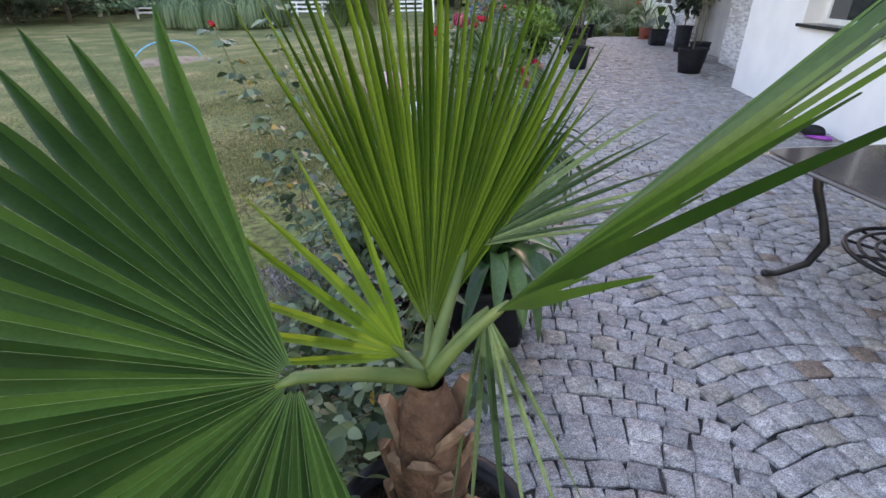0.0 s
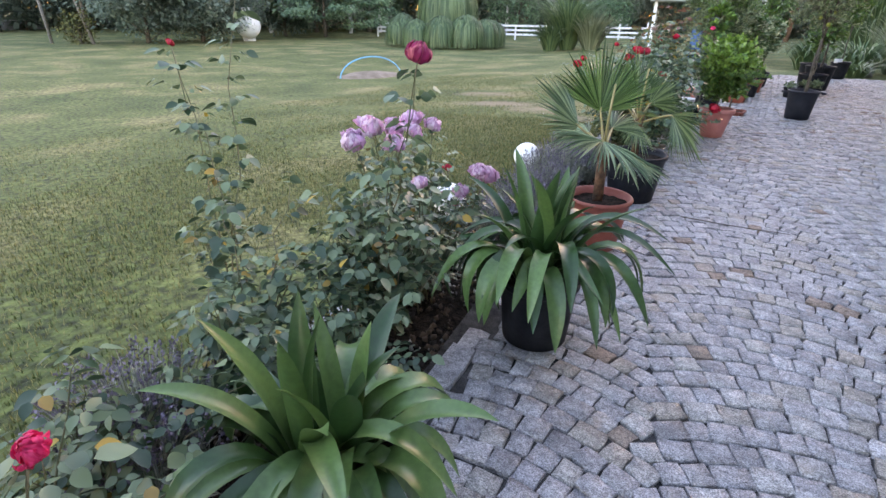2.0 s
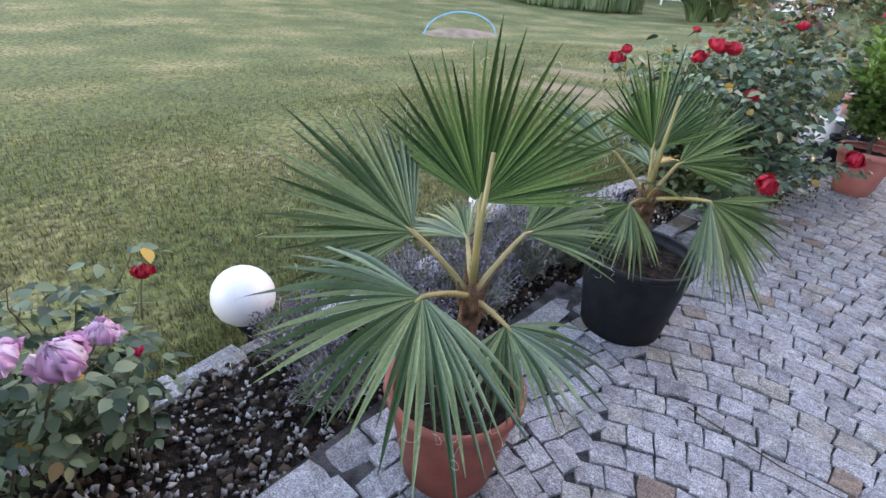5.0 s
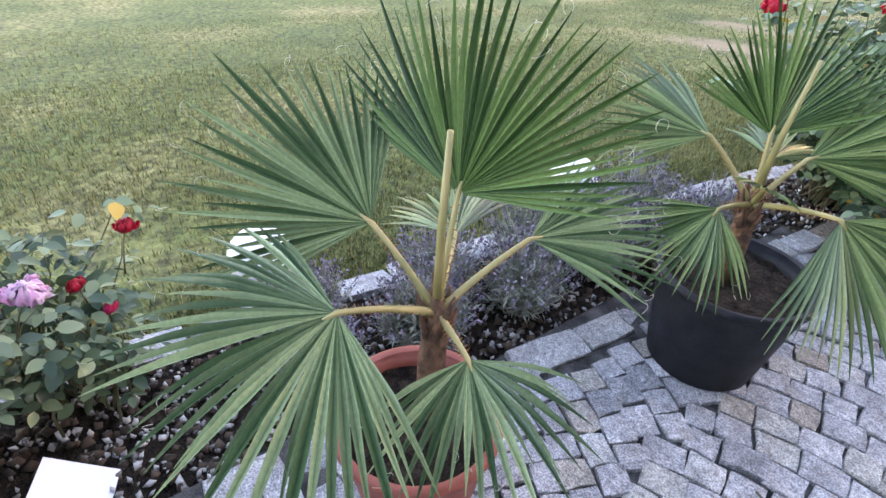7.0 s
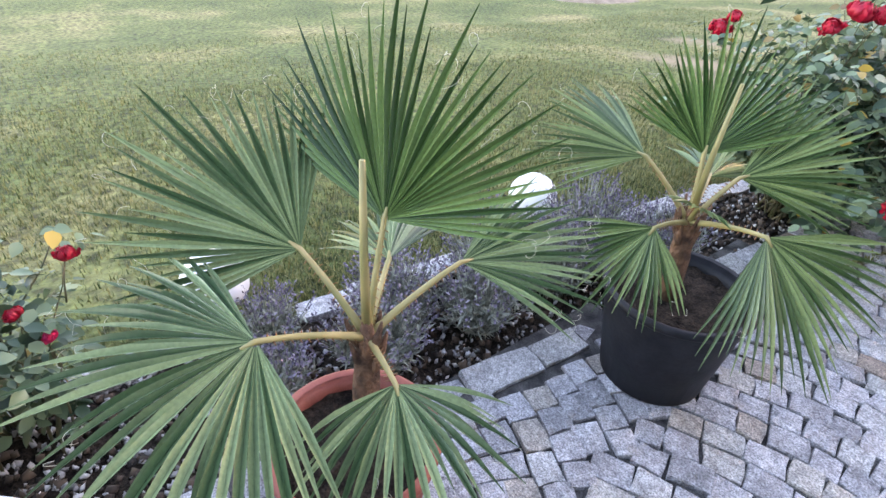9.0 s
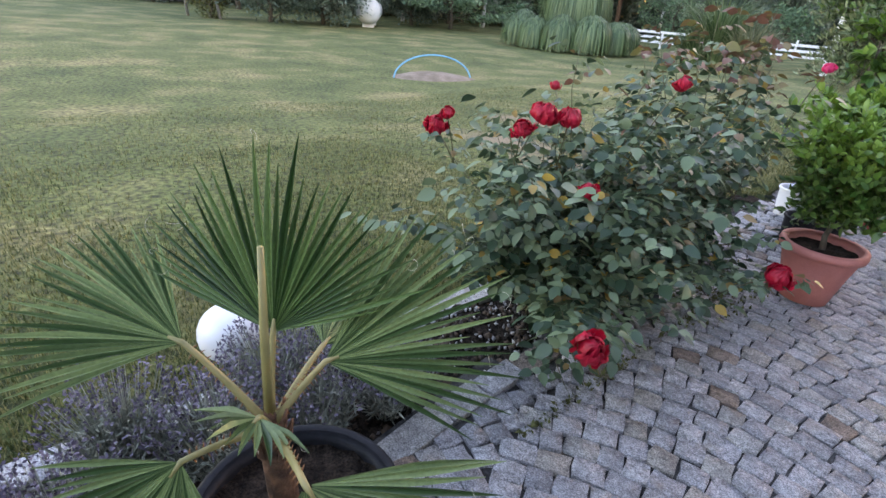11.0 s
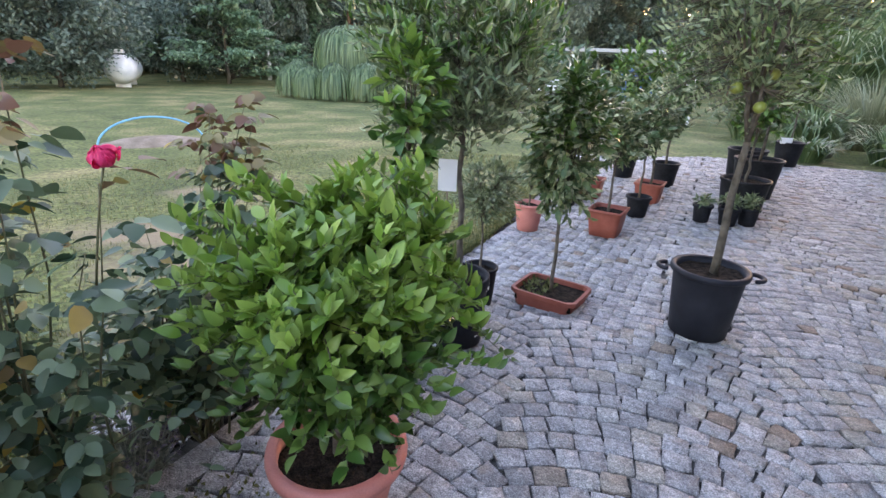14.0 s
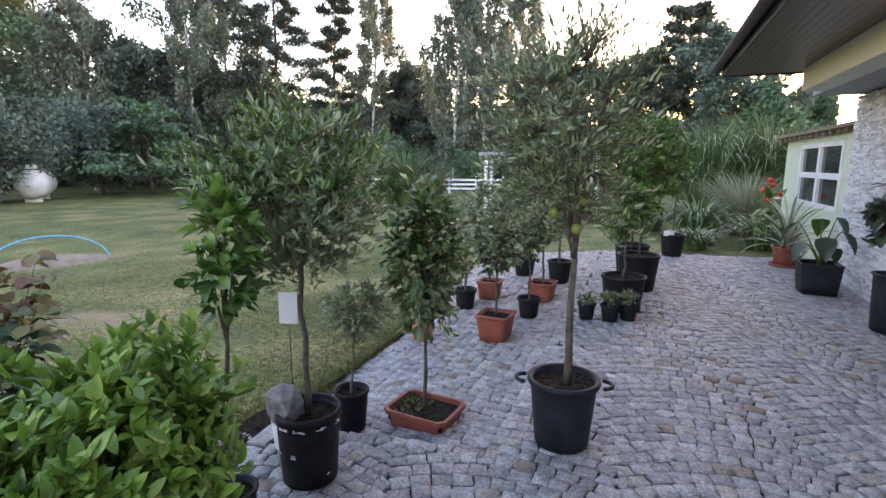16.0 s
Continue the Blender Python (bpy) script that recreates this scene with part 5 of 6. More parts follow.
e = thing("citrus_tree", (1.77, 11.14, -0.135), "slim variegated citrus tree in a low terracotta trough", "potted tree", TREES, turn=-14)
g = Geo()
prof = [(0.19, 0.0), (0.205, 0.01), (0.225, 0.13), (0.245, 0.135), (0.245, 0.165), (0.222, 0.165), (0.215, 0.12)]
g.lathe(prof, 32, square=0.95, close=True)
g.v = [(x * 1.0, y * 0.78, z) for x, y, z in g.v]
part("trough", g, M_TERRA, e, "low rectangular terracotta trough", smooth=False)
part("soil", Geo().box((-0.21, -0.16, 0.08), (0.21, 0.16, 0.135), 0.01), M_SOIL, e)
rg = np.random.default_rng(12)
mp = np.column_stack([rg.uniform(-0.2, 0.0, 160), rg.uniform(-0.14, 0.14, 160), np.full(160, 0.135)])
cloud("moss", *LEAF_FAR, mp, frames(rg.normal(size=(160, 3)) + np.array((0, 0, 0.8)), np.tile((0, 0, 1), (160, 1)), rg.uniform(0.02, 0.05, 160), 0.6, rg), M_MOSS, e)
crown(e, (0, 0, 0.12), (0.0, 0.0, 0.95), (0.0, -0.02, 1.22), (0.32, 0.32, 0.56), 330, 9, 0.07, LEAF_CITRUS, M_VARIEG, 34, new_mat=M_CITRUS, new_share=0.3, trunk_r=0.012, mains=10, up=0.3, lump=0.5)

# the white bucket and small black pot behind
e = thing("bucket", (1.09, 10.50, -0.02), "white plastic bucket filled with soil", "bucket")
pot(e, 0.27, 0.12, 0.095, M_WHITEP, 0.006, 0.02, 0.04, label="white plastic bucket")
e = thing("citrus_tree", (1.24, 9.74, 0), "slim large-leaved young citrus in a small black pot", "potted tree", TREES)
pot(e, 0.24, 0.11, 0.09, M_BLACK, 0.006, 0.02, 0.04, label="small black pot")
crown(e, (0, 0, 0.2), (0.02, 0.0, 1.08), (0.03, 0.0, 1.36), (0.18, 0.18, 0.30), 62, 8, 0.08, LEAF_CITRUS, M_CITRUS, 35, new_mat=M_CITRUS_NEW, new_share=0.2, trunk_r=0.011, mains=6, up=0.5)
e = thing("olive_shrub", (1.28, 10.98, -0.15), "small grey-green shrub in a black pot", "potted tree", TREES)
pot(e, 0.32, 0.12, 0.09, M_BLACK, 0.006, 0.02, 0.04, label="small black pot")
crown(e, (0, 0, 0.26), (-0.06, 0.2, 0.62), (-0.06, 0.26, 0.80), (0.30, 0.30, 0.26), 330, 10, 0.045, LEAF_OLIVE, M_OLIVE, 36, trunk_r=0.008, mains=7, up=0.4)


def potted(name, at, label, style, dims, mat, tree, seed, square=0.0, turn=0, group=TREES, pot_label=""):
    """A pot with a small tree: tree = (trunk top, crown height, radius, half height, leaf kind, number of twigs)."""
    z = paved_z(at[0], at[1])
    e = thing(name, (at[0], at[1], z), label, style, group, turn)
    h, rt, rb = dims
    pot(e, h, rt, rb, mat, 0.012, 0.03, 0.04, square=square, label=pot_label)
    if tree:
        top, cz, r, hz, (leaf, lmat, size), twigs = tree
        crown(e, (0, 0, h - 0.06), (0.0, 0.0, top), (0, 0, cz), (r, r, hz), twigs, 9, size, leaf, lmat, seed, trunk_r=0.006 + r * 0.02, mains=8, up=0.5)
    return e


CIT, OLI, VAR = (LEAF_CITRUS, M_CITRUS, 0.085), (LEAF_OLIVE, M_OLIVE, 0.07), (LEAF_CITRUS, M_VARIEG, 0.075)
potted("citrus_tree", (1.22, 12.95), "small plant in a round terracotta pot", "potted tree", (0.30, 0.15, 0.11), M_TERRA_PINK, (0.5, 0.62, 0.16, 0.16, OLI, 60), 41)
potted("citrus_tree", (2.02, 12.95), "leafy citrus in a ribbed square terracotta planter", "potted tree", (0.28, 0.165, 0.13), M_TERRA, (0.75, 1.0, 0.30, 0.36, VAR, 170), 42, 0.9, -12, pot_label="square terracotta planter")
potted("citrus_tree", (2.30, 13.75), "young citrus in a small black pot", "potted tree", (0.24, 0.13, 0.10), M_BLACK, (0.7, 1.05, 0.30, 0.36, VAR, 150), 43)
potted("citrus_tree", (2.42, 14.5), "citrus in a square terracotta planter", "potted tree", (0.26, 0.16, 0.13), M_TERRA, (0.8, 1.15, 0.36, 0.42, VAR, 180), 44, 0.9, -12)
potted("citrus_tree", (1.70, 14.7), "citrus in a square terracotta planter", "potted tree", (0.26, 0.15, 0.12), M_TERRA, (0.8, 1.2, 0.38, 0.45, VAR, 180), 45, 0.9, -8)
potted("citrus_tree", (1.45, 14.2), "bushy citrus in a black pot", "potted tree", (0.26, 0.14, 0.11), M_BLACK, (0.7, 1.1, 0.34, 0.4, OLI, 160), 46)
potted("citrus_tree", (2.62, 15.6), "dense citrus tree in a black pot", "potted tree", (0.34, 0.18, 0.14), M_BLACK, (1.0, 1.5, 0.45, 0.55, CIT, 240), 47)
potted("citrus_tree", (2.05, 16.2), "dense citrus tree in a black pot", "potted tree", (0.34, 0.18, 0.14), M_BLACK, (1.0, 1.45, 0.45, 0.55, CIT, 240), 48)
potted("seedling", (2.95, 13.65), "low seedlings in a small black pot", "potted plant", (0.19, 0.095, 0.075), M_BLACK, (0.25, 0.24, 0.08, 0.05, OLI, 20), 51, group="small black pots")
potted("seedling", (3.20, 13.62), "low seedlings in a small black pot", "potted plant", (0.19, 0.10, 0.08), M_BLACK, (0.25, 0.25, 0.10, 0.06, OLI, 26), 52, group="small black pots")
potted("seedling", (3.40, 13.72), "low seedlings in a small black pot", "potted plant", (0.19, 0.10, 0.08), M_BLACK, (0.25, 0.25, 0.10, 0.06, OLI, 24), 53, group="small black pots")
potted("citrus_tree", (3.38, 14.15), "citrus tree in a black pot", "potted tree", (0.42, 0.25, 0.20), M_BLACK, (0.85, 1.2, 0.34, 0.40, CIT, 110), 54)
potted("citrus_tree", (3.68, 15.25), "dark-leaved citrus tree in a tall black pot", "potted tree", (0.50, 0.28, 0.22), M_BLACK, (1.1, 1.75, 0.58, 0.68, CIT, 400), 55)
potted("citrus_tree", (3.72, 16.3), "dark-leaved citrus tree in a black pot", "potted tree", (0.48, 0.26, 0.21), M_BLACK, (1.2, 1.85, 0.55, 0.7, CIT, 360), 56)
e = potted("citrus_tree", (4.68, 18.25), "slim tree in a black pot with a white label", "potted tree", (0.42, 0.22, 0.17), M_BLACK, (1.3, 1.75, 0.34, 0.5, CIT, 130), 57)
part("label", Geo().box((-0.2, -0.2, 0.40), (-0.02, -0.19, 0.50), 0.002), M_WHITEP, e, "white plastic label")
# by the house
potted("citrus_tree", (4.72, 10.35), "old tree with a thick trunk in a black pot", "potted tree", (0.45, 0.27, 0.20), M_BLACK, (1.5, 2.0, 0.45, 0.45, OLI, 150), 61)
potted("citrus_tree", (5.55, 11.9), "small tree in a black pot", "potted tree", (0.42, 0.21, 0.16), M_BLACK, (1.2, 1.6, 0.36, 0.45, OLI, 120), 62)
e = potted("dark_shrub", (6.02, 13.95), "dark-leaved shrub in a tall grey planter", "potted plant", (0.62, 0.19, 0.16), M_ANTHR, (0.95, 1.22, 0.34, 0.42, (LEAF_CITRUS, M_DARKLEAF, 0.15), 60), 63, 0.3)
e = thing("elephant_ear_plant", (6.05, 15.68, 0), "broad-leaved plant in a square dark planter", "potted plant", turn=-10)
b = pot(e, 0.42, 0.235, 0.20, M_ANTHR, 0.006, 0.02, 0.05, square=0.92, label="square anthracite planter")
rg = np.random.default_rng(64)
heart = leaf_template(0.72, 0.12, 0.3, 6, 1.0)
for k, (az, ln, hz, sz) in enumerate(((0.2, 0.22, 0.85, 0.36), (1.5, 0.18, 1.0, 0.30), (2.6, 0.30, 0.95, 0.34), (3.7, 0.25, 0.7, 0.30), (4.6, 0.28, 0.8, 0.34), (5.5, 0.15, 1.05, 0.28), (3.1, 0.1, 0.6, 0.24), (0.9, 0.3, 0.6, 0.26))):
    tip = np.array((ln * math.cos(az), ln * math.sin(az), hz))
    g = Geo().tube(bend((0, 0, 0.38), tip, 0.05, 5), [0.014, 0.012, 0.011, 0.009, 0.008, 0.006], 6)
    st = part("stalk", g, M_PETIOLE_GREEN, e)
    d = np.array([[math.cos(az) * 0.6, math.sin(az) * 0.6, -0.55]])
    cloud("leaf", *heart, [tip], frames(d, [[math.cos(az), math.sin(az), 0.7]], [sz], 0.1, rg), M_PALM_DARK if k == 1 else M_DARKLEAF, st, smooth=True)
e = thing("dracaena", (6.38, 17.65, 0), "striped spiky dracaena in a terracotta pot on a saucer", "potted plant")
pot(e, 0.34, 0.20, 0.15, M_TERRA, 0.012, 0.035, 0.04, square=0.3, label="red terracotta pot")
part("saucer", Geo().lathe([(0.19, 0.0), (0.235, 0.01), (0.24, 0.045), (0.228, 0.045), (0.2, 0.02)], 32, close=True), M_TERRA, e)
M_STRIPE = material("striped_spiky_leaf", ((0.08, 0.13, 0.06), (0.46, 0.48, 0.34)), 0.45, 6, random_mix=0.9, translucent=0.15)
for k in range(54):
    q = k / 54
    strap(e, (0.03 * math.cos(k * 2.4), 0.03 * math.sin(k * 2.4), 0.32 + 0.2 * q), k * 2.4, rg.uniform(0.68, 0.92), 0.04, 1.35 - 1.25 * (1 - q) + rg.normal(0, 0.1), 0.9 + rg.normal(0, 0.2), M_STRIPE, 640 + k)

# ---- roses and lavender in the bed ----
ROSES = "roses in the bed"
rr = np.random.default_rng(90)


def around(c, spread_xy, z0, z1, n):
    return [(c[0] + rr.normal(0, spread_xy[0]), c[1] + rr.normal(0, spread_xy[1]), rr.uniform(z0, z1)) for _ in range(n)]


rose_bush("rose_bush", (-0.25, 1.45, -0.05), around((-0.25, 1.45), (0.16, 0.3), 0.35, 0.62, 20) + [(-0.02, 1.36, 0.78), (0.05, 1.52, 0.76)],
          "low leafy rose with crimson-pink blooms", ROSES, 0.052, 13, 1, [((-0.01, 1.35, 0.81), 0.12, M_PINKRED, "open crimson-pink rose"), ((0.06, 1.53, 0.80), 0.055, M_PINKRED, "crimson-pink bud")])
rose_bush("rose_bush", (-0.40, 2.35, -0.05), around((-0.42, 2.4), (0.18, 0.25), 0.3, 0.6, 14) + [(-0.55, 2.9, 0.75), (-0.75, 2.7, 0.7)],
          "sprawling leafy rose at the lawn's edge", ROSES, 0.050, 15, 2)
rose_bush("rose_bush", (-0.62, 2.62, -0.05), [(-0.87, 3.07, 1.50), (-1.18, 2.96, 1.29), (-1.05, 2.92, 1.05), (-0.95, 2.7, 0.55)],
          "rose with three tall thin canes", ROSES, 0.056, 21, 22, [((-1.18, 2.96, 1.31), 0.035, M_RED, "small red bud")])
rose_bush("rose_bush", (-0.22, 3.05, -0.05), around((-0.2, 3.0), (0.16, 0.2), 0.4, 0.75, 14) + [(0.12, 2.8, 1.28), (0.0, 2.85, 1.0)],
          "rose with one large faded magenta bloom", ROSES, 0.054, 18, 3, [((0.13, 2.80, 1.33), 0.076, M_MAGENTA, "large faded magenta rose")])
rose_bush("rose_bush", (-0.12, 2.62, -0.05), around((-0.18, 2.65), (0.16, 0.22), 0.22, 0.5, 18), "low leafy rose without blooms", ROSES, 0.046, 10, 8)
rose_bush("rose_bush", (-0.38, 3.30, -0.05), around((-0.38, 3.2), (0.14, 0.24), 0.3, 0.65, 16), "bushy green rose at the lawn's edge", ROSES, 0.046, 9, 9)
rose_bush("rose_bush", (-0.45, 1.75, -0.05), around((-0.45, 1.7), (0.14, 0.26), 0.25, 0.5, 14), "low leafy rose without blooms", ROSES, 0.048, 11, 10)
rose_bush("rose_bush", (-0.38, 3.78, -0.05), around((-0.42, 3.75), (0.16, 0.2), 0.35, 0.72, 20), "leafy rose with grey-green foliage", ROSES, 0.048, 9, 11)
lil = [((-0.36, 3.12, 0.93), 0.098), ((-0.30, 3.20, 0.98), 0.086), ((-0.38, 3.30, 0.97), 0.103), ((-0.28, 3.36, 0.88), 0.092), ((-0.36, 3.50, 0.92), 0.098), ((-0.28, 3.56, 0.90), 0.081), ((-0.34, 3.64, 0.94), 0.103), ((-0.26, 3.74, 0.90), 0.075),
       ((0.02, 3.72, 0.69), 0.086), ((0.04, 3.82, 0.64), 0.098), ((-0.05, 3.66, 0.58), 0.069), ((-0.12, 3.30, 0.72), 0.069), ((-0.02, 3.92, 0.62), 0.069)]
lil = [(p, s * 1.08) for p, s in lil]
rose_bush("rose_bush", (-0.22, 3.50, -0.05), [tuple(np.array(p) - (0, 0, 0.05)) for p, s in lil] + around((-0.2, 3.5), (0.14, 0.22), 0.35, 0.7, 10),
          "rose bush with clusters of lilac blooms", ROSES, 0.045, 9, 4, [(p, s, M_LILAC, "lilac rose") for p, s in lil])
rose_bush("rose_bush", (-0.20, 3.98, -0.05), [(-0.33, 4.12, 0.52), (-0.28, 3.98, 0.42), (-0.24, 4.02, 0.36), (-0.15, 3.9, 0.5), (-0.35, 3.85, 0.55), (-0.1, 4.05, 0.4)],
          "small rose with dark red blooms", ROSES, 0.05, 8, 5, [((-0.34, 4.14, 0.55), 0.055, M_RED, "dark red rose"), ((-0.29, 3.97, 0.43), 0.05, M_RED, "dark red rose"), ((-0.23, 4.03, 0.36), 0.045, M_PINKRED, "crimson bud")])
red = [((-0.11, 7.10, 0.96), 0.10), ((-0.07, 7.13, 1.02), 0.07), ((0.40, 7.02, 1.06), 0.08), ((0.48, 7.03, 1.13), 0.10), ((0.55, 7.10, 1.12), 0.09), ((1.00, 6.60, 0.57), 0.10), ((1.33, 7.75, 0.52), 0.11), ((0.75, 6.95, 0.92), 0.07),
       ((0.80, 7.5, 1.25), 0.06), ((0.62, 8.2, 1.20), 0.06), ((0.2, 7.6, 1.15), 0.05)]
big = around((0.95, 8.42), (0.16, 0.16), 0.25, 0.6, 7) + around((1.22, 8.3), (0.10, 0.12), 0.22, 0.45, 5) + around((0.55, 7.35), (0.30, 0.38), 0.45, 1.12, 62) + around((0.62, 7.95), (0.22, 0.26), 0.6, 1.40, 20) + around((0.72, 8.1), (0.16, 0.20), 0.25, 0.95, 13) + around((0.35, 8.3), (0.2, 0.25), 0.4, 1.0, 8) + [(1.0, 6.6, 0.52), (1.33, 7.75, 0.47), (0.95, 6.9, 0.35), (1.1, 7.2, 0.4), (1.15, 7.6, 0.35), (0.9, 6.75, 0.25)]
rose_bush("rose_bush", (0.38, 7.55, -0.05), big, "large dense rose bush with deep red blooms", ROSES, 0.054, 26, 6, [(p, s, M_RED, "deep red rose") for p, s in red], young=0.2, yellow=0.035, spread_leaf=1.5)
rose_bush("rose_bush", (0.80, 8.42, -0.05), [(0.86, 8.5, 1.57), (0.80, 8.45, 1.5), (0.70, 8.5, 1.56), (0.60, 8.5, 1.58), (0.56, 8.45, 1.48), (0.62, 8.2, 1.41), (0.5, 8.25, 1.38), (0.9, 8.4, 1.42), (1.14, 8.47, 1.26), (1.08, 8.45, 1.1)] + [(0.3, 8.3, 1.36), (0.45, 8.1, 1.44), (0.75, 8.3, 1.3)], "tall upright rose shoots with pinkish young leaves", ROSES, 0.060, 15, 12, [((1.16, 8.48, 1.32), 0.055, M_PINKRED, "small crimson rose")], young=1.0, yellow=0.05, spread_leaf=1.15)
rose_bush("rose_bush", (0.62, 9.05, -0.05), around((0.65, 9.0), (0.14, 0.2), 0.5, 1.05, 16) + [(0.64, 9.36, 1.30), (0.76, 9.37, 1.38), (0.70, 9.3, 1.22), (0.85, 9.3, 1.15), (0.58, 9.3, 1.2), (0.80, 9.35, 1.30), (0.66, 9.28, 1.34)], "thin rose with reddish young shoots", ROSES, 0.060, 24, 7, [], young=0.9)


def lavender(at, r, h, n, seed, label="grey-green lavender with faded violet flower spikes"):
    rng = np.random.default_rng(seed)
    e = thing("lavender", (at[0], at[1], -0.05), label, "lavender", "lavender in the bed")
    g, spikes, sm = Geo(), [], []
    lp, ld = [], []
    for k in range(n):
        a = rng.uniform(0, 6.28)
        q = rng.random() ** 0.6
        tip = np.array((r * q * math.cos(a), r * q * math.sin(a), h * rng.uniform(0.7, 1.1) * (1 - 0.35 * q * q)))
        foot = np.array((tip[0] * 0.35, tip[1] * 0.35, 0.0))
        g.tube([foot, (foot + tip) / 2 + np.array((0, 0, 0.02)), tip], [0.002, 0.0016, 0.0012], 3, False)
        for j in range(5):
            spikes.append(tip + unit(tip - foot) * (0.012 * j - 0.03))
            sm.append(unit(rng.normal(size=3) + 1.5 * unit(tip - foot)))
        for j in range(14):
            t = rng.uniform(0.08, 0.72)
            lp.append(foot + (tip - foot) * t)
            ld.append(unit(rng.normal(size=3) * 0.7 + np.array((0, 0, 0.8))))
    tagged(part("stem", g, M_LAV, e, smooth=False), kind="stuff")
    n1 = len(spikes)
    tagged(cloud("bloom", *LEAF_FAR, spikes, frames(sm, np.tile((0, 0, 1.0), (n1, 1)), np.full(n1, 0.018), 0.8, rng), M_LAVF, e, "faded violet spikes"), kind="stuff")
    tagged(cloud("leaves", *LEAF_NEEDLE, lp, frames(ld, np.tile((0, 0, 1.0), (len(lp), 1)), rng.uniform(0.03, 0.06, len(lp)), 0.6, rng), M_LAV, e), kind="stuff")
    return e


for k, (x, y, r, h, n) in enumerate(((-0.55, 2.02, 0.30, 0.46, 330), (-0.36, 1.92, 0.22, 0.40, 200), (-0.05, 2.5, 0.18, 0.3, 110), (-0.22, 4.62, 0.20, 0.28, 150), (0.05, 4.55, 0.18, 0.24, 130), (0.05, 4.95, 0.22, 0.32, 190), (-0.12, 5.15, 0.22, 0.34, 190), (0.10, 5.40, 0.22, 0.34, 190), (-0.10, 5.62, 0.22, 0.42, 190), (0.12, 5.85, 0.22, 0.42, 200), (0.02, 6.15, 0.24, 0.46, 210), (0.22, 6.15, 0.2, 0.42, 150), (0.30, 6.45, 0.2, 0.4, 130), (0.58, 8.75, 0.2, 0.38, 130), (0.55, 9.45, 0.22, 0.40, 150))):
    lavender((x, y), r, h, n, 300 + k)

# bed furniture: globe lamps on spikes, label, small spot covers
for x, y, z, r in ((-0.49, 4.53, 0.18, 0.13), (-0.34, 6.13, 0.16, 0.13), (0.28, 10.62, 0.24, 0.13)):
    e = thing("globe_lamp", (x, y, -0.1), "white opal globe garden lamp on a black spike", "garden lamp", "globe lamps along the bed")
    part("globe", Geo().ball((0, 0, z + 0.1), r, 12), M_GLOBE, e)
    part("collar", Geo().lathe([(0.03, z + 0.1 - r - 0.05), (0.045, z + 0.1 - r - 0.02), (0.05, z + 0.1 - r + 0.012)], 16), M_BLACK, e)
    part("spike", Geo().tube([(0, 0, -0.1), (0, 0, z + 0.1 - r - 0.02)], 0.012, 8), M_BLACK, e)
e = thing("plant_tag", (0.075, 3.88, -0.045), "white plastic plant tag stuck slanting in the soil", "label", turn=-20)
g = Geo().box((-0.065, -0.002, 0), (0.065, 0.002, 0.20), 0.001)
ob = part("sheet", g, M_WHITEP, e, smooth=False)
ob.matrix_basis = pose(0, 0, 0, 52, 0, 0)
for k in range(5):
    w_ = (0.045, 0.038, 0.05, 0.03, 0.042)[k]
    part("print_line", Geo().box((-0.05, -0.0036, 0.16 - 0.024 * k), (-0.05 + 2 * w_, -0.0022, 0.166 - 0.024 * k)), M_DRIP, ob, "faint grey print", smooth=False)
for x, y in ((0.55, 4.30), (0.42, 4.06)):
    e = thing("ground_light", (x, y, 0.004), "round metal ground light with frosted glass on the paving", "garden lamp", "round ground lights")
    part("ring", Geo().lathe([(0.058, 0), (0.062, 0.012), (0.058, 0.026), (0.046, 0.028), (0.044, 0.02)], 28, close=True), M_DRIP, e)
    part("lens", Geo().lathe([(0.044, 0.02), (0.03, 0.023), (0.001, 0.024)], 28), M_WHITEP, e)
e = thing("twig", (1.0, 5.35, 0.02), "thin dry brown twig lying on the paving", "twig")
part("stem", Geo().tube([(0.12, 0.05, 0.0), (0.45, -0.02, 0.012), (0.85, 0.0, 0.004)], [0.004, 0.003, 0.002], 5), M_BARK, e)
sy_ = rr.uniform(6.7, 8.5, 420)
mp = np.vstack([np.column_stack([rr.normal(1.02, 0.09, 700), rr.normal(8.55, 0.22, 700), np.full(700, -0.004)]), np.column_stack([0.80 + 0.153 * (sy_ - 6.75) + rr.normal(0, 0.012, 420), sy_ + 0.05 * np.sin(sy_ * 9), np.full(420, -0.006)])])
tagged(cloud("moss", *LEAF_FAR, mp, frames(rr.normal(size=(1120, 3)) + np.array((0, 0, 1.2)), np.tile((0, 0, 1), (1120, 1)), rr.uniform(0.012, 0.036, 1120), 0.6, rr), M_MOSS), "low moss and weeds between the setts", "moss", kind="stuff")

# ---- on the lawn ----
e = thing("pipe_arch", (-8.65, 16.75, ground_z(-8.65, 16.75)), "bent blue plastic pipe standing as an arch over bare earth", "pipe", turn=59)
g = Geo()
g.tube([(1.15 * math.cos(math.pi * k / 20), 0, 0.66 * math.sin(math.pi * k / 20) - 0.03) for k in range(21)], 0.023, 8)
part("pipe", g, M_HOSE, e)
g = Geo()
mv = [(0, 0, 0.16)]
for j in range(1, 6):
    for k in range(24):
        a = 2 * math.pi * k / 24
        r = j / 5 * (1 + 0.18 * noise.noise(Vector((math.cos(a), math.sin(a), 5))))
        mv.append((1.25 * r * math.cos(a), 0.8 * r * math.sin(a), 0.16 * (1 - (j / 5) ** 2) - 0.01 + 0.03 * noise.noise(Vector((3 * math.cos(a) * j, 3 * math.sin(a) * j, 2)))))
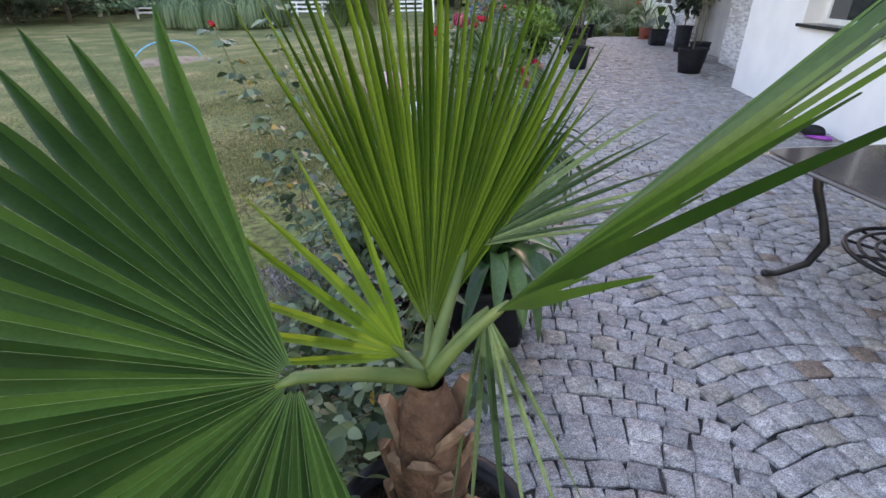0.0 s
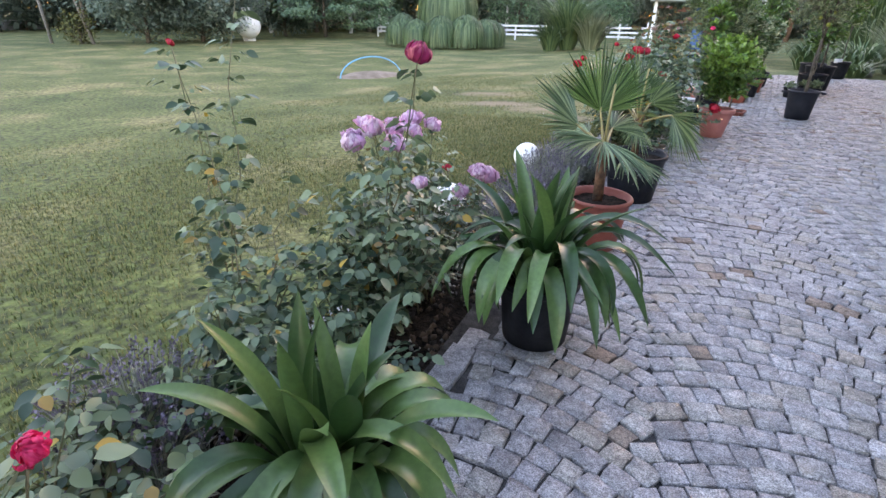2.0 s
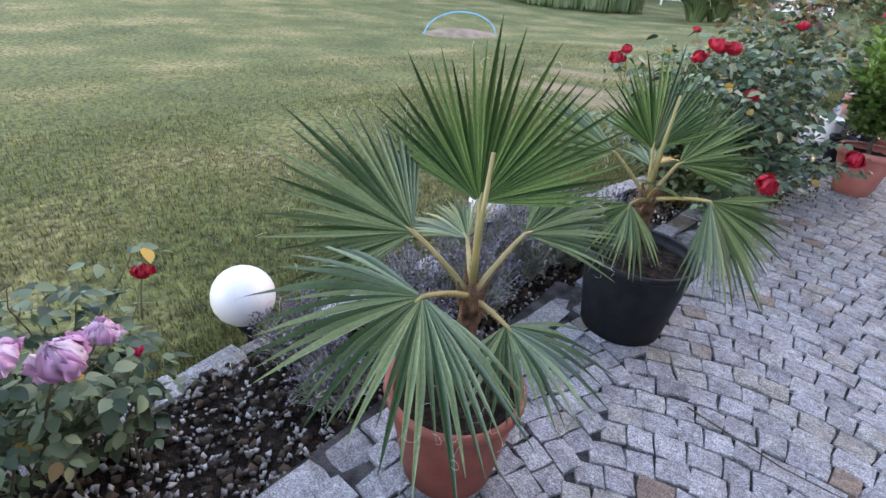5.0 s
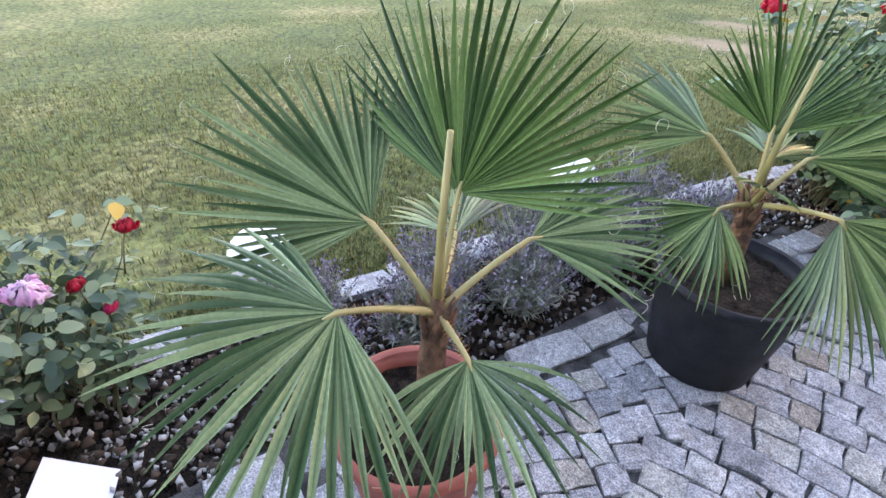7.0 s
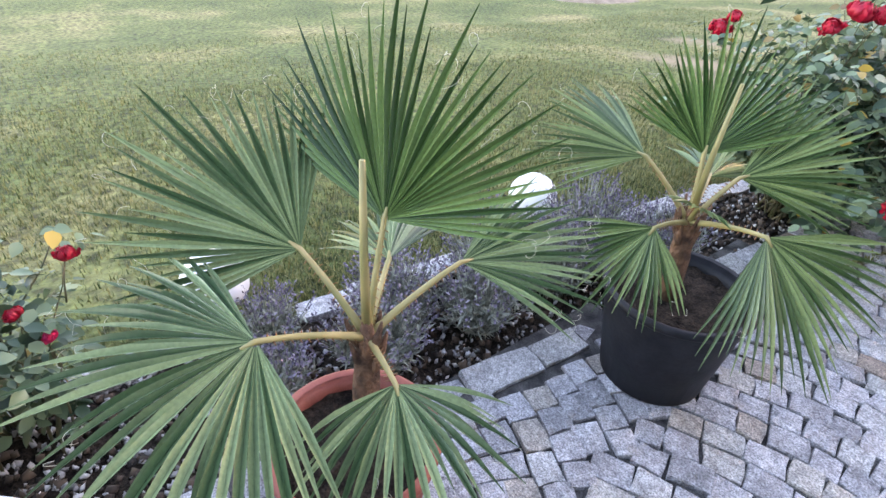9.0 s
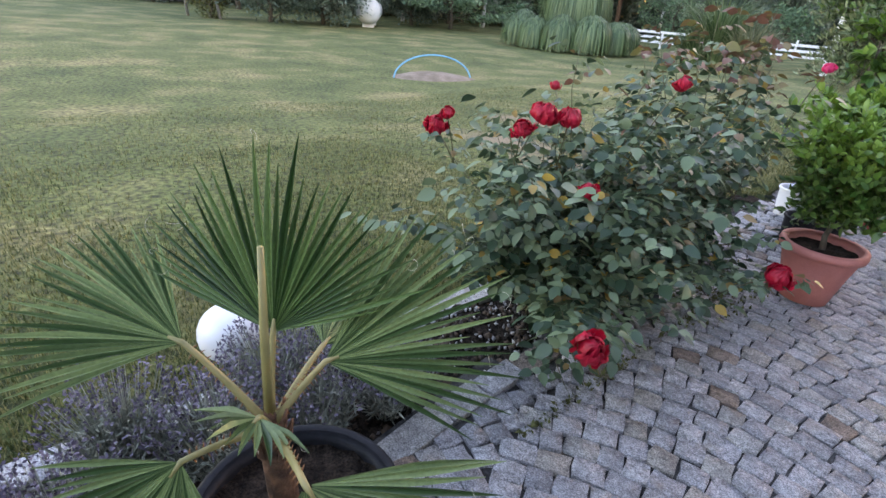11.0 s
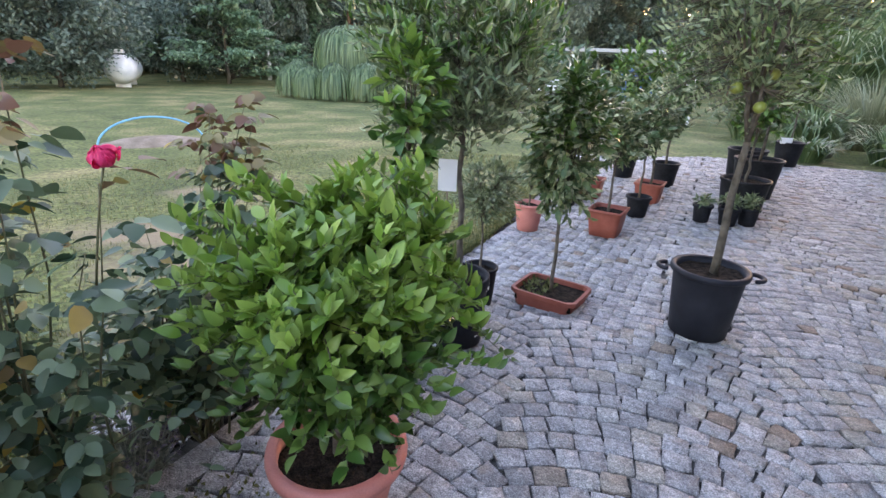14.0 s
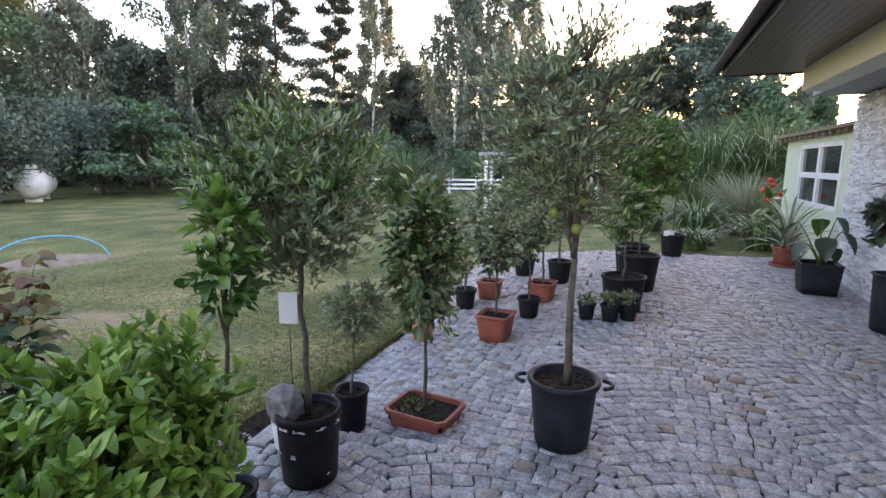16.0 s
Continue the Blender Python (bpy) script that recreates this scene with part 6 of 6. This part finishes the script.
mf = [(0, 1 + k, 1 + (k + 1) % 24) for k in range(24)] + [(1 + j * 24 + k, 1 + (j + 1) * 24 + k, 1 + (j + 1) * 24 + (k + 1) % 24, 1 + j * 24 + (k + 1) % 24) for j in range(4) for k in range(24)]
e = thing("earth_mound", (-8.75, 16.9, ground_z(-8.75, 16.9)), "low mound of bare brown earth on the lawn", "earth", turn=59)
part("mound", Geo().add(mv, mf), M_DIRT, e)
e = thing("gas_tank", (-27.9, 31.5, -0.68), "white domed gas tank at the edge of the lawn", "tank", turn=45)
TS = 0.9
g = Geo()
prof = [(0.0, -2.6), (0.45, -2.5), (0.78, -2.25), (0.92, -1.8), (0.92, 1.8), (0.78, 2.25), (0.45, 2.5), (0.0, 2.6)]
tv_, n_ = [], 28
for r, y in prof:
    for k in range(n_):
        a = 2 * math.pi * k / n_
        tv_.append((TS * r * math.cos(a), y, 1.1 + TS * r * math.sin(a)))
tf_ = [(i * n_ + k, (i + 1) * n_ + k, (i + 1) * n_ + (k + 1) % n_, i * n_ + (k + 1) % n_) for i in range(len(prof) - 1) for k in range(n_)]
part("vessel", Geo().add(tv_, tf_), M_TANK, e)
part("valve_cover", Geo().box((-0.28, -1.9, 1.98), (0.28, -0.9, 2.2), 0.06), M_TANK, e)
for s in (-1.5, 1.5):
    part("foot", Geo().box((-0.4, s - 0.1, 0), (0.4, s + 0.1, 0.42), 0.02), M_TANK, e)


def white_fence(a, b, posts):
    e = thing("white_fence", (0, 0, 0), "white three-rail wooden garden fence", "fence")
    a, b = np.array(a, float), np.array(b, float)
    for k in range(posts + 1):
        p = a + (b - a) * k / posts
        z = ground_z(p[0], p[1])
        part("post", Geo().box((p[0] - 0.06, p[1] - 0.06, z - 0.1), (p[0] + 0.06, p[1] + 0.06, z + 1.15), 0.01), M_PAINTW, e, smooth=False)
    ang = math.degrees(math.atan2(b[1] - a[1], b[0] - a[0]))
    ln = np.linalg.norm(b - a)
    for h in (0.3, 0.62, 0.95):
        r = part("rail", Geo().box((0, -0.10, h), (ln, -0.065, h + 0.15), 0.006), M_PAINTW, e, smooth=False)
        r.matrix_basis = pose(a[0], a[1], -0.52, 0, 0, ang)


white_fence((-24, 43), (-2, 46), 11)


# ---- tall grasses ----
def grass_clump(name, at, r, h, n, mat, seed, label, arch=1.0, width=0.02, crest=False):
    """A fountain of arching blades."""
    rng = np.random.default_rng(seed)
    z = ground_z(at[0], at[1])
    e = thing(name, (at[0], at[1], z), label, "ornamental grass")
    g = Geo()
    for k in range(n):
        az = rng.uniform(0, 6.283)
        q = rng.random() ** 0.6
        p = np.array((0.35 * r * q * math.cos(az), 0.35 * r * q * math.sin(az), 0))
        hd = np.array((math.cos(az), math.sin(az), 0))
        sd = np.array((-math.sin(az), math.cos(az), 0))
        el, ln = 1.5 - 0.35 * q + rng.normal(0, 0.06), h * rng.uniform(0.85, 1.35) * (1 + 0.25 * q)
        verts, faces = [], []
        turn = arch * (1.3 + 1.5 * q) * rng.uniform(0.7, 1.2)
        for i in range(7):
            t = i / 6
            w = width * (1 - t ** 3) + 0.002
            verts += [p - sd * w, p + sd * w]
            p = p + (hd * math.cos(el) + np.array((0, 0, 1)) * math.sin(el)) * ln / 6
            p[2] = max(p[2], 0.02)
            el -= turn / 6 * ((0.05 + 2.9 * t * t) if crest else (0.25 + 1.5 * t))
        faces = [(2 * i, 2 * i + 1, 2 * i + 3, 2 * i + 2) for i in range(6)]
        g.add(verts, faces)
    part("blades", g, mat, e)
    return e


GRASS = "arching ornamental grass clump with green blades"
def grass_dome(at, r, h, n, mat, seed, label, width, fall, flat=0.72):
    """A rounded dome of long blades that rise inside it, arch over and hang like a curtain."""
    rng = np.random.default_rng(seed)
    e = thing("ornamental_grass", (at[0], at[1], ground_z(at[0], at[1])), label, "ornamental grass", "grass mound on the lawn")
    g = Geo()
    for k in range(n):
        az, q = rng.uniform(0, 6.283), math.sqrt(rng.random())
        hd, sd = np.array((math.cos(az), math.sin(az), 0)), np.array((-math.sin(az), math.cos(az), 0))
        crest = h * math.sqrt(1 - flat * q * q) * rng.uniform(0.9, 1.03)
        a, drop = 0.78 * r * q, fall * h * rng.uniform(0.5, 1.1)
        out = r * rng.uniform(0.10, 0.26)
        path = [(a * 0.4, crest * 0.45), (a * 0.75, crest * 0.85), (a, crest), (a + out * 0.45, crest - drop * 0.08), (a + out * 0.8, crest - drop * 0.35), (a + out, crest - drop * 0.68), (a + out * 1.05, crest - drop)]
        sway = rng.normal(0, 0.05 * r)
        verts = []
        for i, (c, z) in enumerate(path):
            w = width * (1.0 if i < 5 else 0.8 if i == 5 else 0.1)
            p = hd * c + sd * sway * i / 6 + np.array((0, 0, max(z, 0.03)))
            verts += [p - sd * w, p + sd * w]
        g.add(verts, [(2 * i, 2 * i + 1, 2 * i + 3, 2 * i + 2) for i in range(6)])
    part("blades", g, mat, e)


grass_dome((-13.4, 33.9), 2.0, 3.7, 3600, M_REED, 1, "tall dome of hanging ornamental grass on the lawn", 0.03, 0.58, 0.26)
for k in range(7):
    a = -3.0 + k * 0.56
    grass_dome((-13.3 + 2.9 * math.cos(a), 33.4 + 2.4 * math.sin(a)), 1.1 + 0.12 * math.sin(k * 2.1), 1.75 + 0.15 * math.cos(k * 1.7), 1100, M_REED, 10 + k, "low rounded grass mound round the tall one", 0.022, 0.8, 0.5)
grass_clump("ornamental_grass", (-5.3, 32.5), 1.1, 2.5, 900, M_REED, 30, "tall upright reed clump", 0.75, 0.02)
grass_clump("ornamental_grass", (-6.1, 31.8), 1.0, 1.4, 240, M_REED, 31, GRASS, 1.0, 0.04)
grass_clump("ornamental_grass", (-3.9, 32.0), 1.2, 1.6, 300, M_STIPA, 32, "grey-green plant clump at the lawn's edge", 0.7, 0.04)
grass_clump("ornamental_grass", (6.1, 22.6), 1.3, 1.05, 420, M_REED, 33, GRASS, 1.3, 0.022)
grass_clump("ornamental_grass", (5.1, 24.5), 1.2, 1.1, 300, M_REED, 34, GRASS, 1.3, 0.022)
grass_clump("ornamental_grass", (7.6, 23.8), 1.3, 1.5, 700, M_STIPA, 35, "pale feathery grass clump", 0.7, 0.008)
grass_clump("ornamental_grass", (8.0, 29.5), 2.4, 3.6, 1200, M_REED, 36, "tall drooping reed thicket", 1.0, 0.022)
grass_clump("ornamental_grass", (10.4, 30.5), 2.4, 3.8, 1100, M_REED, 37, "tall drooping reed thicket", 1.0, 0.022)
grass_clump("ornamental_grass", (7.0, 20.6), 0.9, 0.75, 260, M_REED, 38, GRASS, 1.2, 0.02)
grass_clump("ornamental_grass", (5.5, 20.2), 0.8, 0.5, 220, M_REED, 39, GRASS, 1.2, 0.02)
e = thing("canna", (7.0, 20.1, -0.1), "red-flowering canna behind the paving", "flower")
for k in range(5):
    x, y = rr.uniform(-0.3, 0.3), rr.uniform(-0.3, 0.3)
    st = part("stalk", Geo().tube([(x, y, 0), (x * 1.1, y * 1.1, 1.05 + 0.1 * k)], 0.014, 6), M_PETIOLE_GREEN, e)
    blossom(e, (x * 1.1, y * 1.1, 1.1 + 0.1 * k), 0.13, M_CANNA, 70 + k, "orange-red canna flower")
    cloud("leaves", *LEAF_CITRUS, [(x, y, 0.3 + 0.2 * q) for q in range(5)], frames(rr.normal(size=(5, 3)) + np.array((0, 0, 0.9)), np.tile((0, 0, 1.0), (5, 1)), np.full(5, 0.3), 0.3, rr), M_CITRUS, st, smooth=True)
rk = thing("rock", (5.9, 21.2, -0.2), "rounded grey boulder in the grass", "stone")
part("stone", Geo().ball((0, 0, 0.15), 0.32, 12, (1, 0.9, 0.7), 0.35, 9), M_ROCK, rk)

# shelter with a blue cover behind the pots
e = thing("shelter", (1.5, 31.0, ground_z(1.5, 31)), "weathered flat-roofed garden shelter with a blue cover", "shelter", turn=3)
for x in (-2.3, 2.3):
    for y in (-1.2, 1.2):
        part("post", Geo().box((x - 0.07, y - 0.07, 0), (x + 0.07, y + 0.07, 2.55), 0.01), M_PAINTW, e, smooth=False)
part("roof", Geo().box((-2.6, -1.5, 2.55), (2.6, 1.5, 2.68), 0.02), M_GREY, e, smooth=False)
part("cover", Geo().box((-0.4, 0.4, 0), (1.8, 1.0, 2.3), 0.12), M_BLUE, e, "blue tarpaulin")


# ---- trees ----
def big_tree(kind, at, h, r, seed, label, leaves=4200, mat=M_TREE, bark=M_BARK, size=0.26, low=0.2, trunk_r=0.2):
    rng = np.random.default_rng(seed)
    z = ground_z(at[0], at[1])
    e = thing("pine_tree" if kind == "pine" else "birch_tree" if kind == "birch" else "tree", (at[0], at[1], z - 0.1), label, "tree", "trees along the garden's edge")
    g = Geo()
    lean = rng.normal(0, 0.02 * h, 2)
    tp = [np.array((lean[0] * t * t, lean[1] * t * t, h * 0.97 * t)) + (rng.normal(0, 0.05, 3) if 0 < t < 1 else 0) for t in np.linspace(0, 1, 9)]
    g.tube(tp, [trunk_r * (1.15 - 1.05 * t) + 0.015 for t in np.linspace(0, 1, 9)], 8)
    lp, ld, lu = [], [], []
    limbs = 34 if kind != "pine" else 46
    each = leaves // limbs
    for k in range(limbs):
        t = low + (0.98 - low) * ((k + rng.random()) / limbs)
        p = np.array((lean[0] * t * t, lean[1] * t * t, h * 0.97 * t))
        az = k * 2.399 + rng.normal(0, 0.3)
        q = (t - low) / (1 - low)
        if kind == "tiered":
            reach = r * (1.05 - 0.80 * q) * rng.uniform(0.7, 1.1)
            rise = 0.22 * reach
        elif kind == "pine":
            reach = r * (1.0 - 0.75 * q) * rng.uniform(0.55, 1.15)
            rise = 0.10 * reach + 0.2 * q
        elif kind == "birch":
            reach = r * math.sin(math.pi * (0.14 + 0.82 * q)) * rng.uniform(0.55, 1.1)
            rise = 0.55 * reach
        else:
            reach = r * (math.sin(math.pi * (0.18 + 0.74 * q)) ** 0.7) * rng.uniform(0.6, 1.15)
            rise = 0.45 * reach
        tip = p + np.array((reach * math.cos(az), reach * math.sin(az), rise))
        line = bend(p, tip, 0.06 * reach, 4, 0.04 * reach, rng)
        g.tube(line, [trunk_r * (0.28 - 0.055 * i) for i in range(5)], 4)
        for j in range(each):
            s = 0.25 + 0.85 * rng.random() ** 0.8
            i = min(int(min(s, 0.999) * 4), 3)
            c = line[i] + (line[i + 1] - line[i]) * (min(s, 1) * 4 - i)
            if kind == "pine":
                off = rng.normal(0, 1, 3) * np.array((0.36, 0.36, 0.20)) * (0.35 + 0.17 * reach)
                c, dirn, up = c + off, unit(rng.normal(size=3) + np.array((math.cos(az), math.sin(az), 0.6))), (0, 0, 1)
            elif kind == "tiered":
                c = c + rng.normal(0, 1, 3) * np.array((0.32, 0.32, 0.10)) * (0.5 + 0.16 * reach)
                dirn, up = unit(rng.normal(size=3) * 0.45 + np.array((math.cos(az), math.sin(az), -0.25))), (0.2 * math.cos(az), 0.2 * math.sin(az), 1)
            elif kind == "birch":
                drop = rng.random() ** 1.5 * 1.5
                c = c + rng.normal(0, 1, 3) * 0.16 * (0.6 + 0.2 * reach) - np.array((0, 0, drop))
                dirn, up = unit(rng.normal(size=3) * 0.5 + np.array((0, 0, -1))), rng.normal(size=3)
            else:
                c = c + rng.normal(0, 1, 3) * 0.25 * (0.6 + 0.3 * reach)
                dirn, up = unit(rng.normal(size=3) + np.array((math.cos(az), math.sin(az), -0.1)) * 0.8), (0.5 * math.cos(az), 0.5 * math.sin(az), 1)
            lp.append(c)
            ld.append(dirn)
            lu.append(up)
    part("trunk", g, bark, e)
    lp = np.array(lp)
    lp[:, 2] = np.maximum(lp[:, 2], 0.15)
    cloud("crown", *(LEAF_TUFT if kind == "pine" else LEAF_DIST), lp, frames(ld, lu, size * rng.uniform(0.55, 1.25, len(lp)), 0.5, rng), mat, e)
    return e


DEC, BIR, PIN, SHR = "tall leafy tree at the edge of the lawn", "birch with pale trunk and drooping twigs", "tall dark pine with layered branches", "dense dark green shrub at the edge of the lawn"


def polar(bearing, dist):
    """A place seen from the end of the walk."""
    return 2.68 + dist * math.sin(radians(bearing)), 7.92 + dist * math.cos(radians(bearing))


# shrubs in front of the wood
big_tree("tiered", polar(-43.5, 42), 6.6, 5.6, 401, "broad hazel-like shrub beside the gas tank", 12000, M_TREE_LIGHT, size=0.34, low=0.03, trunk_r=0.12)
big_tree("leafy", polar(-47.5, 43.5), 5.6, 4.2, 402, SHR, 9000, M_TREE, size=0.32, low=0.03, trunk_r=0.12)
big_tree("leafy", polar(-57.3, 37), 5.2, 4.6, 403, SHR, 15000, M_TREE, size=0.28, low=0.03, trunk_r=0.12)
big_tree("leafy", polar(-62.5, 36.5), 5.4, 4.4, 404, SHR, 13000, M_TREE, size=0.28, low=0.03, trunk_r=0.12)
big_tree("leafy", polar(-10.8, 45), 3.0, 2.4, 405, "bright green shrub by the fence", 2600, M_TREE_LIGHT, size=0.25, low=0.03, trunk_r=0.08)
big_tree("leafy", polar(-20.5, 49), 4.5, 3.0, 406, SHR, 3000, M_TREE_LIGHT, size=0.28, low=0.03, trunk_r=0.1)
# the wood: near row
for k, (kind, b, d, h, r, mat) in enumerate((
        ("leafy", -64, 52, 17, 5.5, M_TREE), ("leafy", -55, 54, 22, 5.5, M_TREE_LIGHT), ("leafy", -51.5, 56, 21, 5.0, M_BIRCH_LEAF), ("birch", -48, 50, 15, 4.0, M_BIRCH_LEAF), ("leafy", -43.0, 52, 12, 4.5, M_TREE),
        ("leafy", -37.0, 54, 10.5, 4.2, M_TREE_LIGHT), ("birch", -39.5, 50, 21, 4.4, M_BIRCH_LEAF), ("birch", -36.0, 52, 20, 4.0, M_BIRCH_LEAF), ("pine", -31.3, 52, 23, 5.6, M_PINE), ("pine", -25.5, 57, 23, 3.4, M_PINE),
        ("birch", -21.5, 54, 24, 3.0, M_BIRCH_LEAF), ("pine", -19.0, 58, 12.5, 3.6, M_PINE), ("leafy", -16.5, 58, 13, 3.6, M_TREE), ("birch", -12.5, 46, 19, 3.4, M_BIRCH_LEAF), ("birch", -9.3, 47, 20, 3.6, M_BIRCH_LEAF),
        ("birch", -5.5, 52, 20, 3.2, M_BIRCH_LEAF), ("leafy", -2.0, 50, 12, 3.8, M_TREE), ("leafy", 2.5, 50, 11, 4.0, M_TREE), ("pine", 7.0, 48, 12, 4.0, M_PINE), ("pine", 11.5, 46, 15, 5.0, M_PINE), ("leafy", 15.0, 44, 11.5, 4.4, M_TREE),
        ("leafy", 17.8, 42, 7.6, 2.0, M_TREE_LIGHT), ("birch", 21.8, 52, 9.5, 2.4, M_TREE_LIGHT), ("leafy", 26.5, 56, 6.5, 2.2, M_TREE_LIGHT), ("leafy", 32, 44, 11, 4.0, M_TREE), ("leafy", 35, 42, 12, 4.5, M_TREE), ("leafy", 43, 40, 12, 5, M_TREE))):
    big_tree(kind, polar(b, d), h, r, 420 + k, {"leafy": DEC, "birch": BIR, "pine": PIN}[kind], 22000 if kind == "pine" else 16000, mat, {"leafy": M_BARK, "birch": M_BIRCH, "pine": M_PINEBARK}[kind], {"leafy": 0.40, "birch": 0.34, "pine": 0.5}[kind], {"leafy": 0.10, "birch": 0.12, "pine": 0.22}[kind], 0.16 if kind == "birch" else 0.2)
# the wood behind: one mass of undergrowth and far crowns
wr = np.random.default_rng(500)
pos, dirs = [], []
for k in range(140000):
    b = wr.uniform(-72, 50)
    d = wr.uniform(58, 78)
    top = (10.5 if b < -28 else 9.0 if b < -4 else 6.5 if b < 18 or b > 29 else 2.5) + 3.2 * noise.noise(Vector((b * 0.16, d * 0.05, 2))) + 2.0 * noise.noise(Vector((b * 0.5, 1, 8)))
    x, y = polar(b, d)
    pos.append((x, y, -0.6 + max(1.5, top) * wr.random() ** 0.85))
    dirs.append(wr.normal(size=3))
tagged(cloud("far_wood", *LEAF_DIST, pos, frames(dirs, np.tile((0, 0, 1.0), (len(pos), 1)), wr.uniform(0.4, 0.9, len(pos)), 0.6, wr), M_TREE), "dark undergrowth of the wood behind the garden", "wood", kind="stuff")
# left boundary, far across the lawn
for k, (x, y, h, r) in enumerate(((-51, 26.5, 3.4, 1.7), (-53, 31, 3.2, 1.5), (-52, 34, 3.0, 2.4), (-55, 22, 4.5, 2.8), (-57, 38, 4.5, 3.0), (-54, 15, 4.0, 2.5), (-56, 8, 5.0, 3.0), (-55, 0, 5.0, 3.2), (-54, -9, 5.5, 3.4))):
    big_tree("leafy", (x, y), h, r, 520 + k, "dark evergreen shrub at the far boundary", 1500, M_TREE, size=0.3, low=0.03, trunk_r=0.1)
big_tree("leafy", (-31.8, 22.0), 1.4, 1.0, 540, "small yellow-green shrub on the lawn", 700, M_MOSS, size=0.2, low=0.03, trunk_r=0.05)
e = thing("clothes_pole", (-31.0, 22.2, -0.5), "two leaning grey wooden poles on the lawn", "pole")
part("pole", Geo().tube([(0, 0, -0.2), (-1.1, -0.4, 5.5)], 0.09, 8), M_ROCK, e)
part("pole", Geo().tube([(-2.6, -0.8, -0.2), (-3.0, -0.8, 5.5)], 0.09, 8), M_ROCK, e)
e = thing("wire_fence", (0, 0, 0), "thin wire fence with dark posts at the far boundary", "fence")
for k in range(14):
    y = -10 + 4.2 * k
    part("post", Geo().tube([(-50 - 0.03 * y, y, -0.6), (-50 - 0.03 * y, y, 1.1)], 0.05, 6), M_IRON, e)
for h in (0.2, 0.6, 1.0):
    part("wire", Geo().tube([(-49.7, -10, h - 0.05), (-51.35, 45, h - 0.05)], 0.012, 4), M_IRON, e)

e = thing("boundary_wall", (-53.5, 20, -0.55), "low pale concrete wall behind the far fence", "wall", turn=1.7)
part("wall", Geo().box((-0.1, -32, 0), (0.1, 30, 0.75), 0.02), M_GREY, e, smooth=False)
part("coping", Geo().box((-0.15, -32, 0.75), (0.15, 30, 0.82), 0.01), M_RENDER, e, smooth=False)

# ---- setts last ----
near = sorted(range(len(stones)), key=lambda i: (stones[i][0] - 1.05) ** 2 + (stones[i][1] - 5.2) ** 2)
chosen = set(near[:300])
meshes = []
for v, f in SETTS:
    me = bpy.data.meshes.new("sett")
    me.from_pydata(v, [], f)
    me.materials.append(M_SETT_ONE)
    meshes.append(me)
groups = [([], []) for _ in SETTS]
for i, s in enumerate(stones):
    m = sett_matrix(s)
    if i in chosen:
        ob = new("sett", meshes[i % 24])
        ob.parent = pavement
        ob.matrix_basis = m
    else:
        groups[i % 24][0].append(m.translation[:])
        groups[i % 24][1].append(np.array(m.to_3x3()))
allv, allf, count = [], [], 0
for (v, f), (ps, ms) in zip(SETTS, groups):
    vv = np.einsum("nij,kj->nki", np.array(ms), np.array(v)) + np.array(ps)[:, None, :]
    ff = np.array(f)[None] + (np.arange(len(ps)) * len(v))[:, None, None] + count
    count += vv.shape[0] * vv.shape[1]
    allv.append(vv.reshape(-1, 3))
    allf.append(ff.reshape(-1, 3))
allv, allf = np.concatenate(allv), np.concatenate(allf)
tagged(cloud("setts", allv, allf, np.zeros((1, 3)), np.eye(3)[None], M_SETT, pavement), "grey granite setts", kind="stuff")
